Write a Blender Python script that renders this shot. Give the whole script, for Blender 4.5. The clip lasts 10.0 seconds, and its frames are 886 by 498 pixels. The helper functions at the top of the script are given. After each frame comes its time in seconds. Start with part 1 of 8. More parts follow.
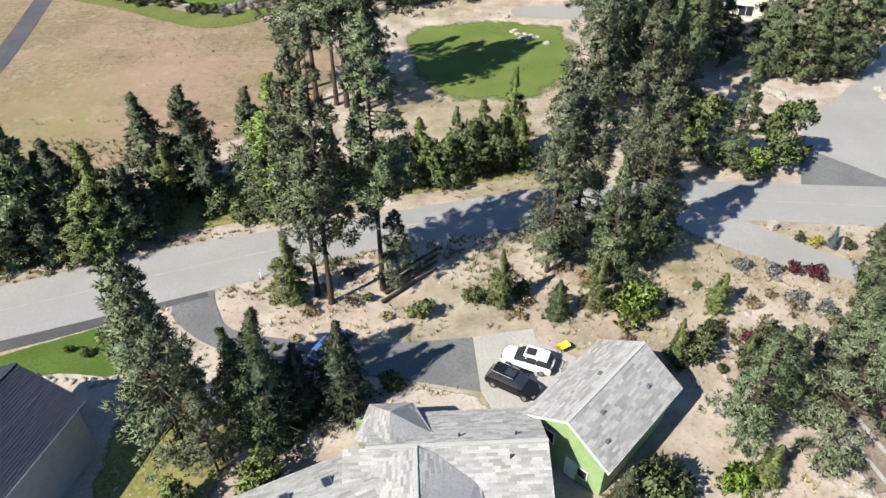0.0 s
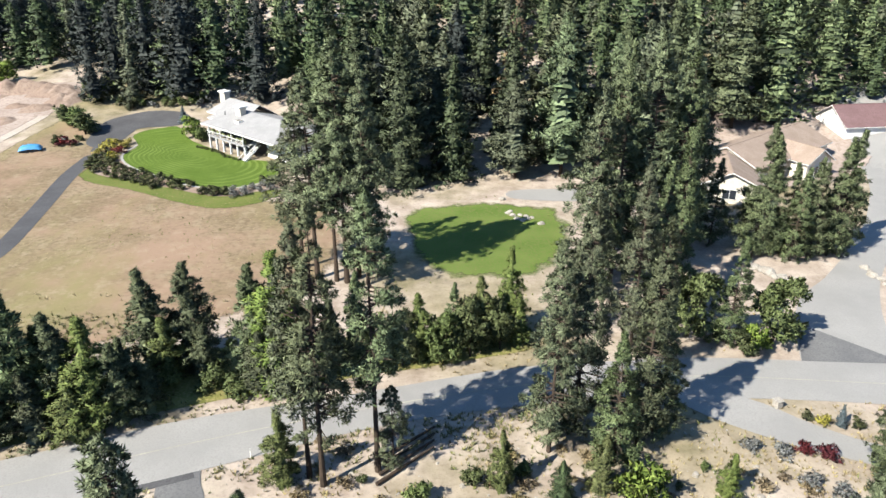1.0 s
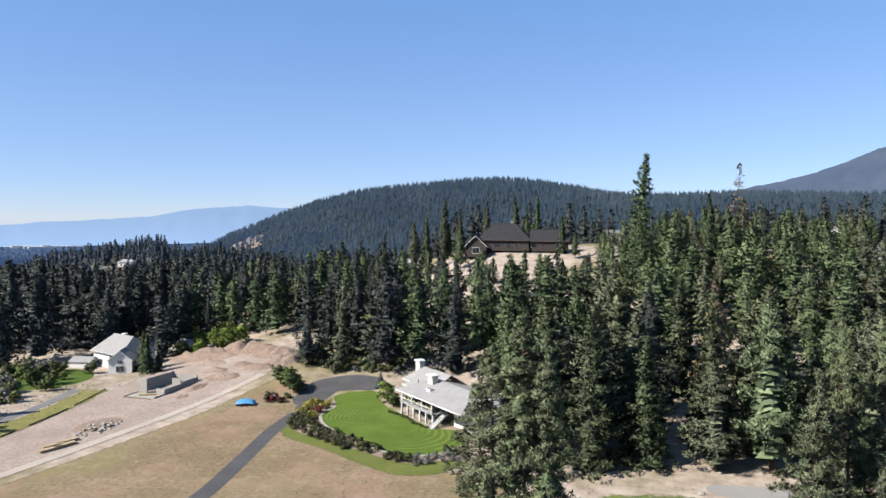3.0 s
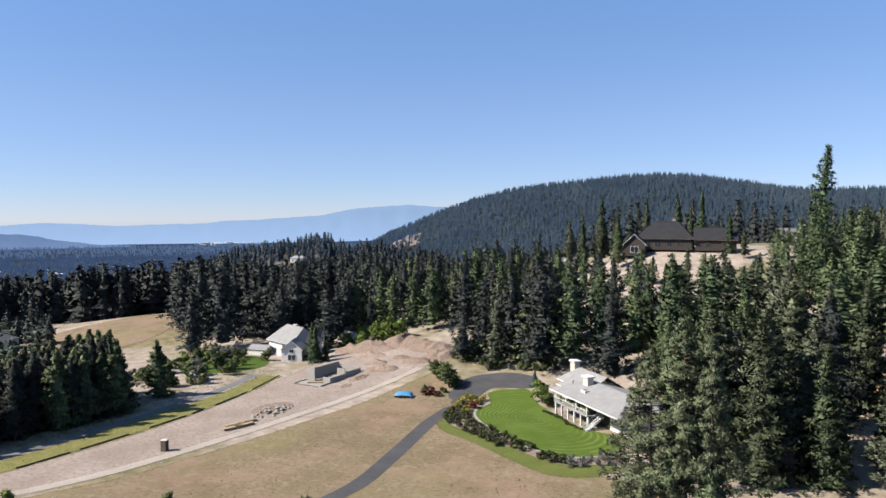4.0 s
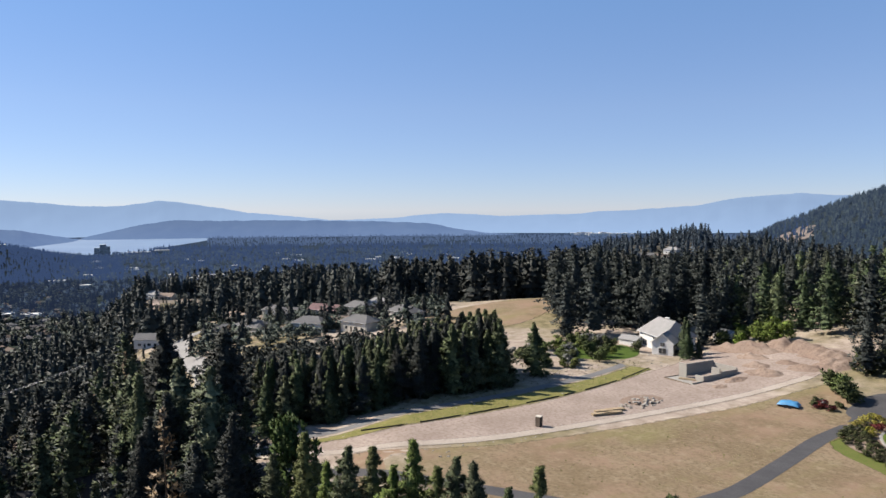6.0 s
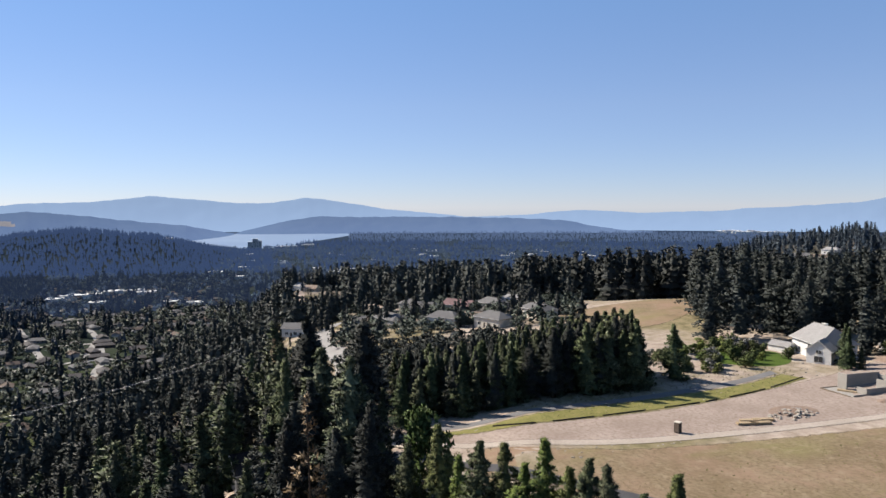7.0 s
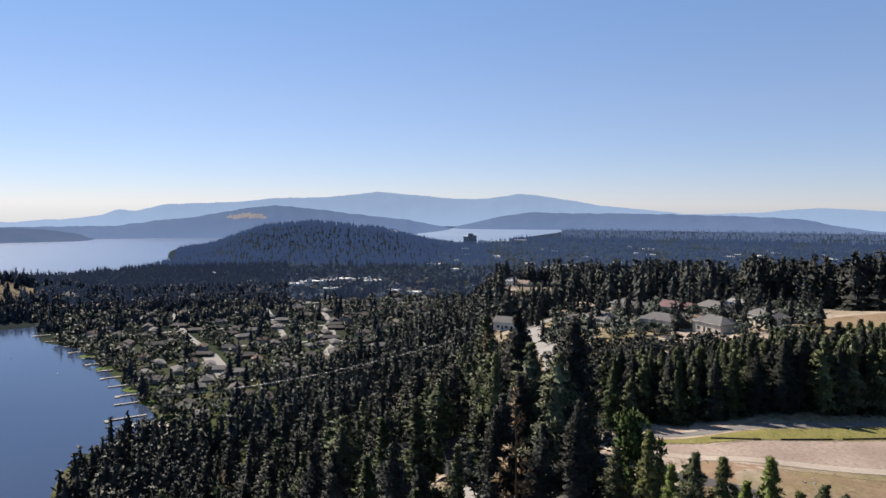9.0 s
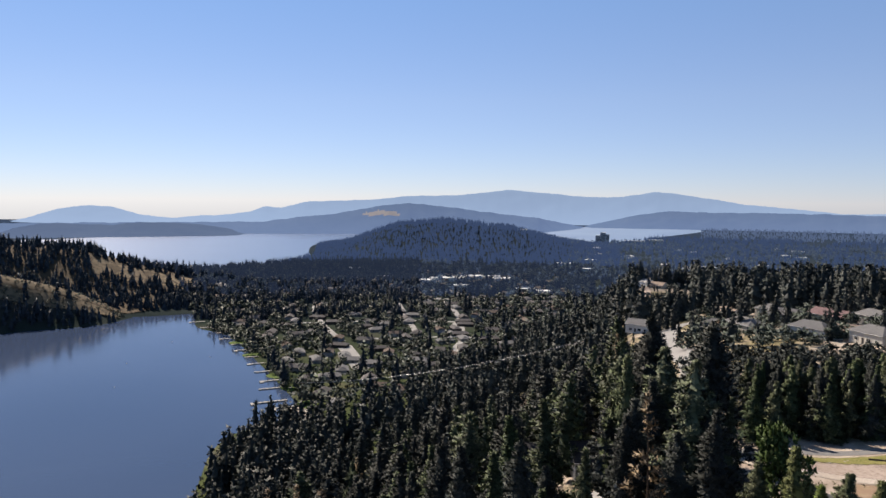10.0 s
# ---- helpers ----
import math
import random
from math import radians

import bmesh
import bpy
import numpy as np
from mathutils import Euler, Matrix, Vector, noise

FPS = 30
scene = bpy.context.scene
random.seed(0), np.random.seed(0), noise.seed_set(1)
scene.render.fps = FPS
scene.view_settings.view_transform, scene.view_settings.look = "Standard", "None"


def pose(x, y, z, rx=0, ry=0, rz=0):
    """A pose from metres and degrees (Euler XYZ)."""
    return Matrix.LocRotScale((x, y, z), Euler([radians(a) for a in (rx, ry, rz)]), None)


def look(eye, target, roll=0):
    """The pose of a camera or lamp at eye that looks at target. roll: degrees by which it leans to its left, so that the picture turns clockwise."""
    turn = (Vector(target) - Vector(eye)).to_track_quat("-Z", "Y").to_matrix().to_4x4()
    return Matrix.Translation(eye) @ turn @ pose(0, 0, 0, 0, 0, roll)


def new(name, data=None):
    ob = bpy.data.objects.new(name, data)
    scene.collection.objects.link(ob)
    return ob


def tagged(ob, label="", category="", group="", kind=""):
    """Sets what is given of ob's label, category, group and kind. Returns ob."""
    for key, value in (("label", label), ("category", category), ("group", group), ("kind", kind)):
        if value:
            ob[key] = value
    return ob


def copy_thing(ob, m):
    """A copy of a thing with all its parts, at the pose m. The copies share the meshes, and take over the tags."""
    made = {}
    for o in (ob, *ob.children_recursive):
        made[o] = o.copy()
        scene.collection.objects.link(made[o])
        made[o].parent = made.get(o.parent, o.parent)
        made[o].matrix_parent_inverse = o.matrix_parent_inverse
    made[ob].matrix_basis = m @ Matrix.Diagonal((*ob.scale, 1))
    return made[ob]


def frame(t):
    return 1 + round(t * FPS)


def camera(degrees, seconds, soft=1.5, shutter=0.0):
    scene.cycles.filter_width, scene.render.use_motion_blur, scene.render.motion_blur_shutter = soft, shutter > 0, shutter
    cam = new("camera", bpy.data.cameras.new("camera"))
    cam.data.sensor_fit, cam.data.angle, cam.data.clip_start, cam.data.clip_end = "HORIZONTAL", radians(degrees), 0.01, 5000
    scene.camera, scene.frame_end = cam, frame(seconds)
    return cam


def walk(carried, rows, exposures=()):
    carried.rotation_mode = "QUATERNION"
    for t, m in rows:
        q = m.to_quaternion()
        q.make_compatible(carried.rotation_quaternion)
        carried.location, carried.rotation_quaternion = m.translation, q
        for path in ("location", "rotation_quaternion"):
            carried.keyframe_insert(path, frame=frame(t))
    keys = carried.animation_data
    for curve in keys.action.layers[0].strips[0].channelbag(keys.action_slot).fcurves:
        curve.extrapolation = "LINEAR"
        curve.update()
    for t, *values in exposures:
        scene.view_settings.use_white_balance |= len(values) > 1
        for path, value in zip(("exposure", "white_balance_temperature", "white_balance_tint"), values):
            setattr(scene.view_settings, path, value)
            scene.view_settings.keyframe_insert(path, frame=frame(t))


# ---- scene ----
EYE = (0.0, 0.0, 48.0)
cam = camera(64.4, 10.0)
# seconds, yaw to the left, pitch, roll: a hovering drone tilts up, then pans left
PATH = [
    (0.0, 0.0, -38.6, -0.09), (0.3, -0.03, -31.9, 0.03), (0.5, -0.05, -27.82, 0.14), (1.0, -0.17, -24.4, 0.18),
    (1.5, -0.19, -15.0, 0.14), (2.0, -0.27, -4.73, 0.26), (2.5, 4.0, -2.07, 0.18),
    (2.7, 9.46, -2.16, 0.07), (3.8, 23.84, -2.38, 0.01), (4.0, 27.79, -2.44, -0.16),
    (4.5, 36.39, -2.64, -0.34), (5.0, 43.85, -2.81, -0.39), (5.5, 50.99, -2.97, -0.28),
    (7.0, 68.38, -3.35, -0.2), (7.5, 72.84, -3.45, -0.09), (8.0, 76.99, -3.51, -0.05),
    (8.5, 81.12, -3.58, 0.1), (9.0, 85.58, -3.67, 0.22), (9.5, 90.85, -3.77, 0.3),
    (10.0, 96.15, -3.88, 0.42),
]


def heading(yaw, pitch, roll):
    y, p = radians(yaw), radians(pitch)
    aim = (EYE[0] - math.sin(y) * math.cos(p), EYE[1] + math.cos(y) * math.cos(p), EYE[2] + math.sin(p))
    return look(EYE, aim, roll)


walk(cam, [(t, heading(y, p, r)) for t, y, p, r in PATH],
     exposures=((0.0, 1.44, 6450, 9), (0.5, 1.47, 6450, 9), (1.0, 1.60, 6450, 9), (1.5, 1.66, 6450, 9), (2.0, 1.36, 6450, 10), (2.5, 1.24, 6450, 11), (4.5, 1.06, 6650, 13), (7.5, 0.98, 6950, 15), (10.0, 0.92, 7250, 17)))

# ---- world and sun ----
SUN_AZ, SUN_EL = 130.5, 42.0          # degrees to the left of the first view, degrees up
world = bpy.data.worlds.new("sky")
scene.world = world
world.use_nodes = True
wn = world.node_tree.nodes
wn.clear()
sky = wn.new("ShaderNodeTexSky")
sky.sky_type, sky.sun_disc = "NISHITA", False
sky.sun_elevation, sky.sun_rotation = radians(SUN_EL), radians(-SUN_AZ)
sky.altitude, sky.air_density, sky.dust_density, sky.ozone_density = 2200, 1.0, 0.0, 3.5
wb = wn.new("ShaderNodeBackground")
wb.inputs["Strength"].default_value = 0.066
wo = wn.new("ShaderNodeOutputWorld")
tint = wn.new("ShaderNodeMix")
tint.data_type, tint.blend_type = "RGBA", "MULTIPLY"
tint.inputs[0].default_value, tint.inputs[7].default_value = 1.0, (0.655, 0.70, 0.76, 1)
world.node_tree.links.new(sky.outputs[0], tint.inputs[6])
veil = wn.new("ShaderNodeMix")            # even blue haze over the whole sky
veil.data_type, veil.blend_type = "RGBA", "ADD"
veil.inputs[0].default_value, veil.inputs[7].default_value = 1.0, (0.76, 1.30, 2.18, 1)
world.node_tree.links.new(tint.outputs[2], veil.inputs[6])
lift = wn.new("ShaderNodeSeparateXYZ")    # paler and warmer towards the horizon, deeper blue above
world.node_tree.links.new(wn.new("ShaderNodeTexCoord").outputs["Generated"], lift.inputs[0])
depth = wn.new("ShaderNodeValToRGB")
depth.color_ramp.elements.new(0.5)
for el, at, c in zip(depth.color_ramp.elements, (0.0, 0.14, 0.30), ((0.84, 0.79, 0.84, 1), (0.95, 0.895, 0.90, 1), (0.83, 0.94, 1.0, 1))):
    el.position, el.color = at, c
world.node_tree.links.new(lift.outputs["Z"], depth.inputs[0])
air = wn.new("ShaderNodeMix")
air.data_type, air.blend_type, air.inputs[0].default_value = "RGBA", "MULTIPLY", 1.0
world.node_tree.links.new(veil.outputs[2], air.inputs[6])
world.node_tree.links.new(depth.outputs[0], air.inputs[7])
world.node_tree.links.new(air.outputs[2], wb.inputs["Color"])
world.node_tree.links.new(wb.outputs[0], wo.inputs[0])

sun_data = bpy.data.lights.new("sun", "SUN")
sun_data.energy, sun_data.angle, sun_data.color = 5.0, radians(0.5), (1.0, 0.94, 0.83)
sun = new("sun", sun_data)
sd = Vector((-math.sin(radians(SUN_AZ)) * math.cos(radians(SUN_EL)), math.cos(radians(SUN_AZ)) * math.cos(radians(SUN_EL)), math.sin(radians(SUN_EL))))
sun.matrix_world = look((sd * 300)[:], (0, 0, 0))


# ---- materials ----
def shader(name, rough=0.8, metal=0.0, spec=0.3):
    m = bpy.data.materials.new(name)
    m.use_nodes = True
    nt = m.node_tree
    b = nt.nodes["Principled BSDF"]
    b.inputs["Roughness"].default_value = rough
    b.inputs["Metallic"].default_value = metal
    b.inputs["Specular IOR Level"].default_value = spec
    return m, nt, b


def noise_node(nt, scale, detail=4.0, rough=0.55, vec=None, stretch=None):
    n = nt.nodes.new("ShaderNodeTexNoise")
    n.inputs["Scale"].default_value, n.inputs["Detail"].default_value, n.inputs["Roughness"].default_value = scale, detail, rough
    if vec is None:
        vec = nt.nodes.new("ShaderNodeNewGeometry").outputs["Position"]
    if stretch:
        mp = nt.nodes.new("ShaderNodeMapping")
        mp.inputs["Scale"].default_value = stretch
        nt.links.new(vec, mp.inputs["Vector"])
        vec = mp.outputs[0]
    nt.links.new(vec, n.inputs["Vector"])
    return n.outputs["Fac"]


def ramp(nt, fac, stops):
    r = nt.nodes.new("ShaderNodeValToRGB")
    e = r.color_ramp.elements
    while len(e) < len(stops):
        e.new(0.5)
    for k, (p, c) in enumerate(stops):
        e[k].position, e[k].color = p, (*c, 1) if len(c) == 3 else c
    nt.links.new(fac, r.inputs[0])
    return r.outputs[0]


def mix(nt, fac, a, b, blend="MIX"):
    m = nt.nodes.new("ShaderNodeMix")
    m.data_type, m.blend_type = "RGBA", blend
    for sock, v in ((m.inputs[0], fac), (m.inputs[6], a), (m.inputs[7], b)):
        if isinstance(v, (int, float)):
            sock.default_value = v
        elif isinstance(v, tuple):
            sock.default_value = (*v, 1)
        else:
            nt.links.new(v, sock)
    return m.outputs[2]


def bump(nt, b, height, strength=0.3, dist=0.05):
    n = nt.nodes.new("ShaderNodeBump")
    n.inputs["Strength"].default_value, n.inputs["Distance"].default_value = strength, dist
    nt.links.new(height, n.inputs["Height"])
    nt.links.new(n.outputs[0], b.inputs["Normal"])


def toned(c, k):
    return tuple(v * k for v in c) if c else None


def mottled(name, c1, c2, c3=None, scale=0.3, fine=4.0, rough=0.9, bumpy=0.3, spec=0.2, stretch=None, metal=0.0, soft=0.0, tone=0.67):
    """Two-scale mottle from c1 to c2 with fine grain towards c3."""
    c1, c2, c3 = toned(c1, tone), toned(c2, tone), toned(c3, tone)
    m, nt, b = shader(name, rough, metal, spec)
    base = ramp(nt, noise_node(nt, scale, 5, 0.6, stretch=stretch), [(0.35, c1), (0.65, c2)])
    g = noise_node(nt, fine, 4, 0.65, stretch=stretch)
    col = mix(nt, ramp(nt, g, [(0.45, (0, 0, 0)), (0.7, (1, 1, 1))]), base, c3 or tuple(0.75 * v for v in c1))
    nt.links.new(col, b.inputs["Base Color"])
    if bumpy:
        bump(nt, b, g, bumpy)
    if soft:                       # ragged edge: thins out over that many metres
        at = nt.nodes.new("ShaderNodeAttribute")
        at.attribute_name = "edge"
        n1 = noise_node(nt, 1.6 / soft, 6, 0.75)
        ma = nt.nodes.new("ShaderNodeMath")
        ma.operation, ma.inputs[1].default_value = "DIVIDE", soft
        nt.links.new(at.outputs["Fac"], ma.inputs[0])
        mb = nt.nodes.new("ShaderNodeMath")
        mb.operation = "ADD"
        nt.links.new(ma.outputs[0], mb.inputs[0])
        nt.links.new(n1, mb.inputs[1])
        mr = nt.nodes.new("ShaderNodeMapRange")
        mr.inputs["From Min"].default_value, mr.inputs["From Max"].default_value = 0.62, 0.85
        nt.links.new(mb.outputs[0], mr.inputs["Value"])
        nt.links.new(mr.outputs[0], b.inputs["Alpha"])
    return m


def meadow_material(name, soft):
    """Dry mown meadow: pale straw, pinkish bare soil and olive regrowth in large patches, with clumpy grain."""
    m = mottled(name, (0.198, 0.149, 0.091), (0.266, 0.207, 0.136), (0.142, 0.107, 0.066), 0.06, 1.1, 0.95, 0.5, 0.1, soft=soft)
    nt = m.node_tree
    b = nt.nodes["Principled BSDF"]
    col = b.inputs["Base Color"].links[0].from_socket
    col = mix(nt, ramp(nt, noise_node(nt, 0.035, 5, 0.65), [(0.46, (0, 0, 0)), (0.60, (0.8, 0.8, 0.8))]), col, (0.205, 0.140, 0.101))
    col = mix(nt, ramp(nt, noise_node(nt, 0.024, 6, 0.7, stretch=(1.7, 0.8, 1)), [(0.50, (0, 0, 0)), (0.66, (0.75, 0.75, 0.75))]), col, (0.148, 0.133, 0.061))
    col = mix(nt, ramp(nt, noise_node(nt, 0.35, 6, 0.75), [(0.52, (0, 0, 0)), (0.72, (0.7, 0.7, 0.7))]), col, (0.236, 0.194, 0.135))
    nt.links.new(col, b.inputs["Base Color"])
    return m


def striped_lawn(name, period):
    """Mown lawn with light and dark passes that follow its outline."""
    m = mottled(name, (0.078, 0.128, 0.018), (0.112, 0.168, 0.028), (0.056, 0.092, 0.014), 0.15, 5.0, 0.9, 0.4, 0.1, soft=0.8)
    nt = m.node_tree
    b = nt.nodes["Principled BSDF"]
    col = b.inputs["Base Color"].links[0].from_socket
    at = nt.nodes.new("ShaderNodeAttribute")
    at.attribute_name = "edge"
    k = nt.nodes.new("ShaderNodeMath")
    k.operation, k.inputs[1].default_value = "MULTIPLY", 2 * math.pi / period
    nt.links.new(at.outputs["Fac"], k.inputs[0])
    s = nt.nodes.new("ShaderNodeMath")
    s.operation = "SINE"
    nt.links.new(k.outputs[0], s.inputs[0])
    r = nt.nodes.new("ShaderNodeMapRange")
    r.inputs["From Min"].default_value, r.inputs["From Max"].default_value = -0.2, 0.8
    nt.links.new(s.outputs[0], r.inputs["Value"])
    worn = ramp(nt, noise_node(nt, 0.09, 4, 0.6), [(0.42, (0, 0, 0)), (0.62, (0.5, 0.5, 0.5))])
    fade = mix(nt, 1.0, r.outputs[0], worn, "MULTIPLY")
    nt.links.new(mix(nt, fade, col, (0.125, 0.168, 0.042)), b.inputs["Base Color"])
    return m


def foliage(name, dark, light, tip=None, rough=0.65, grain=0.5):
    """Needles or leaves: varies from clump to clump and from tree to tree."""
    m, nt, b = shader(name, rough, 0, 0.15)
    dark, light, tip = toned(dark, 0.5), toned(light, 0.92), toned(tip or light, 0.85)
    info = nt.nodes.new("ShaderNodeObjectInfo")
    geo = nt.nodes.new("ShaderNodeNewGeometry")
    isl = ramp(nt, geo.outputs["Random Per Island"], [(0.0, dark), (0.35, tuple(0.45 * a + 0.55 * d for a, d in zip(light, dark))), (0.8, light), (1.0, tip)])
    big = noise_node(nt, grain, 2, 0.5)
    col = mix(nt, ramp(nt, big, [(0.3, (0.35, 0.35, 0.35)), (0.7, (0.0, 0.0, 0.0))]), isl, tuple(0.6 * v for v in dark))
    hsv = nt.nodes.new("ShaderNodeHueSaturation")
    nt.links.new(col, hsv.inputs["Color"])
    for sock, lo, hi in (("Hue", 0.485, 0.515), ("Value", 0.8, 1.2), ("Saturation", 0.85, 1.1)):
        mr = nt.nodes.new("ShaderNodeMapRange")
        mr.inputs["To Min"].default_value, mr.inputs["To Max"].default_value = lo, hi
        nt.links.new(info.outputs["Random"], mr.inputs["Value"])
        nt.links.new(mr.outputs[0], hsv.inputs[sock])
    nt.links.new(hsv.outputs[0], b.inputs["Base Color"])
    return m


def plain(name, c, rough=0.6, metal=0.0, spec=0.4, vary=0.12, scale=1.5):
    return mottled(name, tuple(v * (1 - vary) for v in c), tuple(min(1, v * (1 + vary)) for v in c), tuple(v * (1 - vary * 1.5) for v in c),
                   scale, scale * 9, rough, 0.08, spec, metal=metal, tone=0.85)


MAT = {}
MAT["pine"] = foliage("pine_needles", (0.036, 0.05, 0.026), (0.112, 0.138, 0.07), (0.178, 0.205, 0.11))
MAT["pine_grey"] = foliage("grey_green_needles", (0.041, 0.054, 0.033), (0.126, 0.158, 0.088), (0.2, 0.238, 0.142))
MAT["pine_bright"] = foliage("ponderosa_needles", (0.039, 0.055, 0.027), (0.13, 0.16, 0.078), (0.204, 0.236, 0.122))
MAT["pine_olive"] = foliage("olive_ponderosa_needles", (0.045, 0.059, 0.033), (0.15, 0.182, 0.098), (0.23, 0.27, 0.158))
MAT["fir"] = foliage("fir_needles", (0.022, 0.035, 0.019), (0.075, 0.103, 0.049), (0.120, 0.152, 0.073))
MAT["young"] = foliage("young_needles", (0.06, 0.088, 0.0272), (0.156, 0.196, 0.0576), (0.216, 0.24, 0.08))
MAT["leaf"] = foliage("leaves", (0.050, 0.068, 0.026), (0.118, 0.150, 0.056), (0.170, 0.200, 0.082))
MAT["leaf_deep"] = foliage("deep_green_leaves", (0.036, 0.056, 0.020), (0.074, 0.108, 0.036), (0.108, 0.146, 0.052))
MAT["hedge"] = foliage("clipped_leaves", (0.042, 0.052, 0.022), (0.098, 0.112, 0.046), (0.140, 0.152, 0.068))
MAT["lime"] = foliage("bright_leaves", (0.068, 0.104, 0.020), (0.160, 0.215, 0.045), (0.225, 0.272, 0.070))
MAT["brown"] = foliage("dead_needles", (0.088, 0.064, 0.044), (0.192, 0.14, 0.088), (0.24, 0.176, 0.112))
MAT["red_leaf"] = foliage("red_leaves", (0.056, 0.0096, 0.0128), (0.144, 0.024, 0.028), (0.2, 0.04, 0.04))
MAT["yellow_leaf"] = foliage("yellow_leaves", (0.2, 0.192, 0.024), (0.4, 0.368, 0.048), (0.48, 0.44, 0.08))
MAT["grey_leaf"] = foliage("silver_leaves", (0.12, 0.128, 0.12), (0.24, 0.248, 0.24), (0.32, 0.32, 0.32))
MAT["blue_fir"] = foliage("blue_needles", (0.04, 0.06, 0.068), (0.096, 0.128, 0.144), (0.144, 0.176, 0.2))
MAT["dry_tuft"] = foliage("dry_tufts", (0.176, 0.136, 0.072), (0.32, 0.256, 0.144), (0.4, 0.336, 0.208))
MAT["rough_tuft"] = foliage("green_tufts", (0.085, 0.095, 0.030), (0.180, 0.180, 0.070), (0.25, 0.23, 0.11))
# Distance haze and backlight are mixed into these four base colours, blued and dulled.
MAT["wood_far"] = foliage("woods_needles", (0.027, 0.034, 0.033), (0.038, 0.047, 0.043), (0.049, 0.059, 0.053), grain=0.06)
MAT["wood_hazed"] = foliage("distant_woods_needles", (0.024, 0.037, 0.047), (0.045, 0.066, 0.082), (0.062, 0.083, 0.098), grain=0.02)
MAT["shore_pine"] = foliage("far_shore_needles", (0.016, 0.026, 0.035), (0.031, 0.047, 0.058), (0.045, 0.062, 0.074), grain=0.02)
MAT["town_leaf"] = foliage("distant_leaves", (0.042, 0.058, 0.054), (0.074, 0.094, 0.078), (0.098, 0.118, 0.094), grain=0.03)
MAT["bark"] = mottled("bark", (0.060, 0.046, 0.036), (0.100, 0.074, 0.056), (0.032, 0.026, 0.022), 2.0, 12.0, 0.95, 0.8, 0.1, stretch=(3, 3, 0.6))
MAT["asphalt"] = mottled("weathered_asphalt", (0.262, 0.258, 0.250), (0.318, 0.312, 0.300), (0.245, 0.240, 0.232), 0.12, 6.0, 0.92, 0.08, 0.2)
MAT["lane_grey"] = mottled("worn_lane_asphalt", (0.165, 0.165, 0.168), (0.215, 0.213, 0.212), (0.135, 0.135, 0.138), 0.12, 5.0, 0.92, 0.08, 0.2)
MAT["asphalt_dark"] = mottled("dark_asphalt", (0.068, 0.068, 0.072), (0.096, 0.096, 0.1), (0.056, 0.056, 0.06), 0.2, 6.0, 0.9, 0.15, 0.25)
MAT["drive_grey"] = mottled("grey_driveway", (0.136, 0.136, 0.14), (0.176, 0.176, 0.176), (0.104, 0.104, 0.108), 0.2, 5.0, 0.9, 0.15, 0.25)
MAT["concrete"] = mottled("concrete", (0.35, 0.335, 0.305), (0.405, 0.39, 0.36), (0.30, 0.285, 0.26), 0.3, 5.0, 0.9, 0.1, 0.2)
MAT["gravel"] = mottled("pale_gravel", (0.400, 0.350, 0.300), (0.480, 0.430, 0.375), (0.320, 0.275, 0.230), 0.15, 3.0, 0.95, 0.5, 0.1, soft=1.2)
MAT["lawn"] = mottled("lawn", (0.06, 0.104, 0.0176), (0.092, 0.144, 0.028), (0.048, 0.08, 0.0144), 0.15, 5.0, 0.9, 0.4, 0.1, soft=1.5)
MAT["rough_grass"] = mottled("rough_green_grass", (0.120, 0.135, 0.032), (0.215, 0.205, 0.070), (0.30, 0.255, 0.125), 0.3, 3.0, 0.95, 0.5, 0.1, soft=3.0)
MAT["fringe_grass"] = mottled("green_fringe_grass", (0.085, 0.125, 0.024), (0.130, 0.160, 0.040), (0.170, 0.150, 0.060), 0.12, 2.5, 0.95, 0.5, 0.1, soft=2.5)
MAT["dry_grass"] = meadow_material("dry_grass", 5.0)
MAT["lawn_striped"] = striped_lawn("striped_lawn", 1.5)
MAT["lawn_wild"] = mottled("watered_meadow_lawn", (0.080, 0.140, 0.024), (0.135, 0.185, 0.045), (0.150, 0.150, 0.060), 0.10, 2.5, 0.9, 0.5, 0.1, soft=7.0)
MAT["hill_grass"] = mottled("golden_hill_grass", (0.070, 0.052, 0.034), (0.115, 0.084, 0.050), (0.044, 0.036, 0.026), 0.02, 0.2, 0.95, 0.3, 0.1, soft=25.0)
MAT["hill_scrub"] = mottled("golden_scrub", (0.150, 0.115, 0.075), (0.215, 0.165, 0.105), (0.070, 0.062, 0.042), 0.03, 0.25, 0.95, 0.6, 0.1, soft=12.0)
MAT["dirt"] = mottled("bare_soil", (0.310, 0.250, 0.214), (0.405, 0.340, 0.296), (0.235, 0.182, 0.150), 0.1, 1.2, 0.95, 0.5, 0.1, soft=2.5)
MAT["soil"] = mottled("dug_soil", (0.24, 0.176, 0.14), (0.336, 0.264, 0.216), (0.176, 0.124, 0.096), 0.1, 1.2, 0.95, 0.6, 0.1)
MAT["hill_rock"] = mottled("reddish_hill_rock", (0.19, 0.155, 0.14), (0.26, 0.215, 0.19), (0.06, 0.07, 0.065), 0.02, 0.08, 0.95, 0.4, 0.1)
MAT["rock"] = mottled("pale_rock", (0.32, 0.296, 0.26), (0.432, 0.404, 0.36), (0.216, 0.196, 0.168), 1.0, 6.0, 0.9, 0.6, 0.2)
# siding darkened in its base colour for town walls seen in shade
MAT["town_wall"] = mottled("town_siding", (0.24, 0.235, 0.225), (0.34, 0.33, 0.31), (0.16, 0.155, 0.15), 0.05, 1.0, 0.7, 0.1, 0.2)
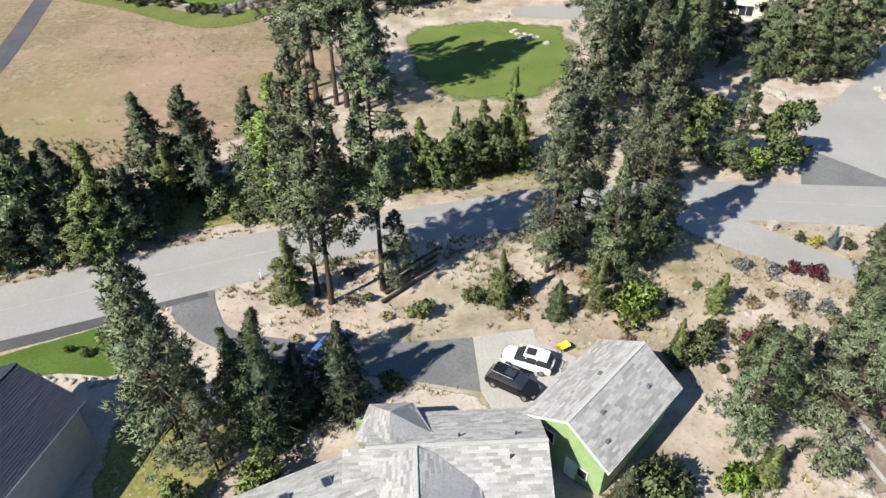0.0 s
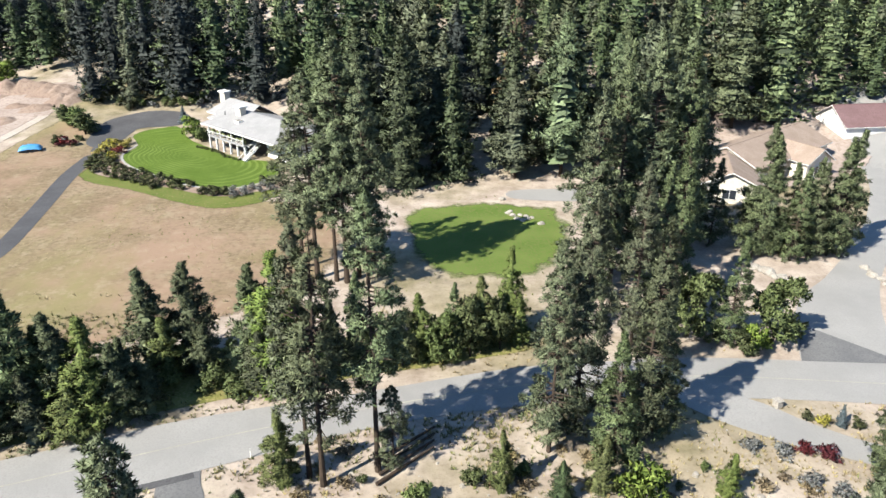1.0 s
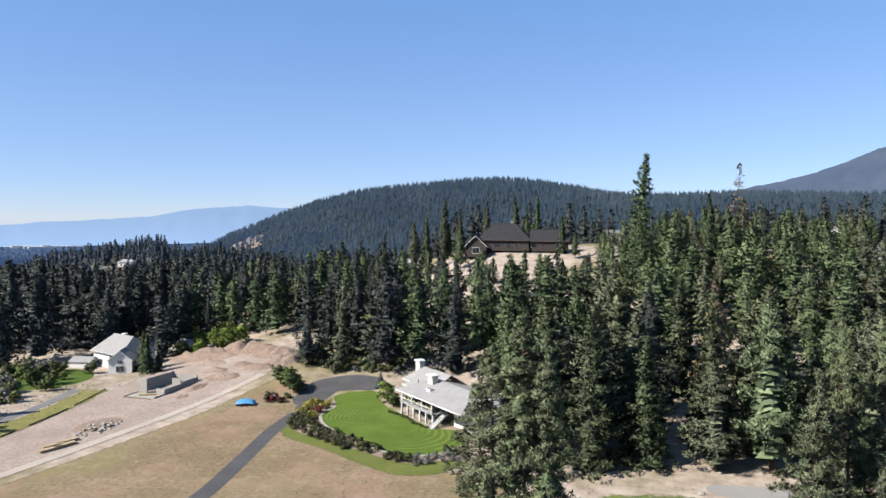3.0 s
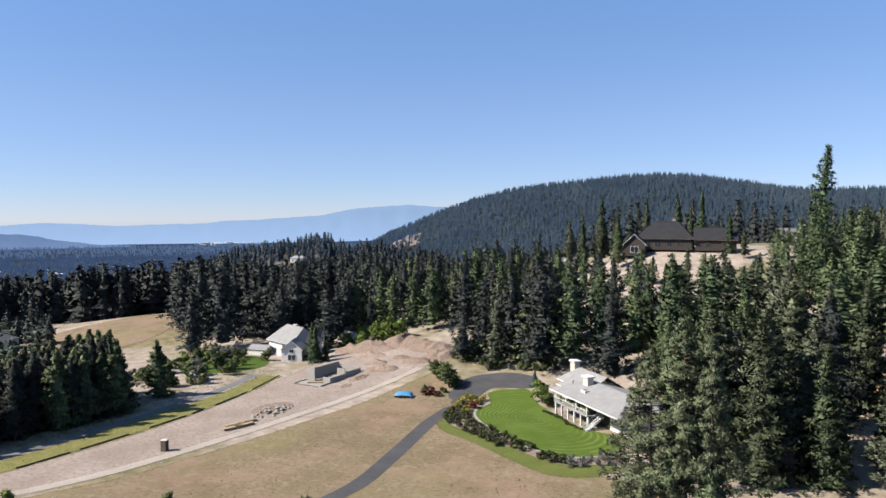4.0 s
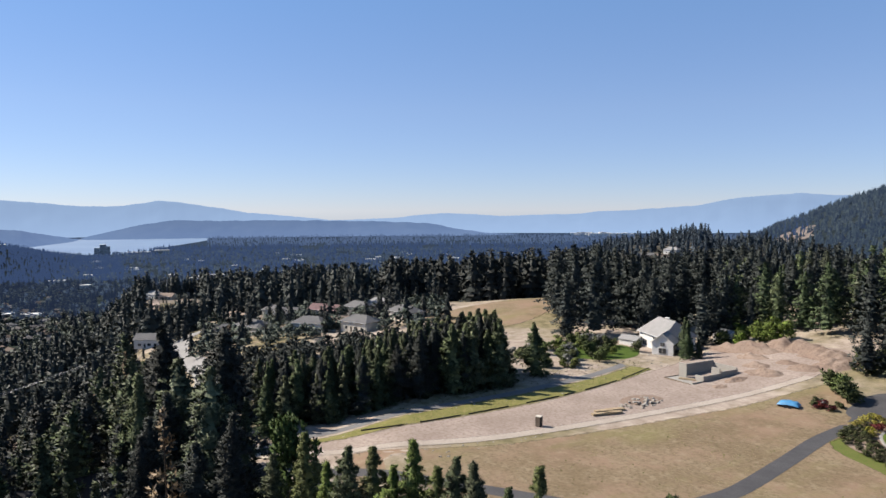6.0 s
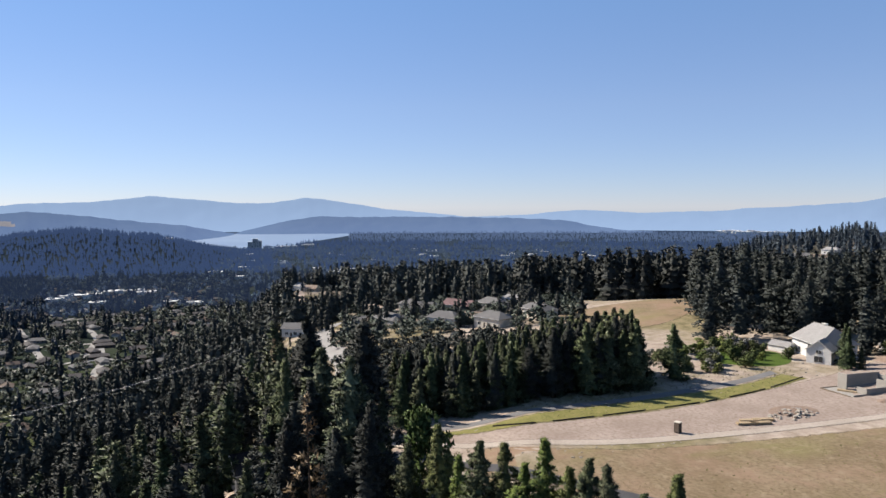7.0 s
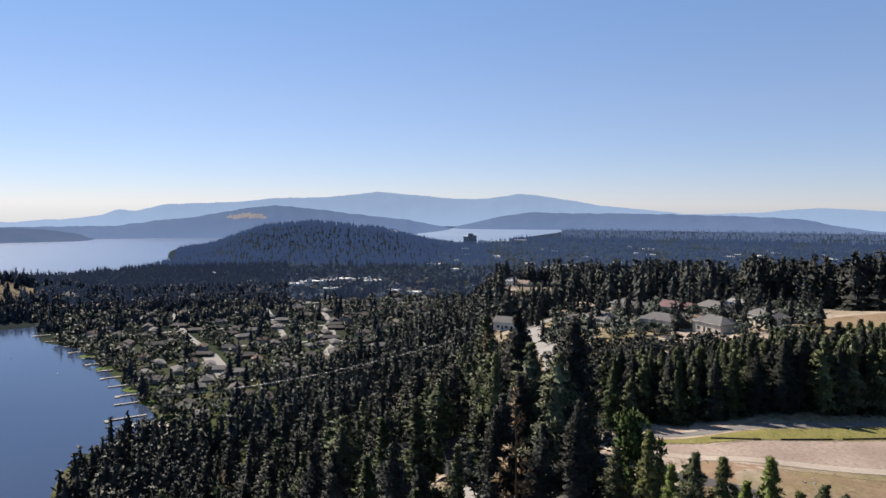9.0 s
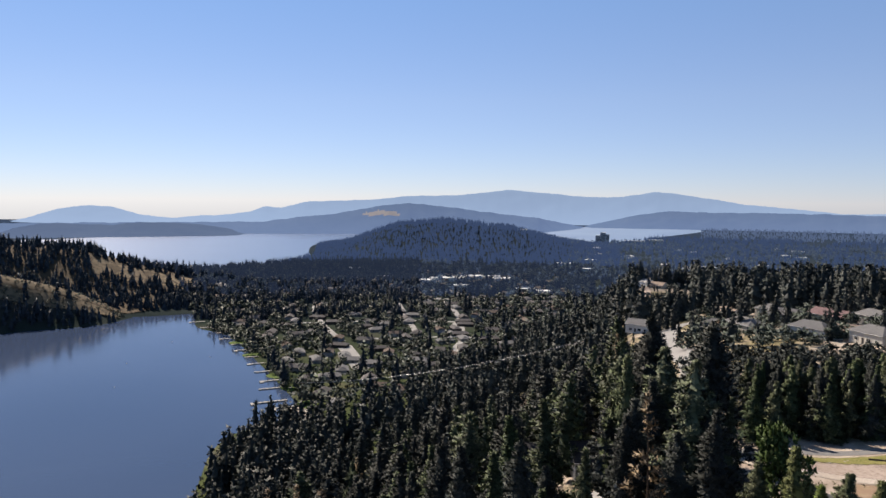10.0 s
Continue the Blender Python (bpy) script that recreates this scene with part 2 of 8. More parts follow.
MAT["town_roof"] = mottled("town_shingle", (0.095, 0.090, 0.090), (0.150, 0.143, 0.142), (0.065, 0.060, 0.060), 0.05, 1.0, 0.9, 0.1, 0.1)
MAT["town_brown"] = mottled("brown_shingle", (0.120, 0.092, 0.078), (0.165, 0.130, 0.110), (0.085, 0.066, 0.056), 0.05, 1.0, 0.9, 0.1, 0.1)
MAT["white"] = plain("white_paint", (0.644, 0.644, 0.626), 0.5)
MAT["cream"] = plain("cream_siding", (0.539, 0.505, 0.435), 0.6)
MAT["green_siding"] = plain("green_siding", (0.209, 0.296, 0.131), 0.6)
MAT["grey_siding"] = plain("grey_siding", (0.287, 0.287, 0.296), 0.6)
MAT["brown_siding"] = plain("dark_brown_siding", (0.0391, 0.0305, 0.0261), 0.7)
MAT["pale_roof"] = mottled("pale_grey_shingle", (0.285, 0.282, 0.280), (0.350, 0.346, 0.342), (0.235, 0.233, 0.232), 0.4, 5.0, 0.85, 0.2, 0.2)
MAT["tan_roof"] = mottled("tan_shingle", (0.288, 0.224, 0.176), (0.352, 0.28, 0.232), (0.224, 0.168, 0.136), 0.4, 5.0, 0.9, 0.2, 0.2)
MAT["red_roof"] = mottled("dull_red_roof", (0.165, 0.100, 0.102), (0.205, 0.128, 0.130), (0.130, 0.080, 0.080), 0.4, 4.0, 0.8, 0.2, 0.2)
MAT["navy_roof"] = mottled("blue_black_shingle", (0.020, 0.023, 0.036), (0.030, 0.034, 0.050), (0.016, 0.018, 0.028), 0.5, 5.0, 0.9, 0.3, 0.2)
MAT["dark_roof"] = mottled("charcoal_shingle", (0.0288, 0.0296, 0.0344), (0.04, 0.04, 0.0456), (0.0224, 0.0224, 0.0264), 0.5, 5.0, 0.9, 0.3, 0.2)
MAT["wood"] = mottled("weathered_wood", (0.192, 0.152, 0.12), (0.272, 0.224, 0.176), (0.136, 0.104, 0.08), 1.0, 8.0, 0.9, 0.3, 0.2)
MAT["pale_wood"] = mottled("new_lumber", (0.416, 0.32, 0.2), (0.496, 0.392, 0.264), (0.336, 0.248, 0.152), 1.0, 8.0, 0.85, 0.2, 0.2)
MAT["metal"] = plain("grey_metal", (0.304, 0.304, 0.313), 0.4, 0.8, 0.5)
MAT["black"] = plain("black_plastic", (0.02, 0.02, 0.022), 0.5)
MAT["tyre"] = plain("tyre_rubber", (0.022, 0.022, 0.022), 0.85)
MAT["car_white"] = plain("white_car_paint", (0.78, 0.78, 0.77), 0.2, 0, 0.6, 0.02)
MAT["car_black"] = plain("black_car_paint", (0.008, 0.008, 0.009), 0.22, 0, 0.3, 0.02)
MAT["car_blue"] = plain("blue_car_paint", (0.05, 0.13, 0.3), 0.2, 0, 0.6, 0.02)
MAT["tarp"] = plain("blue_tarp", (0.0522, 0.226, 0.435), 0.5)
MAT["yellow"] = plain("yellow_plastic", (0.609, 0.522, 0.0261), 0.5)


def glass_dark():
    m, nt, b = shader("window_glass", 0.06, 0, 0.6)
    b.inputs["Base Color"].default_value = (0.02, 0.024, 0.03, 1)
    return m


MAT["glass"] = glass_dark()


def water_material():
    m, nt, b = shader("lake_water", 0.09, 0, 0.5)
    nt.links.new(ramp(nt, noise_node(nt, 0.004, 3), [(0.3, (0.024, 0.040, 0.078)), (0.7, (0.034, 0.052, 0.094))]), b.inputs["Base Color"])
    b.inputs["IOR"].default_value = 1.33
    bump(nt, b, noise_node(nt, 0.5, 3, 0.6), 0.10, 0.3)
    return m


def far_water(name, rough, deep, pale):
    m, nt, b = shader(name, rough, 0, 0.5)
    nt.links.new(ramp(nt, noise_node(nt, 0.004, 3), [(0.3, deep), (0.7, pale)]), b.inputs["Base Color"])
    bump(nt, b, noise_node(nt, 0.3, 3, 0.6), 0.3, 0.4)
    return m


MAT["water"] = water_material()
# sky reflection is partly put into these paler base colours
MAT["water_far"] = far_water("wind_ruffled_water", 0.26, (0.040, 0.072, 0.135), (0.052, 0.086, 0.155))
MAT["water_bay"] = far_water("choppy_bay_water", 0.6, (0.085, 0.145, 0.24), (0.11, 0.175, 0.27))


def ground_material():
    m, nt, b = shader("hillside_ground", 1.0, 0, 0.0)
    big = noise_node(nt, 0.018, 5, 0.6)
    mid = noise_node(nt, 0.25, 5, 0.65)
    fine = noise_node(nt, 2.2, 4, 0.7)
    litter = ramp(nt, mid, [(0.3, (0.190, 0.152, 0.124)), (0.5, (0.268, 0.226, 0.190)), (0.72, (0.345, 0.302, 0.260))])
    grass = ramp(nt, mid, [(0.3, (0.069, 0.072, 0.029)), (0.7, (0.196, 0.161, 0.086))])
    col = mix(nt, ramp(nt, big, [(0.47, (0, 0, 0)), (0.6, (0.8, 0.8, 0.8))]), litter, grass)
    col = mix(nt, ramp(nt, fine, [(0.52, (0, 0, 0)), (0.78, (0.65, 0.65, 0.65))]), col, (0.086, 0.069, 0.046))
    sep = nt.nodes.new("ShaderNodeSeparateXYZ")
    nt.links.new(nt.nodes.new("ShaderNodeNewGeometry").outputs["Position"], sep.inputs[0])
    low = nt.nodes.new("ShaderNodeMapRange")
    for k, v in (("From Min", -60.0), ("From Max", -84.0)):
        low.inputs[k].default_value = v
    nt.links.new(sep.outputs["Z"], low.inputs["Value"])
    town = ramp(nt, noise_node(nt, 0.012, 5, 0.7), [(0.35, (0.029, 0.043, 0.017)), (0.55, (0.058, 0.069, 0.032)), (0.7, (0.138, 0.121, 0.086))])
    col = mix(nt, low.outputs[0], col, town)
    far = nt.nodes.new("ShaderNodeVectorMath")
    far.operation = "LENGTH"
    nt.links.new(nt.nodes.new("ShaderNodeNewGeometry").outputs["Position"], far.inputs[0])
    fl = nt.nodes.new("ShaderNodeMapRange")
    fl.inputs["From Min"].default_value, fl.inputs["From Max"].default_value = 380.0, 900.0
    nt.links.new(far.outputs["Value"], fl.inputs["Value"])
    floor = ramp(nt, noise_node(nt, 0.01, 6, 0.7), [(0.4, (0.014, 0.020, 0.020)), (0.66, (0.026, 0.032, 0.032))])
    # distance haze put into the base colour: ground turns bluer beyond a kilometre
    haze_range = nt.nodes.new("ShaderNodeMapRange")
    haze_range.inputs["From Min"].default_value, haze_range.inputs["From Max"].default_value = 1000.0, 4000.0
    nt.links.new(far.outputs["Value"], haze_range.inputs["Value"])
    floor = mix(nt, haze_range.outputs[0], floor, (0.020, 0.034, 0.060))
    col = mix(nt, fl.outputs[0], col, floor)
    nt.links.new(col, b.inputs["Base Color"])
    bump(nt, b, fine, 0.5, 0.1)
    return m


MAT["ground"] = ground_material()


def haze_glow_material(name, dark, light, glow, strength, base=None):
    """Distant ridges and far woods: the air's haze is painted in as emission, stronger at the foot where base is set.
    """
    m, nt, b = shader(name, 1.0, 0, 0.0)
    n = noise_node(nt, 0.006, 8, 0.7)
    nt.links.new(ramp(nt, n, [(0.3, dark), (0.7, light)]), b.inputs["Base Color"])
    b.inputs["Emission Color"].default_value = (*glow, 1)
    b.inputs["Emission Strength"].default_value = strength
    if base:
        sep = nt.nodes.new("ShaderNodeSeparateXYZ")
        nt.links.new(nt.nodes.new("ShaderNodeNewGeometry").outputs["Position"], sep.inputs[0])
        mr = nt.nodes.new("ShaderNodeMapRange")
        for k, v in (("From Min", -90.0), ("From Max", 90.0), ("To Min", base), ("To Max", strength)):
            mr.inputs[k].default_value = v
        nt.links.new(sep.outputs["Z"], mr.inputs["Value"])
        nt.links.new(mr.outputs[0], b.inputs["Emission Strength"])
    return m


MAT["ridge_far"] = haze_glow_material("far_ridge", (0.012, 0.020, 0.030), (0.020, 0.030, 0.042), (0.38, 0.57, 0.88), 0.34, 0.42)
MAT["ridge_mid"] = haze_glow_material("middle_ridge", (0.007, 0.014, 0.016), (0.020, 0.028, 0.030), (0.25, 0.40, 0.76), 0.18, 0.28)
MAT["ridge_shore"] = haze_glow_material("shore_ridge", (0.006, 0.012, 0.013), (0.018, 0.025, 0.026), (0.24, 0.37, 0.70), 0.13, 0.21)
MAT["plain_far"] = haze_glow_material("far_plain_backdrop", (0.007, 0.012, 0.014), (0.018, 0.025, 0.030), (0.20, 0.32, 0.60), 0.20)
MAT["ridge_right"] = haze_glow_material("forested_mountain", (0.012, 0.020, 0.022), (0.034, 0.040, 0.038), (0.20, 0.28, 0.55), 0.17, 0.20)
MAT["clearing"] = haze_glow_material("hazy_stubble", (0.13, 0.115, 0.095), (0.18, 0.16, 0.135), (0.24, 0.30, 0.44), 0.18)
# far woods: haze painted as emission, so the trees themselves glow
MAT["hill_haze"] = haze_glow_material("hazy_hill_woods", (0.010, 0.018, 0.015), (0.038, 0.048, 0.040), (0.15, 0.24, 0.46), 0.085)
MAT["valley_haze"] = haze_glow_material("hazy_valley_woods", (0.006, 0.010, 0.010), (0.017, 0.024, 0.023), (0.14, 0.26, 0.60), 0.125)
MAT["plain_leaf_haze"] = haze_glow_material("hazy_plain_leaves", (0.018, 0.026, 0.022), (0.040, 0.052, 0.040), (0.17, 0.28, 0.55), 0.105)
MAT["town_haze"] = haze_glow_material("hazy_town_woods", (0.010, 0.015, 0.013), (0.026, 0.034, 0.029), (0.15, 0.25, 0.54), 0.045)


# ---- mesh helpers ----
def link_mesh(name, verts, faces, mats, smooth=False, parent=None):
    me = bpy.data.meshes.new(name)
    me.from_pydata([tuple(v) for v in verts], [], [tuple(f) for f in faces])
    for m in (mats if isinstance(mats, (list, tuple)) else [mats]):
        me.materials.append(MAT[m] if isinstance(m, str) else m)
    if smooth:
        me.shade_smooth()
    me.update()
    ob = new(name, me)
    if parent is not None:
        ob.parent = parent
    return ob


def part(name, bm, material, parent, label="", smooth=False):
    me = bpy.data.meshes.new(name)
    bm.to_mesh(me)
    bm.free()
    me.materials.append(MAT[material] if isinstance(material, str) else material)
    if smooth:
        me.shade_smooth()
    ob = new(name, me)
    ob.parent = parent
    if label:
        tagged(ob, label)
    return ob


def empty(name, m, label, category, group=""):
    e = new(name)
    e.matrix_basis = m
    e.empty_display_size = 0.3
    return tagged(e, label, category, group)


def add_box(bm, x0, y0, z0, x1, y1, z1, bevel=0.0):
    r = bmesh.ops.create_cube(bm, size=1.0)
    for v in r["verts"]:
        v.co = Vector(((x0 + x1) / 2 + v.co.x * (x1 - x0), (y0 + y1) / 2 + v.co.y * (y1 - y0), (z0 + z1) / 2 + v.co.z * (z1 - z0)))
    if bevel:
        es = {e for v in r["verts"] for e in v.link_edges}
        bmesh.ops.bevel(bm, geom=list(es), offset=bevel, segments=2, affect="EDGES", profile=0.6)
    return bm


def box(x0, y0, z0, x1, y1, z1, bevel=0.0):
    return add_box(bmesh.new(), x0, y0, z0, x1, y1, z1, bevel)


def tube(bm, a, b, r0, r1=None, seg=8):
    a, b = Vector(a), Vector(b)
    q = (b - a).to_track_quat("Z", "Y").to_matrix().to_4x4()
    bmesh.ops.create_cone(bm, cap_ends=True, segments=seg, radius1=r0, radius2=r0 if r1 is None else r1, depth=(b - a).length,
                          matrix=Matrix.Translation((a + b) / 2) @ q)
    return bm


def prism(pts, z0, z1):
    """Upright prism over a plan outline."""
    bm = bmesh.new()
    lo = [bm.verts.new((x, y, z0)) for x, y in pts]
    hi = [bm.verts.new((x, y, z1)) for x, y in pts]
    n = len(pts)
    bm.faces.new(hi)
    bm.faces.new(lo[::-1])
    for k in range(n):
        bm.faces.new((lo[k], lo[(k + 1) % n], hi[(k + 1) % n], hi[k]))
    bmesh.ops.recalc_face_normals(bm, faces=bm.faces)
    return bm


def spline(pts, per=6, closed=False):
    """Catmull-Rom through plan points."""
    P = [np.array(p, float) for p in pts]
    n = len(P)
    out = []
    for k in range(n if closed else n - 1):
        p0 = P[(k - 1) % n] if closed or k else P[0]
        p1, p2 = P[k], P[(k + 1) % n]
        p3 = P[(k + 2) % n] if closed or k + 2 < n else P[-1]
        for s in np.arange(per) / per:
            out.append(0.5 * (2 * p1 + (p2 - p0) * s + (2 * p0 - 5 * p1 + 4 * p2 - p3) * s * s + (3 * p1 - p0 - 3 * p2 + p3) * s ** 3))
    if not closed:
        out.append(P[-1])
    return np.array(out)


# ---- the lie of the land ----
LAKE_Z = -89.6
RADII = np.array([0, 60, 120, 180, 240, 300, 360, 450, 600, 800, 1100, 1500, 2000, 2600, 3400, 4950.0])
LAND = {}      # heights along each bearing (degrees to the left of the first view)
LAND[-180] = [0, -8, -14, -20, -25, -30, -30, -30, -30, -30, -30, -30, -30, -30, -30, -30]
LAND[-100] = [0, -4, -4, 0, 8, 16, 24, 30, 36, 40, 45, 50, 60, 70, 80, 90]
LAND[-50] = [0, 0, 0, 0, 12, 28, 36, 38, 40, 42, 45, 50, 60, 70, 80, 90]
LAND[-25] = [0, 0, 0, 0, 15, 34, 39, 37, 30, 20, 12, 12, 20, 40, 60, 80]
LAND[-8] = [0, 0, 0, 2, 18, 34, 38, 33, 22, 10, 0, 0, 0, 0, 0, 0]
LAND[10] = [0, 0, 0, 1, 18, 36, 36, 28, 12, 0, -10, -16, -20, -30, -40, -40]
LAND[25] = [0, 0, 0, 0, 7, 14, 15, 8, -6, -20, -36, -46, -55, -65, -70, -70]
LAND[40] = [0, 0, 0, 0, 0, 0, -2, -8, -26, -46, -62, -76, -86, -90, -90, -90]
LAND[60] = [0, 0, 0, 0, -1, -2, -4, -10, -26, -50, -78, -90, -90, -90, -90, -90]
LAND[68] = [0, 0, -1, -3, -4, -5, -7, -12, -22, -42, -76, -90, -90, -90, -90, -90]
LAND[75] = [0, -1, -3, -6, -8, -10, -13, -18, -24, -40, -78, -90, -90, -90, -90, -90]
LAND[80] = [0, -3, -7, -12, -16, -19, -21, -25, -25, -32, -78, -90, -90, -90, -90, -90]
LAND[85] = [0, -5, -13, -23, -31, -38, -45, -55, -70, -82, -90, -90, -90, -90, -90, -90]
LAND[90] = [0, -6, -18, -32, -42, -51, -59, -70, -84, -90, -90, -90, -90, -90, -90, -90]
LAND[105] = [0, -10, -32, -54, -70, -80, -86, -90, -90, -90, -90, -90, -90, -90, -90, -90]
LAND[118] = [0, -14, -44, -72, -86, -90, -90, -90, -90, -90, -90, -90, -90, -90, -90, -90]
LAND[150] = [0, -16, -46, -74, -90, -95, -96, -96, -96, -96, -94, -94, -94, -92, -60, -40]
LAND[180] = [0, -8, -14, -20, -25, -30, -30, -30, -30, -30, -30, -30, -30, -30, -30, -30]
BEARINGS = np.array(sorted(LAND), float)
TABLE = np.array([LAND[int(b)] for b in BEARINGS], float)
# hills: bearing, distance, half width in degrees, half depth in metres, height
HILLS = [(126.0, 830, 6.0, 40, -5), (49, 370, 8, 70, 5)]
# wooded rises given by their height along the bearing: distance, half depth, bearings, heights
RISES = [
    (1980, 230, [82, 84.5, 86.6, 88.7, 90.4, 93.7, 96, 99.8, 101.6, 103.1, 105.1, 106.6], [0, 14, 31, 47, 63, 76, 82, 72, 52, 31, 9, 0]),
    (850, 170, [26, 30, 33.4, 35.5, 37.5, 40.6, 42.7, 44.8, 46.4, 48.5, 50.5], [0, 28, 45, 50, 65, 60, 55, 50, 38, 18, 0]),
    (905, 46, [120.6, 121.4, 122.4, 123.6, 125.1, 128.5, 134, 150], [0, 5, 15, 26, 36, 53, 62, 40]),
    (1135, 120, [109, 112, 115.8, 119, 121.3, 122.8, 126.7, 134, 146, 156], [0, 7, 22, 36, 49, 64, 73, 78, 56, 0]),
]


# the long wooded hill: its crest's height by bearing
CREST_AZ = [-60, -40, -22, -14, -9, -5, -1, 2, 5, 8, 11, 14, 18, 22, 25, 28, 30, 32, 34, 38]
CREST_Z = [100, 100, 96, 100, 108, 106, 102, 110, 128, 143, 149, 144, 131, 116, 92, 58, 30, 4, -30, -70]


def ease(u):
    return u * u * (3 - 2 * u)


def height(x, y):
    x, y = np.asarray(x, float), np.asarray(y, float)
    az, r = np.degrees(np.arctan2(-x, y)), np.hypot(x, y)
    i = np.clip(np.searchsorted(BEARINGS, az, "right") - 1, 0, len(BEARINGS) - 2)
    j = np.clip(np.searchsorted(RADII, r, "right") - 1, 0, len(RADII) - 2)
    u = ease(np.clip((az - BEARINGS[i]) / (BEARINGS[i + 1] - BEARINGS[i]), 0, 1))
    v = np.clip((r - RADII[j]) / (RADII[j + 1] - RADII[j]), 0, 1)
    z = (TABLE[i, j] * (1 - v) + TABLE[i, j + 1] * v) * (1 - u) + (TABLE[i + 1, j] * (1 - v) + TABLE[i + 1, j + 1] * v) * u
    for b, d, wb_, wd, h in HILLS:
        z = z + h * np.exp(-((az - b) / wb_) ** 2 - ((r - d) / wd) ** 2)
    for d, wd, bearings, heights in RISES:
        z = z + np.interp(az, bearings, heights) * np.exp(-((r - d) / wd) ** 2)
    crest = np.interp(az, CREST_AZ, CREST_Z)
    w = np.exp(-((r - 1850) / 430) ** 2) * np.clip((40 - az) / 4, 0, 1) * np.clip((az + 62) / 6, 0, 1)
    return z + np.maximum(crest - z, 0) * w


def ground_z(x, y):
    return float(height(x, y))


def polar(az, r):
    return (-r * math.sin(radians(az)), r * math.cos(radians(az)))


def build_ground():
    az = np.concatenate([np.arange(-180, -60, 4.0), np.arange(-60, 140, 0.8), np.arange(140, 180, 4.0)])
    rr = np.concatenate([np.linspace(0, 320, 90)[1:], np.geomspace(324, 4950, 110)])
    A, Rr = np.meshgrid(np.radians(az), rr, indexing="ij")
    X, Y = -Rr * np.sin(A), Rr * np.cos(A)
    Z = height(X, Y)
    n, m = X.shape
    verts = np.stack([X, Y, Z], -1).reshape(-1, 3).tolist() + [[0, 0, ground_z(0, 0.01)]]
    faces = []
    for a in range(n):
        b = (a + 1) % n
        faces.append((n * m, b * m, a * m))
        for k in range(m - 1):
            faces.append((a * m + k, b * m + k, b * m + k + 1, a * m + k + 1))
    faces = [f[::-1] for f in faces]
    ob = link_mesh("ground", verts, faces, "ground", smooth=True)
    return tagged(ob, "dry hillside with tan grass and needle litter", "ground", kind="structure")


PAVED = []            # outlines that stay free of tufts and stones


def patch(name, outline, material, lift, label, category, rings=8, flat=None, kind="structure", per=5, ragged=0.0, dome=0.0):
    """A patch of ground laid on the land: outline rings drawn in towards the middle."""
    o = spline(outline, per, closed=True)
    c = o.mean(0)
    if flat is not None:                       # still water: one level sheet
        bm = bmesh.new()
        bm.faces.new([bm.verts.new((x, y, flat)) for x, y in o])
        bmesh.ops.triangulate(bm, faces=bm.faces)
        bmesh.ops.recalc_face_normals(bm, faces=bm.faces)
        if sum(f.normal.z for f in bm.faces) < 0:
            bmesh.ops.reverse_faces(bm, faces=bm.faces)
        return tagged(part(name, bm, material, None), label, category, kind=kind)
    if material in ("asphalt", "asphalt_dark", "drive_grey", "concrete", "lawn", "lawn_striped"):
        PAVED.append([tuple(p) for p in o])
    rng = np.random.RandomState(len(name) * 7 + len(outline))
    if ragged:
        o = c + (o - c) * (1 + rng.uniform(-ragged, ragged, (len(o), 1)))
    n, verts, faces, edge = len(o), [], [], []
    mean = float(np.linalg.norm(o - c, axis=1).mean())
    steps = [1.0, max(0.9, 1 - 1.2 / mean), max(0.8, 1 - 3.0 / mean), max(0.65, 1 - 7.0 / mean)]
    steps += [steps[-1] * (1 - (k + 1) / rings) for k in range(rings - 1)]
    rings = len(steps)
    for s in steps:
        for p in c + (o - c) * s:
            z = flat if flat is not None else ground_z(*p) + lift + dome * (1 - s * s)
            verts.append((p[0], p[1], z))
            edge.append((1 - s) * mean)
    edge.append(mean)
    verts.append((c[0], c[1], flat if flat is not None else ground_z(*c) + lift + dome))
    for k in range(rings - 1):
        for q in range(n):
            a, b = k * n + q, k * n + (q + 1) % n
            faces.append((a, b, b + n, a + n))
    for q in range(n):
        faces.append(((rings - 1) * n + q, (rings - 1) * n + (q + 1) % n, rings * n))
    area = sum(o[q][0] * o[(q + 1) % n][1] - o[(q + 1) % n][0] * o[q][1] for q in range(n))
    if area < 0:
        faces = [f[::-1] for f in faces]
    ob = link_mesh(name, verts, faces, material, smooth=True)
    ob.data.attributes.new("edge", "FLOAT", "POINT").data.foreach_set("value", edge)
    return tagged(ob, label, category, kind=kind)


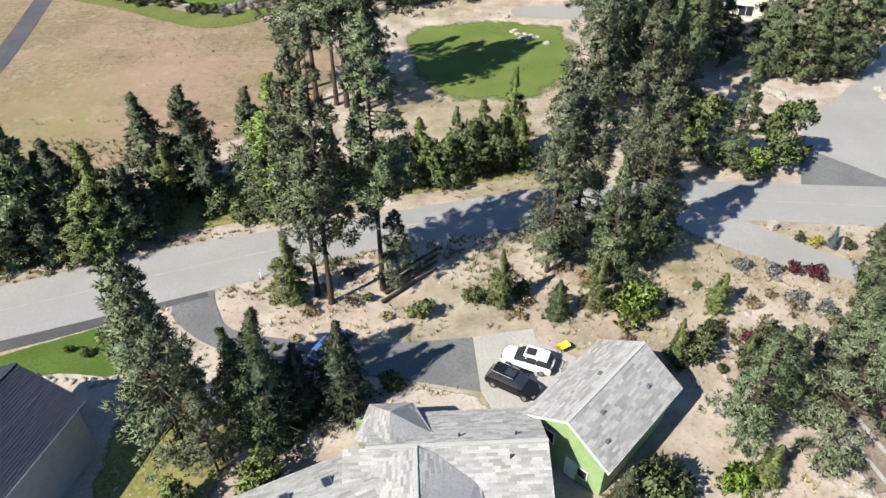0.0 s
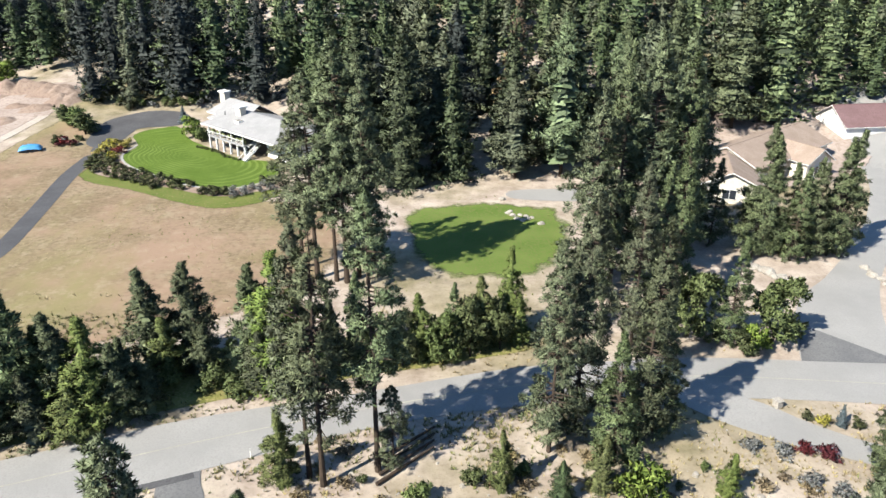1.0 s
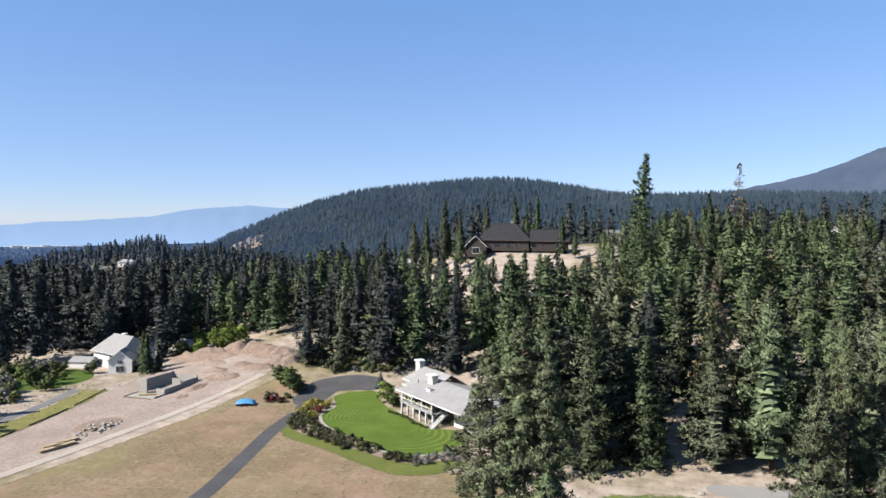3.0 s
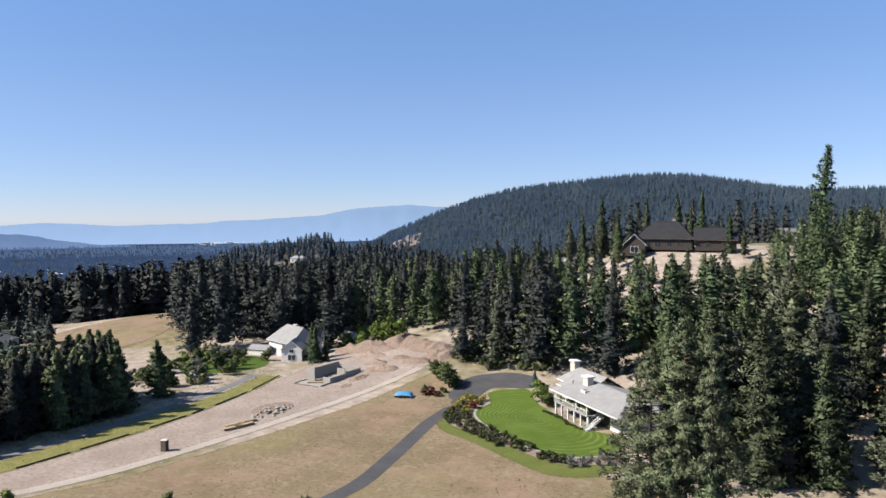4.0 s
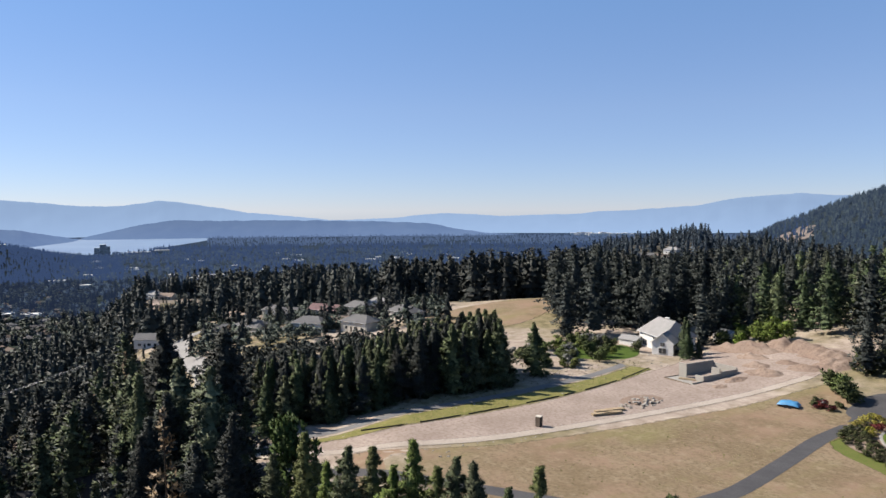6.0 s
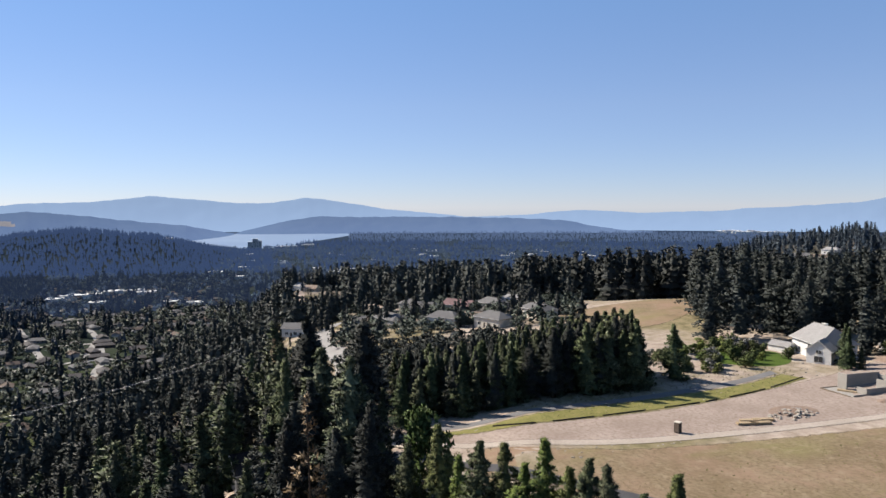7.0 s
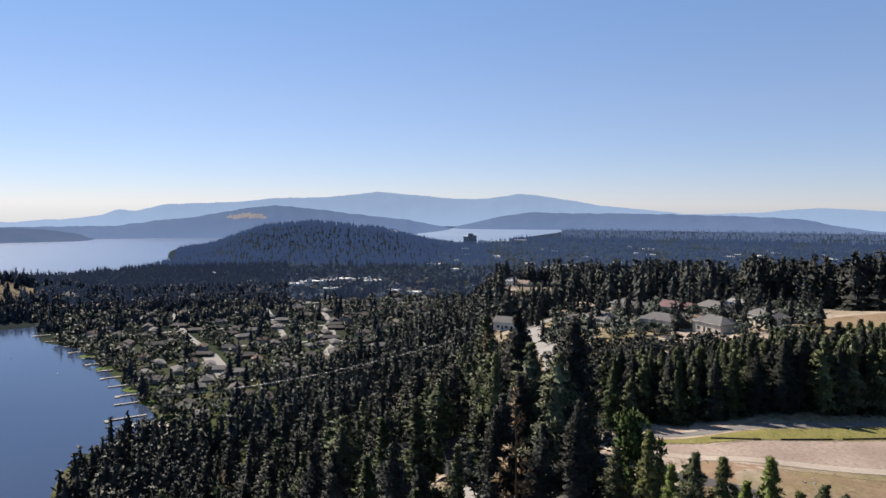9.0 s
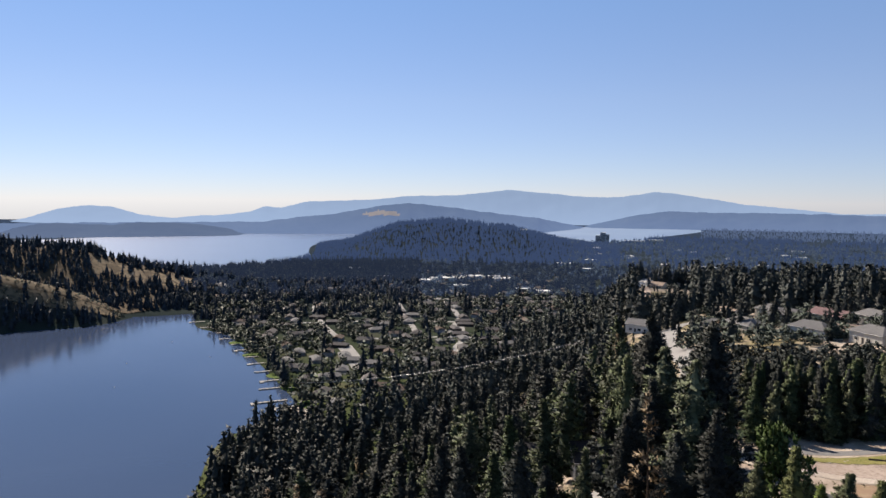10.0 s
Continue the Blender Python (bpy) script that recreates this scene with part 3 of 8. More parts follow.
def ribbon(name, left, right, material, lift, label, category="road", per=8, cross=6, crown=0.0, thick=0.0):
    """A strip of paving between two edges given by plan points."""
    L, Rr = spline(left, per), spline(right, per)
    n, edge = len(L), []
    if "grass" not in material:
        PAVED.append([tuple(p) for p in L] + [tuple(p) for p in Rr[::-1]])
    Rr = np.array([Rr[int(round(k * (len(Rr) - 1) / (n - 1)))] for k in range(n)])
    verts, faces = [], []
    for a, b in zip(L, Rr):
        for k in range(cross + 1):
            p = a + (b - a) * k / cross
            edge.append(min(k, cross - k) / cross * float(np.linalg.norm(b - a)))
            verts.append((p[0], p[1], ground_z(*p) + lift + crown * (1 - (2 * k / cross - 1) ** 2)))
    w = cross + 1
    for k in range(n - 1):
        for q in range(cross):
            f = (k * w + q, k * w + q + 1, (k + 1) * w + q + 1, (k + 1) * w + q)
            faces.append(f)
    e1, e2 = Vector(verts[1]) - Vector(verts[0]), Vector(verts[w]) - Vector(verts[0])
    if e1.cross(e2).z < 0:
        faces = [f[::-1] for f in faces]
    ob = link_mesh(name, verts, faces, material)
    ob.data.attributes.new("edge", "FLOAT", "POINT").data.foreach_set("value", edge)
    return tagged(ob, label, category, kind="structure")


def edges(mid, width):
    """The two edges of a strip of that width along a middle line."""
    m = np.array(mid, float)
    t = np.gradient(m, axis=0)
    n = np.stack([t[:, 1], -t[:, 0]], -1) / np.linalg.norm(t, axis=1, keepdims=True) * width / 2
    return [tuple(q) for q in m + n], [tuple(q) for q in m - n]


build_ground()

# ---- water and far ridges ----
LAKES = [
    [polar(107.2, 440), polar(107.5, 462), polar(110.3, 575), polar(113.2, 735), polar(115.6, 800), polar(115.9, 935), polar(119, 985), polar(124, 985),
     polar(134, 985), polar(150, 760), polar(156, 520), polar(140, 240), polar(122, 235), polar(112, 300)],
    [polar(113.6, 1440), polar(110, 1540), polar(107.6, 1680), polar(106.2, 1900), polar(104.8, 2250), polar(102.6, 2800), polar(101.0, 3150), polar(104, 3300), polar(112, 3200), polar(122, 3050), polar(130, 2950),
     polar(140, 2300), polar(137, 1600), polar(124, 1480), polar(117.5, 1450)],
    [polar(89.4, 3150), polar(88.0, 2760), polar(86.3, 2520), polar(83, 2490), polar(80.6, 2640), polar(78.8, 2980), polar(75.8, 3700), polar(78, 4000), polar(84, 4020), polar(87.4, 3750)],
]
patch("lake", LAKES[0], "water", 0, "dark blue lake between wooded shores", "lake", rings=4, flat=LAKE_Z)
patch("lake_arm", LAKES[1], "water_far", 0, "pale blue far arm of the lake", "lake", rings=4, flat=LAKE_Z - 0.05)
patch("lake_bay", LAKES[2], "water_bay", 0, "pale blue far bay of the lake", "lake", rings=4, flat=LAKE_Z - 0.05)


def ridge(name, points, dist, depth, material, label, rough=0.12, seed=1, bare=None):
    """A wooded ridge: crest by bearing and elevation, falling away to both sides; bare: bearings and elevations of a mown clearing on its face."""
    b = np.array([p[0] for p in points])
    e = np.array([p[1] for p in points])
    az = np.arange(b.min(), b.max(), 0.12)
    order = np.argsort(b)
    el = np.interp(az, b[order], e[order])
    ker = np.hanning(9)
    el = np.convolve(np.pad(el, 4, "edge"), ker / ker.sum(), "valid")
    away = np.interp(az, *zip(*sorted(dist))) if isinstance(dist, list) else np.full(len(az), float(dist))
    rows_ = 31
    verts, faces, mown = [], [], []
    for k, a in enumerate(az):
        top = 48 + away[k] * math.tan(radians(el[k]))
        top += rough * 60 * (noise.noise((a * 1.1, seed, 0)) * 0.6 + noise.noise((a * 4, seed, 3)) * 0.3 + noise.noise((a * 17, seed, 3)) * 0.22)
        fade = min(1.0, k / 12, (len(az) - 1 - k) / 12)
        for q in range(rows_):
            s = q / (rows_ - 1) * 2 - 1
            r = away[k] + s * depth
            prof = 1 - abs(s) ** 1.3
            gully = 1 + 0.09 * noise.noise((a * 0.9, q * 0.18, seed + 5)) * (1 - abs(1 - 2 * prof)) * 2
            z = -95 + (top + 95) * prof * gully * (0.15 + 0.85 * fade)
            x, y = polar(a, r)
            verts.append((x, y, z))
    for k in range(len(az) - 1):
        for q in range(rows_ - 1):
            v = k * rows_ + q
            faces.append((v, v + 1, v + rows_ + 1, v + rows_))
            if bare and q < rows_ // 2:
                e = math.degrees(math.atan2(verts[v][2] - 48, away[k] + (q / (rows_ - 1) * 2 - 1) * depth))
                u, w = (az[k] - bare[0]) / bare[1], (e - bare[2] - 0.06 * math.sin(az[k] * 2)) / bare[3]
                if u * u + w * w < 1 + 0.9 * noise.noise((az[k] * 1.8, q * 0.45, seed + 9.0)):
                    mown.append(len(faces) - 1)
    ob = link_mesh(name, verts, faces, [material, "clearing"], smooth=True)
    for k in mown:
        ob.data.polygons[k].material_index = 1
    return tagged(ob, label, "mountain", kind="structure")


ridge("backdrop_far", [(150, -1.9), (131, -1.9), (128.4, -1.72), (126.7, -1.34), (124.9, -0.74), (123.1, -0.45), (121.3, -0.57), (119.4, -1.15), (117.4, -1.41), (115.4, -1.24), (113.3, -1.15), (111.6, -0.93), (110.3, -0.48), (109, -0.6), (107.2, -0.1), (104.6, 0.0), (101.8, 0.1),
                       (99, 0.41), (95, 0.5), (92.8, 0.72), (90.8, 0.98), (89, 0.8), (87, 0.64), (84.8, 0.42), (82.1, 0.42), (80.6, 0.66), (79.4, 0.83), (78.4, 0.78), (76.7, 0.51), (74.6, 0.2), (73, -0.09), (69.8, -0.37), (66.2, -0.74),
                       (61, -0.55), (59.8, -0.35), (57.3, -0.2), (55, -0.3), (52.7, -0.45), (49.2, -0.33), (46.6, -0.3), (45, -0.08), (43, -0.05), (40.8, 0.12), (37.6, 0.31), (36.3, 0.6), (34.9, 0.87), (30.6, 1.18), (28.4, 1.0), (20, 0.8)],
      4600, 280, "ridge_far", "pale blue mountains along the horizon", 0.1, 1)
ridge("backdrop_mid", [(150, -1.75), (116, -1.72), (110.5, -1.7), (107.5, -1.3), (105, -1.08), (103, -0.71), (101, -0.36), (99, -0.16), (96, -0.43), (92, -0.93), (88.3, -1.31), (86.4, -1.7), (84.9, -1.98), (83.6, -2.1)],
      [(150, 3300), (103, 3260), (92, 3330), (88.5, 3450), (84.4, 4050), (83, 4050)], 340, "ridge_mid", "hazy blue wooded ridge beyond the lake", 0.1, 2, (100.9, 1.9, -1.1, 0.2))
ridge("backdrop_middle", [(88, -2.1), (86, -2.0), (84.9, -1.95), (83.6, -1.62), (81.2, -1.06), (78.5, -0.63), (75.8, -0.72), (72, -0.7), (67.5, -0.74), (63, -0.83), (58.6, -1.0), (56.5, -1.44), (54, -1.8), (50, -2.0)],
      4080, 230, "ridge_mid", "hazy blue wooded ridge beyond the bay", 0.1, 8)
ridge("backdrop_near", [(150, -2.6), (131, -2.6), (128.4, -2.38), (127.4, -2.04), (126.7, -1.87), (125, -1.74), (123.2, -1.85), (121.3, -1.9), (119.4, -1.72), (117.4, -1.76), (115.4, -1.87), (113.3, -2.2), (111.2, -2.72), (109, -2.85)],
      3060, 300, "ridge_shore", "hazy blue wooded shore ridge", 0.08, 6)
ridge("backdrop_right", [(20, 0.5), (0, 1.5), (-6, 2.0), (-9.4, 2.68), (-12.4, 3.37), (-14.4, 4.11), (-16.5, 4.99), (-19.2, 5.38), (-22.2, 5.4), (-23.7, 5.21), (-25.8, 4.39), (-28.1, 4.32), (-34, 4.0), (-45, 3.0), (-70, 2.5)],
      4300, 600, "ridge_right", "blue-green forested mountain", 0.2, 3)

# golden scrub on the spur and on the slope behind the cove
patch("hill_grass", [polar(120.9, 880), polar(122.4, 872), polar(125, 868), polar(128.5, 872), polar(134, 872), polar(134, 925), polar(128.5, 918), polar(125, 916), polar(122.4, 912)], "hill_scrub", 1.0, "golden brown scrub on the low spur", "ground", rings=9, ragged=0.02)
patch("hill_grass", [polar(114.2, 1040), polar(117, 1035), polar(120, 1040), polar(122.8, 1050), polar(122.6, 1095), polar(120, 1105), polar(117, 1100), polar(114.2, 1090)], "hill_scrub", 1.2, "golden brown slope behind the cove", "ground", rings=9, ragged=0.04)

# ---- roads, drives, lawns and bare ground ----
ribbon("road", [(-160, 18), (-90, 38), (-45.4, 54.1), (-28.3, 60.9), (-9.4, 66.0), (7.9, 70.9), (20, 72.5), (32.7, 73.4), (54.2, 71.8), (110, 66)],
       [(-160, 8), (-90, 28), (-41.9, 46.2), (-23.3, 53.5), (-6.9, 60.0), (8.4, 63.6), (20, 64.6), (31, 65.2), (50.3, 64.0), (106, 58)],
       "asphalt", 0.06, "sun-bleached grey asphalt road", crown=0.08)
ribbon("road_marking", [(-90, 33.3), (-43.6, 50.4), (-25.8, 57.3), (-8.2, 63.1), (8.1, 67.3), (20, 68.6), (32, 69.4), (52, 67.9)],
       [(-90, 33.15), (-43.55, 50.25), (-25.75, 57.15), (-8.15, 62.95), (8.15, 67.15), (20, 68.45), (32, 69.25), (52, 67.75)],
       mottled("worn_line", (0.30, 0.29, 0.25), (0.40, 0.38, 0.31), (0.28, 0.27, 0.255), 0.8, 5, 0.9, 0.1), 0.165, "worn yellow centre line", cross=1)
ribbon("road_apron", [(-90, 27.8), (-41.9, 46.1), (-31.7, 50.2), (-24, 53.2)], [(-90, 26.3), (-41.0, 44.9), (-31.4, 49.2), (-23.6, 52.4)], "asphalt_dark", 0.075, "dark new asphalt strip beside the road", cross=2)
ribbon("road_branch", [(44.0, 72.4), (47.6, 81.9), (51.9, 89.3), (59, 96.2), (70, 109), (80, 123), (91, 143), (99, 168), (104, 190)],
       [(57, 71.6), (59, 80), (62.8, 88.5), (68, 97), (78, 110), (90, 126), (103, 146), (112, 168), (122, 190)], "asphalt", 0.05, "grey gravelled side road", cross=5)
patch("road_patch", [(44.2, 72.7), (47.7, 82.0), (57.0, 72.0)], "drive_grey", 0.075, "darker asphalt patch at the junction", "road", rings=3, per=1)
ribbon("driveway_east", [(33, 66), (36.2, 64.0), (39.6, 60.8), (44.4, 57.6), (52, 55)], [(26, 65.2), (29.4, 61.6), (35.8, 57.4), (41.2, 55.0), (50, 51)], "asphalt", 0.07, "grey asphalt driveway", cross=3)
ribbon("driveway", [(-23.5, 54), (-22.4, 50.9), (-19.5, 47.5), (-9.7, 46.0), (-4.4, 46.0), (2.8, 46.7)], [(-27, 52.6), (-26, 49), (-20.4, 45.0), (-11.4, 42.6), (-4.2, 41.6), (3.3, 40.1)],
       "drive_grey", 0.06, "grey asphalt driveway to the garage", cross=4)
patch("concrete_apron", [(2.8, 46.7), (5.6, 47.3), (8.6, 47.8), (8.8, 46.2), (12.2, 44.1), (11, 40), (7.6, 37.5), (4.7, 37.0), (3.3, 40.1)], "concrete", 0.07, "pale concrete parking slab", "pavement", rings=3, per=1)
patch("sand_strip", [(-8, 38.5), (-3.5, 40.8), (3, 39.6), (4.2, 36.5), (-2, 35.5), (-7, 35.8)], "gravel", 0.04, "bare sandy strip beside the house", "ground", rings=4, ragged=0.04)
patch("lawn_west", [(-52, 38.5), (-41.2, 44.3), (-31.6, 48.7), (-28.6, 48.4), (-27.5, 44), (-29.2, 41.9), (-36, 42.0), (-46, 37)], "lawn", 0.05, "bright green mown lawn strip", "lawn", rings=6)
patch("lawn_meadow", [(-6.4, 123), (2, 127), (12, 127.5), (22.3, 124), (23, 110), (17, 97.5), (10.1, 94), (-0.5, 96), (-5, 104), (-6.5, 114)], "lawn_wild", 0.05, "green watered lawn among pines", "lawn", rings=7, ragged=0.03)
patch("field", [(-128, 55), (-121, 71), (-113.5, 88), (-109, 113.7), (-105, 145), (-99, 182), (-86, 175), (-70, 150), (-50, 128), (-32, 128), (-20, 122), (-16, 100), (-24, 86), (-40, 78), (-60, 64), (-90, 50)],
      "dry_grass", 0.03, "dry mown tan grass field", "field", rings=10)
patch("lawn_fringe", [(-78.4, 150), (-76.5, 146.5), (-72.4, 142.6), (-62.3, 138.8), (-51.2, 132.8), (-43.4, 129.4), (-36.8, 132), (-31, 133.5), (-33, 127.5), (-41.7, 123.5), (-51.7, 127.6), (-63.5, 134.6), (-72.5, 138.5), (-77.5, 143)], "fringe_grass", 0.045, "greener unmown grass below the garden beds", "lawn", rings=5, ragged=0.02)
patch("garden_bed", [(-78.4, 160), (-77.4, 149.2), (-72.8, 143.4), (-62.6, 139.6), (-51.4, 133.4), (-43.4, 130.2), (-37.0, 132.8), (-32, 136.1), (-36, 142), (-44, 135), (-52, 137.5), (-61, 144), (-70, 151), (-74.5, 158), (-74, 165)], "soil", 0.055, "stony soil of the garden bed", "ground", rings=3)
patch("lawn_house", [(-67.6, 177.8), (-71.5, 177.2), (-75.1, 175.3), (-76.9, 171.5), (-73.6, 165.6), (-74.0, 157.9), (-69.3, 150.1), (-60.7, 143.2), (-51.4, 136.8), (-43.8, 134.5), (-37.7, 137.5), (-34.5, 143.7), (-37, 151.4), (-45.1, 154), (-55.5, 163.5), (-63.3, 171.5)],
      "lawn_striped", 0.08, "striped bright green mown lawn", "lawn", rings=8)
ribbon("lawn_edging", [(-73.4, 165.6), (-73.8, 157.9), (-69.1, 150.1), (-60.5, 143.2), (-51.3, 136.8), (-43.8, 134.5), (-37.5, 137.5)], [(-74.0, 165.8), (-74.4, 157.7), (-69.6, 149.7), (-60.9, 142.8), (-51.6, 136.2), (-43.7, 133.9), (-37.2, 137.0)],
       "concrete", 0.16, "pale stone edging of the lawn", "edging", per=6, cross=2, crown=0.06)
ribbon("garden_path", *edges([(-140, 36), (-125, 49), (-117.5, 55.8), (-106.9, 62.6), (-94, 71.3), (-84, 78), (-77.2, 84.5), (-73.4, 92), (-72.4, 99), (-72.5, 107), (-75.7, 124.7), (-79.5, 144), (-81, 160.5), (-82.5, 169)], 3.6),
       "asphalt_dark", 0.06, "dark asphalt drive winding up the field", "driveway", cross=3)
patch("parking", [(-79.2, 163), (-85.5, 165), (-87.2, 174), (-86.5, 182), (-79, 188.5), (-69.5, 187), (-65.5, 182), (-68, 178.6), (-76.6, 176.6), (-78.6, 171)], "asphalt_dark", 0.07, "dark asphalt turning area by the house", "driveway", rings=5)
ribbon("site_track", [(-175, 28), (-158, 40), (-143, 54), (-136.4, 74.4), (-134.0, 96.8), (-134.4, 121.4), (-139, 150), (-145, 181), (-150, 210)],
       [(-168, 27), (-148, 40), (-134.5, 53), (-125, 68), (-116.8, 86.3), (-112, 113.7), (-108.5, 150), (-103.5, 184), (-104, 212)], "dirt", 0.07, "bare graded soil of a building site", "ground", cross=8)
ribbon("haul_road", [(-160, 38.5), (-138, 53.5), (-127.5, 68.5), (-119.8, 87), (-115.2, 113.7), (-111.6, 150), (-106.8, 184)],
       [(-156, 34.5), (-134.8, 51.5), (-124.4, 66.7), (-116.4, 85.2), (-111.7, 112.7), (-108.2, 149.5), (-103.4, 184.5)], "gravel", 0.09, "pale gravel haul track", cross=2)
ribbon("verge", [(-150, 47.5), (-144.6, 56), (-143.2, 74), (-142.0, 104), (-143.4, 126), (-145.8, 146), (-150, 163)], [(-147, 46.5), (-141, 56), (-135.6, 74), (-133.8, 97), (-134.2, 121), (-137.4, 146), (-142.5, 166)],
       "rough_grass", 0.10, "rough green and yellow verge grass", "grass", cross=4)
ribbon("lane", [(-172, 30), (-152, 49.5), (-148, 62), (-146.9, 75.3), (-145.5, 105.3), (-147, 127), (-149.5, 147), (-154, 164)], [(-169, 27), (-148.5, 48.5), (-144.8, 61.5), (-143.8, 75), (-142.4, 105), (-143.8, 126), (-146.2, 146), (-150.5, 163)], "lane_grey", 0.05, "narrow grey asphalt lane", cross=3)
patch("hay_field", [(-235, 165), (-262, 160), (-284, 172), (-296, 205), (-298, 250), (-270, 248), (-245, 215), (-230, 185)], "dry_grass", 0.1, "dry golden meadow between woods", "field", rings=5)
patch("yard_east", [(52, 140), (66, 136), (86, 142), (108, 165), (128, 190), (120, 215), (92, 210), (64, 185), (54, 160)], "dirt", 0.04, "bare dusty yard round the house", "ground", rings=5, ragged=0.05)
patch("drive_lawn", [(14, 129), (24, 127.5), (34, 129), (36, 134), (24, 134), (14, 133)], "asphalt", 0.05, "pale gravel drive end", "driveway", rings=3)
patch("hill_slope", [polar(117.6, 955), polar(121, 900), polar(124, 885), polar(129, 885), polar(134, 900), polar(134, 1180), polar(127, 1200), polar(120, 1180), polar(116.5, 1120)], "hill_grass", 1.2, "golden dry grass slope above the lake", "ground", rings=9)
patch("hill_outcrop", [polar(29.6, 1560), polar(30.6, 1500), polar(31.8, 1500), polar(32.4, 1560), polar(31.6, 1640), polar(30.2, 1650)], "hill_rock", 2.0, "pale bare rock at the end of the wooded hill", "ground", rings=5, ragged=0.2)
patch("grass_verge", [(-58, 52), (-40, 58.5), (-28, 63.5), (-12, 68.5), (4, 72.8), (12, 76), (10, 81), (-2, 80), (-14, 78), (-30, 75), (-45, 66), (-60, 58)], "rough_grass", 0.035, "yellow-green grass verge under the roadside pines", "grass", rings=5, ragged=0.03)
patch("grass_slope", [(-27, 45), (-22, 41), (-17, 36), (-18, 28), (-26, 27), (-27.5, 34)], "rough_grass", 0.035, "thin olive grass beside the grey house", "grass", rings=5, ragged=0.05)
patch("garden_lawn", [(-157, 172), (-164, 160), (-174, 156), (-184, 164), (-184, 180), (-174, 186), (-164, 184)], "lawn", 0.05, "garden lawn below the white house", "lawn", rings=5, ragged=0.04)

# ---- trees ----
random.seed(12)


def tuft_verts(centres, outs, puff, per, rng, size=0.35, wide=0.24):
    """Foliage: round each clump centre short pointed sprays that fan outwards; with the way each spray faces."""
    n = len(centres)
    c = np.repeat(centres, per, 0)
    s = np.repeat(puff, per)[:, None]
    o = np.repeat(outs, per, 0)
    ball = rng.normal(size=(n * per, 3)) + 0.35 * o
    ball /= np.linalg.norm(ball, axis=1, keepdims=True)
    off = ball * rng.uniform(0.25, 1.0, (n * per, 1)) * np.array([1.0, 1.0, 0.72])
    root = c + off * s
    d = 0.8 * ball + 0.5 * o + rng.normal(size=(n * per, 3)) * 0.55
    d /= np.linalg.norm(d, axis=1, keepdims=True)
    w = np.cross(d, rng.normal(size=(n * per, 3)))
    w /= np.linalg.norm(w, axis=1, keepdims=True) + 1e-9
    ln = size * rng.uniform(0.65, 1.3, (n * per, 1)) * (0.6 + 0.4 * s / puff.mean())
    a, b, t = root - w * ln * wide, root + w * ln * wide, root + d * ln
    v = np.stack([a, b, t], 1)
    face = 0.75 * o + 0.75 * off + rng.normal(size=(n * per, 3)) * 0.22
    face /= np.linalg.norm(face, axis=1, keepdims=True) + 1e-9
    flip = (np.cross(v[:, 1] - v[:, 0], v[:, 2] - v[:, 0]) * face).sum(1) < 0
    v[flip] = v[flip][:, [1, 0, 2]]
    return v, face


def tri_mesh(name, v, material, face=None):
    k = len(v)
    me = bpy.data.meshes.new(name)
    me.vertices.add(3 * k)
    me.vertices.foreach_set("co", v.reshape(-1).astype(np.float32))
    me.loops.add(3 * k)
    me.loops.foreach_set("vertex_index", np.arange(3 * k, dtype=np.int32))
    me.polygons.add(k)
    me.polygons.foreach_set("loop_start", np.arange(0, 3 * k, 3, dtype=np.int32))
    me.materials.append(MAT[material])
    me.update(calc_edges=True)
    if face is not None:
        me.shade_smooth()
        me.normals_split_custom_set_from_vertices(np.repeat(face, 3, 0))
    return me


def tuft_mesh(name, centres, outs, puff, per, rng, material, size, wide=0.24):
    v, face = tuft_verts(centres, outs, puff, per, rng, size, wide)
    return tri_mesh(name, v, material, face)


def wood_mesh(name, segs, material="bark", stem=()):
    bm = bmesh.new()
    rings = [[bm.verts.new((p[0] + r * math.cos(k * 0.7854), p[1] + r * math.sin(k * 0.7854), p[2])) for k in range(8)] for p, r in stem]
    for a, b in zip(rings[:-1], rings[1:]):
        for k in range(8):
            bm.faces.new((a[k], a[(k + 1) % 8], b[(k + 1) % 8], b[k]))
    for a, b, r0, r1, k in segs:
        tube(bm, a, b, r0, r1, k)
    me = bpy.data.meshes.new(name)
    bm.to_mesh(me)
    bm.free()
    me.materials.append(MAT[material])
    return me


def skirts(axis, rad_at, bare, rows, around, rng, drop):
    """The dense inner foliage of a crown: ragged overlapping skirts of boughs round the stem."""
    tri, face = [], []
    for k in range(rows):
        v = (k + 0.15) / rows
        u = bare + (1 - bare) * v
        turn = rng.uniform(0, 6.283)
        for j in range(around):
            a0, a1 = turn + 6.283 * (j - 0.12) / around, turn + 6.283 * (j + 1.12) / around
            am = 0.5 * (a0 + a1)
            top = axis(min(1.0, u + (1 - bare) * 1.35 / rows))
            pts = []
            for a in (a0, a1):
                r = rad_at(a, v) * rng.uniform(0.7, 1.2)
                pts.append(axis(u) + np.array([math.cos(a) * r, math.sin(a) * r, -drop * r * rng.uniform(0.4, 1.4)]))
            tri.append((pts[0], pts[1], top))
            face.append((math.cos(am), math.sin(am), 0.35 + 0.3 * v))
    return np.array(tri), np.array(face)


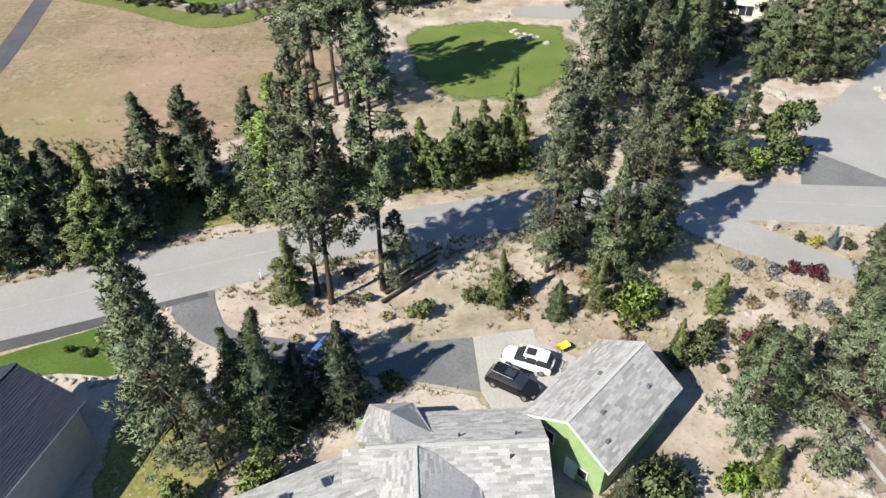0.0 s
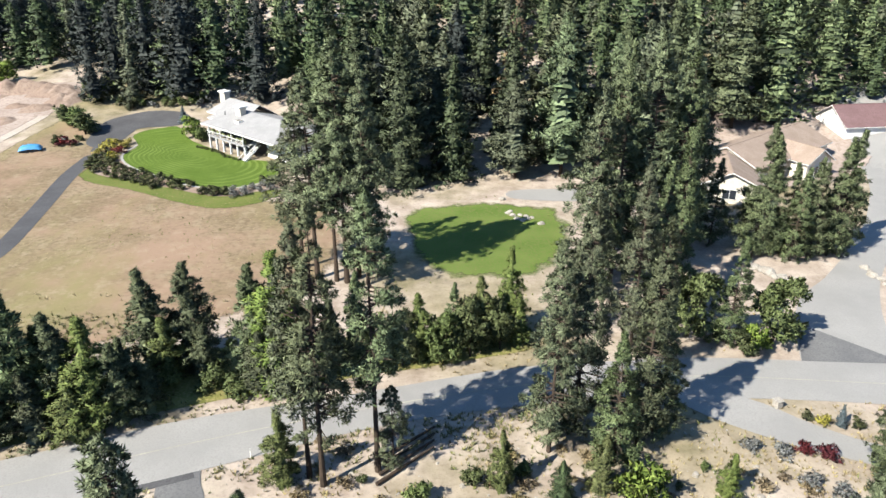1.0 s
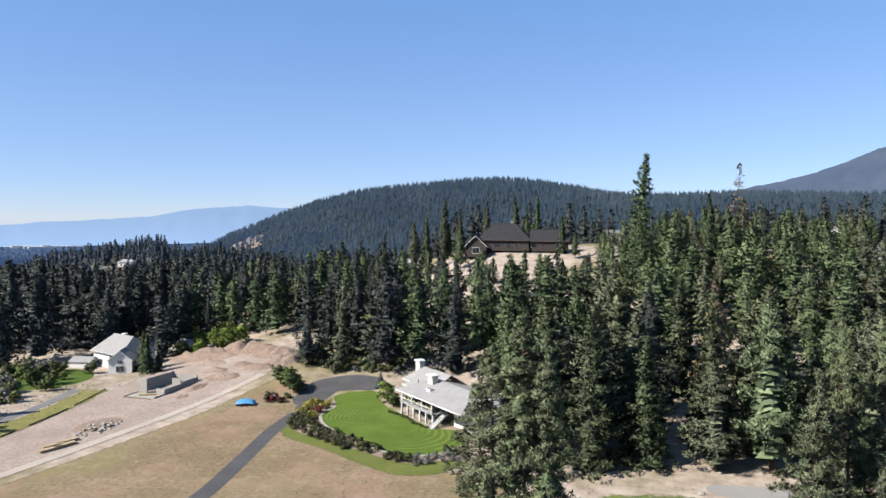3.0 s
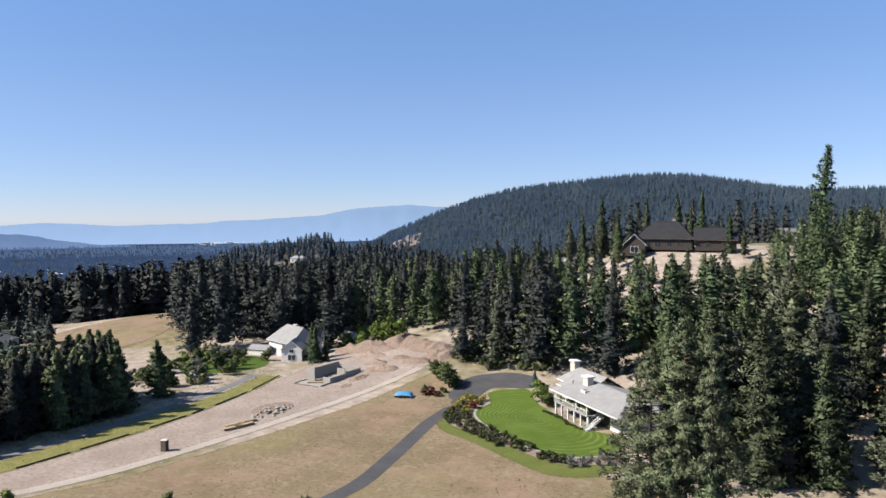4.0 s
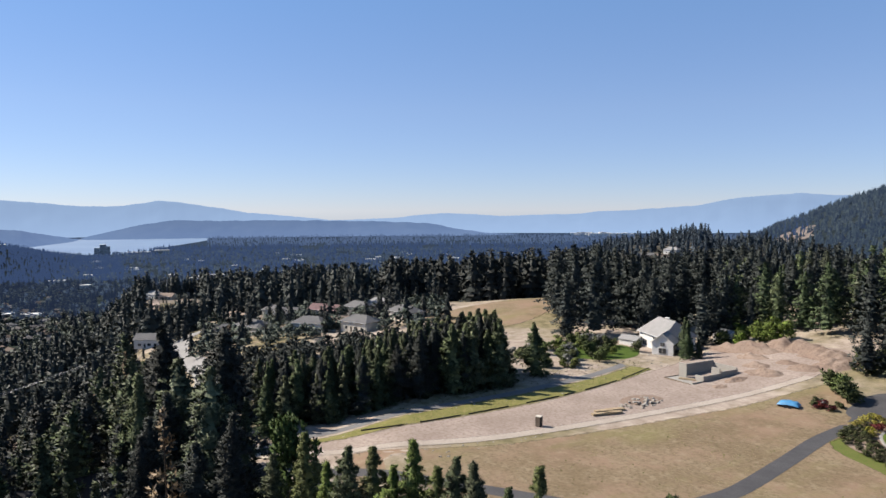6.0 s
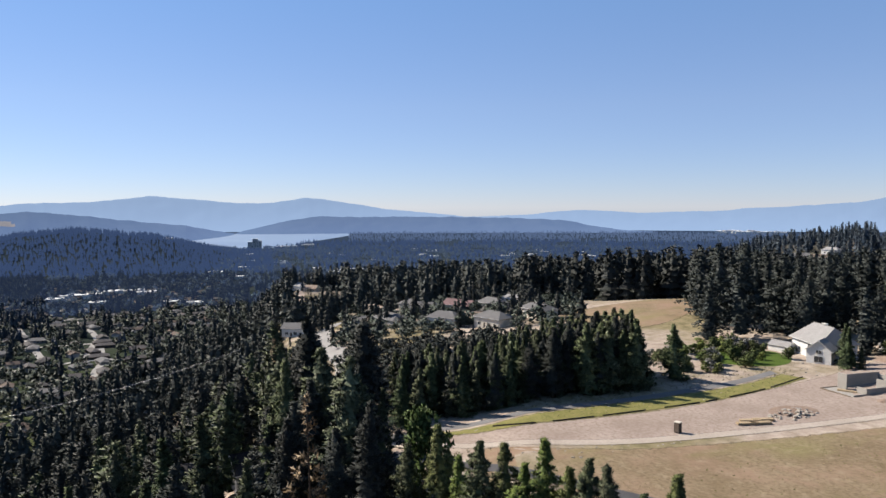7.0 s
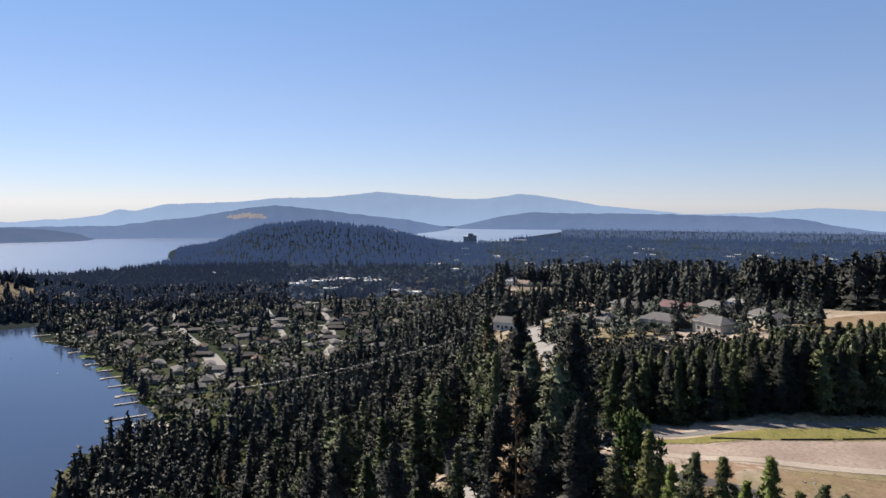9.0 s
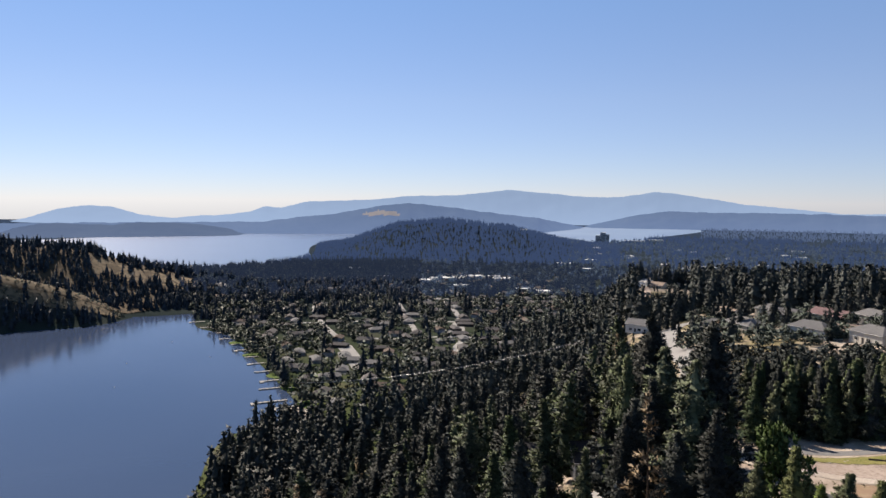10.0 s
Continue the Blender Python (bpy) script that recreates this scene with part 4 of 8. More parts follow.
def conifer(h, rad, bare, branches, clumps, per, puff, size, material, seed, form=0.7, droop=0.15, gaps=0.3, lean=0.02, limbs=True, belly=0.5, wide=0.24, inner=(14, 6, 0.55)):
    """Trunk and crown of a conifer: spiralling limbs that carry clumps of needles, uneven and with gaps."""
    rng = np.random.RandomState(seed)
    bend = rng.normal(size=2) * lean * h
    axis = lambda u: np.array([bend[0] * u * u, bend[1] * u * u, h * u])
    segs = []
    tr = max(0.08, h * 0.0105)
    stem = [(axis(u), tr * (1 - 0.95 * u) * (1.25 if u == 0 else 1.0)) for u in np.linspace(0, 1, 8)]
    ph = rng.uniform(0, 6.28, 6)
    lop = lambda th, u: 1 + 0.14 * math.sin(th + ph[0] + 5 * u) + 0.12 * math.sin(2 * th + ph[1] - 9 * u) + 0.09 * math.sin(ph[2] + 27 * u) + 0.08 * math.sin(3 * th + ph[3] + 40 * u)
    hole = rng.uniform(0, 1, (9, 3))
    cen, out, siz = [], [], []
    for k in range(branches):
        u = bare + (1 - bare) * ((k + rng.uniform(0, 1)) / branches) ** 0.88
        v = (u - bare) / (1 - bare)
        prof = max(0.04, (1 - v) ** form) * min(1.0, belly + (1.15 - belly) * v / 0.28)
        th = k * 2.39996 + rng.uniform(-0.6, 0.6)
        if any(abs(v - q[0]) < 0.05 and abs((th / 6.283 - q[1] + 0.5) % 1 - 0.5) < gaps * q[2] for q in hole):
            continue
        L = max(0.15, rad * prof * rng.uniform(0.72, 1.12) * lop(th, u) - 0.5 * puff)
        p = axis(u)
        d = np.array([math.cos(th), math.sin(th), rng.uniform(-0.25, 0.22) - 0.05 + 0.6 * v])
        d /= np.linalg.norm(d)
        side = np.array([-d[1], d[0], 0.0])
        if L > 0.9 and limbs:
            segs.append((p, p + d * L * 0.9 - np.array([0, 0, droop * L * 0.8]), 0.03 + 0.003 * h, 0.012, 3))
        m = max(1, int(round(clumps * (0.4 + 0.6 * L / rad) * rng.uniform(0.8, 1.2))))
        for q in range(m):
            s = 1.0 if q == 0 else 0.45 + 0.55 * rng.uniform()
            c = p + d * L * s + side * rng.uniform(-0.34, 0.34) * L * (0.4 + 0.6 * (1 - abs(s - 0.6)))
            c[2] += rng.normal() * 0.12 * puff - droop * L * s * s
            cen.append(c)
            out.append(np.array([d[0], d[1], 0.30 + 0.5 * v]))
            siz.append(puff * rng.uniform(0.65, 1.2) * (1.0 - 0.55 * v * v))
    cen.append(axis(1.0) - np.array([0, 0, 0.35 * puff]))
    out.append(np.array([0, 0, 1.5]))
    siz.append(puff * 0.5)
    v, face = tuft_verts(np.array(cen), np.array(out), np.array(siz), per, rng, size, wide)
    if inner:
        shape = lambda th, q: inner[2] * rad * max(0.05, (1 - q) ** form) * min(1.0, belly + (1.15 - belly) * q / 0.28) * lop(th, bare + (1 - bare) * q)
        cv, cf = skirts(axis, shape, bare, inner[0], inner[1], rng, 0.35)
        cf = cf + rng.normal(size=cf.shape) * 0.2
        v, face = np.concatenate([v, cv]), np.concatenate([face, cf / np.linalg.norm(cf, axis=1, keepdims=True)])
    if material is None:
        return v / h, face
    return (wood_mesh("trunk", segs, stem=stem), tri_mesh("crown", v, material, face))


def broadleaf(h, rad, trunk, clumps, per, size, material, seed, squash=0.8, lobed=9):
    """A rounded shrub or broadleaf tree: lobes of leaves on a few limbs."""
    rng = np.random.RandomState(seed)
    lobes = [(np.array([0, 0, trunk + (h - trunk) * 0.42]), rad * 0.6)]
    for k in range(lobed):
        th, u = k * 2.4 + rng.uniform(-0.5, 0.5), rng.uniform(0.12, 0.92)
        f = rng.uniform(0.45, 0.85) * (1.0 - 0.55 * u)
        lobes.append((np.array([math.cos(th) * rad * f, math.sin(th) * rad * f, trunk + (h - trunk) * u]), rad * rng.uniform(0.26, 0.5)))
    cen, out = [], []
    for k in range(clumps):
        c, r = lobes[rng.randint(len(lobes))]
        d = rng.normal(size=3)
        d /= np.linalg.norm(d)
        p = c + d * r * rng.uniform(0.6, 1.05) * np.array([1, 1, squash * (h - trunk) / (2 * rad) * 1.1])
        if p[2] < 0.05:
            p[2] = rng.uniform(0.05, 0.3)
        cen.append(p)
        out.append(d + np.array([0, 0, 0.4]))
    segs = [(np.zeros(3), np.array([0, 0, trunk + (h - trunk) * 0.45]), 0.05 + h * 0.012, 0.03, 6)]
    for c, r in lobes[1:6]:
        segs.append((np.array([0, 0, trunk * 0.7 + 0.05]), c, 0.02 + h * 0.005, 0.01, 4))
    siz = size * rng.uniform(0.7, 1.25, len(cen))
    if material is None:
        v, face = tuft_verts(np.array(cen), np.array(out), siz * 0.6, per, rng, size, 0.42)
        return v / h, face
    return (wood_mesh("stem", segs), tuft_mesh("crown", np.array(cen), np.array(out), siz * 0.8, per, rng, material, size * 0.85, 0.34))


KINDS = {}


def kind(key, pair, label, category, name):
    KINDS[key] = (pair, label, category, name)


# near trees, seen from sixty metres: fine sprays
kind("tall_a", conifer(28, 4.4, 0.24, 160, 5, 46, 0.62, 0.37, "pine_bright", 11, 0.68, 0.22, 0.35, wide=0.17, inner=None), "tall ponderosa pine with a bare lower trunk", "tree", "pine_tree")
kind("tall_b", conifer(28, 4.0, 0.30, 130, 5, 46, 0.62, 0.37, "pine_olive", 12, 0.52, 0.25, 0.45, wide=0.17, inner=None), "tall thin grey-green ponderosa pine", "tree", "pine_tree")
kind("tall_c", conifer(30, 5.6, 0.10, 190, 6, 46, 0.70, 0.39, "pine_olive", 13, 0.58, 0.22, 0.35, wide=0.17, inner=None), "tall broad grey-green ponderosa pine", "tree", "pine_tree")
kind("tall_d", conifer(30, 5.4, 0.08, 190, 6, 46, 0.70, 0.39, "pine_bright", 43, 0.7, 0.2, 0.35, wide=0.17, inner=None), "tall broad green ponderosa pine", "tree", "pine_tree")
kind("full_a", conifer(20, 4.9, 0.05, 160, 6, 44, 0.60, 0.36, "pine_bright", 14, 0.76, 0.16, 0.25, wide=0.17, inner=None), "full green ponderosa pine branched to the ground", "tree", "pine_tree")
kind("full_b", conifer(20, 5.2, 0.10, 150, 6, 44, 0.60, 0.36, "pine_olive", 15, 0.56, 0.2, 0.4, wide=0.17, inner=None), "full grey-green ponderosa pine", "tree", "pine_tree")
kind("young_a", conifer(9, 2.8, 0.04, 115, 5, 36, 0.38, 0.25, "young", 16, 0.85, 0.08, 0.2, belly=0.7, wide=0.17, inner=(24, 7, 0.4)), "young bushy green pine", "tree", "young_pine")
kind("young_b", conifer(9, 2.6, 0.06, 110, 5, 36, 0.38, 0.25, "pine", 17, 0.78, 0.08, 0.3, belly=0.6, wide=0.17, inner=(24, 7, 0.4)), "young slender dark green pine", "tree", "young_pine")
kind("fir_a", conifer(9, 2.7, 0.02, 170, 5, 30, 0.34, 0.18, "fir", 18, 0.82, 0.12, 0.1, belly=0.85, wide=0.17, inner=(22, 9, 0.55)), "dense conical dark green fir", "tree", "fir_tree")
kind("spruce_blue", conifer(6, 1.8, 0.02, 100, 4, 13, 0.28, 0.22, "blue_fir", 44, 0.85, 0.1, 0.1, belly=0.9, wide=0.28, inner=(16, 9, 0.6)), "small blue spruce by the drive", "tree", "blue_spruce")
kind("shrub_a", broadleaf(3.2, 1.7, 0.2, 260, 8, 0.30, "leaf", 19), "low rounded green shrub", "shrub", "shrub")
kind("shrub_b", broadleaf(6.5, 2.8, 0.6, 620, 12, 0.32, "leaf", 20), "leafy green broadleaf tree", "tree", "broadleaf_tree")
kind("leafy", broadleaf(6.5, 2.8, 0.5, 620, 12, 0.30, "leaf_deep", 27), "leafy green broadleaf tree", "tree", "broadleaf_tree")
kind("shrub_lime", broadleaf(3.0, 1.6, 0.2, 240, 8, 0.29, "lime", 21), "bright yellow-green leafy shrub", "shrub", "shrub")
kind("bush_grey", broadleaf(1.6, 1.0, 0.1, 90, 8, 0.22, "grey_leaf", 22), "silver-grey clipped garden shrub", "shrub", "garden_shrub")
kind("bush_dark", broadleaf(1.5, 1.35, 0.05, 190, 10, 0.17, "hedge", 23, squash=0.95, lobed=3), "dark green clipped garden shrub", "shrub", "garden_shrub")
kind("bush_yellow", broadleaf(1.4, 1.1, 0.1, 100, 8, 0.22, "yellow_leaf", 24), "bright yellow flowering garden shrub", "shrub", "garden_shrub")
kind("bush_red", broadleaf(1.5, 1.1, 0.1, 100, 8, 0.22, "red_leaf", 25), "dark red leaved garden shrub", "shrub", "garden_shrub")
kind("bush_dry", broadleaf(1.0, 0.9, 0.1, 70, 7, 0.22, "dry_tuft", 26), "dry tan tussock on the slope", "shrub", "tussock")
# middle distance
kind("mid_a", conifer(24, 5.8, 0.14, 130, 5, 27, 0.95, 0.50, "pine", 31, 0.70, 0.20, 0.25, limbs=False, wide=0.25, belly=0.75, inner=(26, 9, 0.48)), "tall green ponderosa pine in the wood", "tree", "pine_tree")
kind("mid_b", conifer(24, 5.6, 0.14, 125, 5, 27, 0.98, 0.50, "pine_grey", 32, 0.58, 0.22, 0.35, limbs=False, wide=0.25, belly=0.75, inner=(26, 9, 0.48)), "tall grey-green ponderosa pine in the wood", "tree", "pine_tree")
kind("mid_c", conifer(22, 4.9, 0.02, 140, 5, 27, 0.82, 0.50, "fir", 33, 0.90, 0.24, 0.15, limbs=False, belly=0.95, wide=0.25, inner=(26, 9, 0.48)), "dark green fir in the wood", "tree", "fir_tree")
kind("mid_d", conifer(18, 5.0, 0.05, 125, 5, 27, 0.86, 0.50, "pine", 34, 0.78, 0.16, 0.25, limbs=False, wide=0.25, belly=0.8, inner=(26, 9, 0.48)), "full green pine at the edge of the wood", "tree", "pine_tree")
kind("mid_e", conifer(24, 5.7, 0.14, 130, 5, 27, 0.95, 0.50, "wood_far", 37, 0.68, 0.20, 0.25, limbs=False, wide=0.25, belly=0.75, inner=(26, 9, 0.48)), "tall dark pine on the slope", "tree", "pine_tree")
kind("mid_brown", conifer(20, 3.0, 0.15, 60, 3, 8, 0.6, 0.55, "brown", 35, 0.7, 0.2, 0.45, limbs=False, inner=None), "half-dead brown conifer in the wood", "tree", "dead_conifer")
kind("spire", conifer(32, 3.2, 0.06, 160, 3, 16, 0.7, 0.46, "fir", 36, 0.6, 0.15, 0.15, limbs=False, inner=(30, 7, 0.4)), "very tall narrow dark fir above the wood", "tree", "fir_tree")


def plant(key, x, y, h=None, turn=None, wide=1.0, z=None, label="", group="trees on the hillside"):
    """Set one tree of a kind on the ground at its own height."""
    pair, lab, cat, name = KINDS[key]
    zmax = max(v.co.z for v in pair[0].vertices)
    s = (h or zmax) / zmax
    turn = random.uniform(0, 360) if turn is None else turn
    m = pose(x, y, (ground_z(x, y) if z is None else z) - 0.05, 0, 0, turn)
    e = empty(name, m, label or lab, cat, group)
    e.scale = (s * wide, s * wide, s)
    for me in pair:
        o = new(me.name.split(".")[0], me)
        o.parent = e
    return e


def tree_at(key, az, r, top_el=None, h=None, **kw):
    """A tree by bearing and distance; its height from the elevation of its tip."""
    x, y = polar(az, r)
    g = ground_z(x, y)
    if top_el is not None:
        h = EYE[2] + r * math.tan(radians(top_el)) - g
    return plant(key, x, y, h, **kw)



# ---- houses ----
def roof_plane(parent, a, b, c, d, mat, tabs=0.0, thick=0.16, name="roof"):
    """One roof slope: eave a-b, upper edge d-c; with tabs, laid in overlapping courses of shingles."""
    a, b, c, d = (Vector(p) for p in (a, b, c, d))
    n = (b - a).cross(d - a).normalized()
    if n.z < 0:
        n = -n
    bm = bmesh.new()
    top = [bm.verts.new(p) for p in (a, b, c, d)]
    bot = [bm.verts.new(p - n * thick) for p in (a, b, c, d)]
    tri = (c - d).length < 0.01
    idx = (0, 1, 2) if tri else (0, 1, 2, 3)
    bm.faces.new([top[k] for k in idx])
    bm.faces.new([bot[k] for k in reversed(idx)])
    for k in range(len(idx)):
        i, j = idx[k], idx[(k + 1) % len(idx)]
        bm.faces.new((top[i], bot[i], bot[j], top[j]))
    bmesh.ops.recalc_face_normals(bm, faces=bm.faces)
    ob = part(name, bm, mat, parent)
    if tabs:
        rng = random.Random(int(abs(a.x * 31 + b.y * 17 + c.x * 7) * 10))
        slope = ((d + c) / 2 - (a + b) / 2).length
        rows_ = max(2, int(slope / 0.22))
        verts, faces = [], []
        for r in range(rows_):
            s0, s1 = r / rows_, min(1.0, (r + 1.12) / rows_)
            l0, r0 = a + (d - a) * s0, b + (c - b) * s0
            l1, r1 = a + (d - a) * s1, b + (c - b) * s1
            w = (r0 - l0).length
            cuts, u = [0.0], rng.uniform(0.2, 1.0) * tabs
            while u < w - 0.15:
                cuts.append(u / w)
                u += tabs * rng.uniform(0.6, 1.3)
            cuts.append(1.0)
            for u0, u1 in zip(cuts[:-1], cuts[1:]):
                e = 0.008 / max(w, 1)
                lo = n * (0.035 + rng.uniform(0, 0.02))
                q = [l0 + (r0 - l0) * (u0 + e) + lo, l0 + (r0 - l0) * (u1 - e) + lo, l1 + (r1 - l1) * (u1 - e) + n * 0.008, l1 + (r1 - l1) * (u0 + e) + n * 0.008]
                k = len(verts)
                verts += q + [q[0] - n * 0.05, q[1] - n * 0.05]
                faces += [(k, k + 1, k + 2, k + 3), (k + 4, k + 5, k + 1, k)]
        sh = link_mesh("shingles", verts, faces, SHINGLE[mat], parent=ob)
        tagged(sh, kind="stuff")
    return ob


def shingle_material(name, tones):
    m, nt, b = shader(name, 0.9, 0, 0.15)
    geo = nt.nodes.new("ShaderNodeNewGeometry")
    n = len(tones)
    col = ramp(nt, geo.outputs["Random Per Island"], [(k / (n - 1), t) for k, t in enumerate(tones)])
    g = noise_node(nt, 9.0, 4, 0.7)
    col = mix(nt, ramp(nt, g, [(0.4, (0, 0, 0)), (0.75, (0.55, 0.55, 0.55))]), col, tuple(v * 0.6 for v in tones[0]))
    st = noise_node(nt, 0.35, 3, 0.6)
    col = mix(nt, ramp(nt, st, [(0.45, (0, 0, 0)), (0.75, (0.35, 0.35, 0.35))]), col, tones[-1])
    nt.links.new(col, b.inputs["Base Color"])
    bump(nt, b, g, 0.3, 0.02)
    return m


SHINGLE = {"pale_roof": shingle_material("pale_shingle_tabs", [(0.170, 0.166, 0.158), (0.215, 0.210, 0.202), (0.265, 0.260, 0.250), (0.315, 0.310, 0.300)]),
           "navy_roof": shingle_material("blue_black_shingle_tabs", [(0.020, 0.023, 0.036), (0.024, 0.027, 0.042), (0.030, 0.034, 0.050)]),
           "dark_roof": shingle_material("charcoal_shingle_tabs", [(0.0208, 0.0224, 0.028), (0.0272, 0.0288, 0.0352), (0.036, 0.0376, 0.0432)])}


def ridge_tiles(e, a, b, other, z, roof, along_y):
    """Short overlapping cap shingles in a row along a ridge."""
    bm = box(-0.24, -0.15, 0.0, 0.24, 0.15, 0.10)
    first = part("ridge_tile", bm, roof, e)
    first.data.materials[0] = SHINGLE[roof]
    n = max(2, int((b - a) / 0.45))
    for k in range(n):
        o = first if k == 0 else new("ridge_tile", first.data)
        o.parent = e
        s = a + (b - a) * (k + 0.5) / n
        o.location = (other, s, z + 0.012 * (k % 2)) if along_y else (s, other, z + 0.012 * (k % 2))
        if along_y:
            o.rotation_euler = (0, 0, math.pi / 2)


def slab(name, parent, mat, x0, y0, z0, x1, y1, z1, bevel=0.0, label=""):
    return part(name, box(x0, y0, z0, x1, y1, z1, bevel), mat, parent, label)


def gable_end(parent, x, w, hw, rise, mat, t=0.2, base=0.0):
    """A wall with its gable, square to the ridge at x."""
    bm = bmesh.new()
    out = [(-w / 2, base), (w / 2, base), (w / 2, hw), (0, hw + rise), (-w / 2, hw)]
    f = [bm.verts.new((x - t / 2, y, z)) for y, z in out]
    g = [bm.verts.new((x + t / 2, y, z)) for y, z in out]
    bm.faces.new(f)
    bm.faces.new(g[::-1])
    for k in range(5):
        bm.faces.new((f[k], g[k], g[(k + 1) % 5], f[(k + 1) % 5]))
    bmesh.ops.recalc_face_normals(bm, faces=bm.faces)
    return part("wall", bm, mat, parent)


def window(parent, side, u, z, w, h, L, W, trim="white", name="window", sill=True):
    """A framed window in one wall: side x-, x+, y- or y+, u along the wall."""
    e = 0.11
    def put(n, mat, u0, z0, u1, z1, d0, d1, par):
        if side[0] == "x":
            s = -1 if side[1] == "-" else 1
            xs = sorted((s * (L / 2 + d0), s * (L / 2 + d1)))
            return slab(n, par, mat, xs[0], u0, z0, xs[1], u1, z1)
        s = -1 if side[1] == "-" else 1
        ys = sorted((s * (W / 2 + d0), s * (W / 2 + d1)))
        return slab(n, par, mat, u0, ys[0], z0, u1, ys[1], z1)
    fr = put(name, trim, u - w / 2 - 0.1, z - 0.1, u + w / 2 + 0.1, z + h + 0.1, e - 0.02, e + 0.03, parent)
    put("pane", "glass", u - w / 2, z, u + w / 2, z + h, e + 0.005, e + 0.045, fr)
    if w > 1.2:
        put("mullion", trim, u - 0.03, z, u + 0.03, z + h, e + 0.02, e + 0.06, fr)
    return fr


def gable_house(name, m, L, W, hw, rise, wall, roof, label, over=0.5, tabs=0.0, wins=(), chimney=None, trim="white", base=-0.6, group="", category="house", hip=0.0, doors=()):
    """A house under a pitched roof, ridge along its x; hip: how far the ridge stops short of the ends."""
    e = empty(name, m, label, category, group)
    k = rise / (W / 2)
    if hip:
        for s in (-1, 1):
            slab("wall", e, wall, s * L / 2 - 0.1, -W / 2, base, s * L / 2 + 0.1, W / 2, hw)
    else:
        for s in (-1, 1):
            gable_end(e, s * (L / 2 - 0.1), W - 0.02, hw, rise - 0.1, wall, 0.2, base)
    for s in (-1, 1):
        slab("wall", e, wall, -L / 2 + 0.2, s * (W / 2 - 0.1) - 0.1, base, L / 2 - 0.2, s * (W / 2 - 0.1) + 0.1, hw)
    xo, yo, zo = L / 2 + over, W / 2 + over, hw - over * k
    zr = hw + rise + 0.12
    zo += 0.12
    if hip:
        xr = L / 2 - hip
        roof_plane(e, (-xo, -yo, zo), (xo, -yo, zo), (xr, 0, zr), (-xr, 0, zr), roof, tabs)
        roof_plane(e, (xo, yo, zo), (-xo, yo, zo), (-xr, 0, zr), (xr, 0, zr), roof, tabs)
        roof_plane(e, (xo, -yo, zo), (xo, yo, zo), (xr, 0, zr), (xr, 0, zr), roof, tabs)
        roof_plane(e, (-xo, yo, zo), (-xo, -yo, zo), (-xr, 0, zr), (-xr, 0, zr), roof, tabs)
        ridge_x = xr
    else:
        roof_plane(e, (-xo, -yo, zo), (xo, -yo, zo), (xo, 0, zr), (-xo, 0, zr), roof, tabs)
        roof_plane(e, (xo, yo, zo), (-xo, yo, zo), (-xo, 0, zr), (xo, 0, zr), roof, tabs)
        ridge_x = xo
        for s in (-1, 1):      # rake boards
            for q in (-1, 1):
                bm = bmesh.new()
                a, b = Vector((s * xo, q * yo, zo - 0.1)), Vector((s * xo, 0, zr - 0.1))
                o = Vector((s * 0.03, 0, 0))
                vs = [bm.verts.new(p) for p in (a - o, b - o, b - o - Vector((0, 0, 0.2)), a - o - Vector((0, 0, 0.2)), a + o, b + o, b + o - Vector((0, 0, 0.2)), a + o - Vector((0, 0, 0.2)))]
                for f in ((0, 1, 2, 3), (7, 6, 5, 4), (0, 4, 5, 1), (1, 5, 6, 2), (2, 6, 7, 3), (3, 7, 4, 0)):
                    bm.faces.new([vs[i] for i in f])
                bmesh.ops.recalc_face_normals(bm, faces=bm.faces)
                part("rake_board", bm, trim, e)
    if tabs:
        ridge_tiles(e, -ridge_x, ridge_x, 0.0, zr - 0.06, roof, False)
    else:
        part("ridge_cap", box(-ridge_x, -0.14, zr - 0.06, ridge_x, 0.14, zr + 0.05), roof, e)
    if trim:
        for s in (-1, 1):
            slab("gutter", e, trim, -xo, s * yo - 0.06, zo - 0.2, xo, s * yo + 0.06, zo - 0.06)
    if chimney:
        x, y, top = chimney
        ch = slab("chimney", e, "cream" if wall != "brown_siding" else "rock", x - 0.7, y - 0.5, hw - 0.5, x + 0.7, y + 0.5, top, 0.04)
        slab("cap", ch, "white" if wall != "brown_siding" else "metal", x - 0.85, y - 0.65, top, x + 0.85, y + 0.65, top + 0.22, 0.03)
    for w in wins:
        window(e, *w[:5], L, W, trim or "white")
    for side, u, w, h, mat in doors:
        xs = -1 if side[1] == "-" else 1
        if side[0] == "x":
            dd = slab("door", e, mat, xs * L / 2 - 0.06 if xs > 0 else -L / 2 - 0.05, u - w / 2, 0, xs * L / 2 + 0.05 if xs > 0 else -L / 2 + 0.06, u + w / 2, h)
        else:
            dd = slab("door", e, mat, u - w / 2, xs * W / 2 - 0.06 if xs > 0 else -W / 2 - 0.05, 0, u + w / 2, xs * W / 2 + 0.05 if xs > 0 else -W / 2 + 0.06, h)
    return e


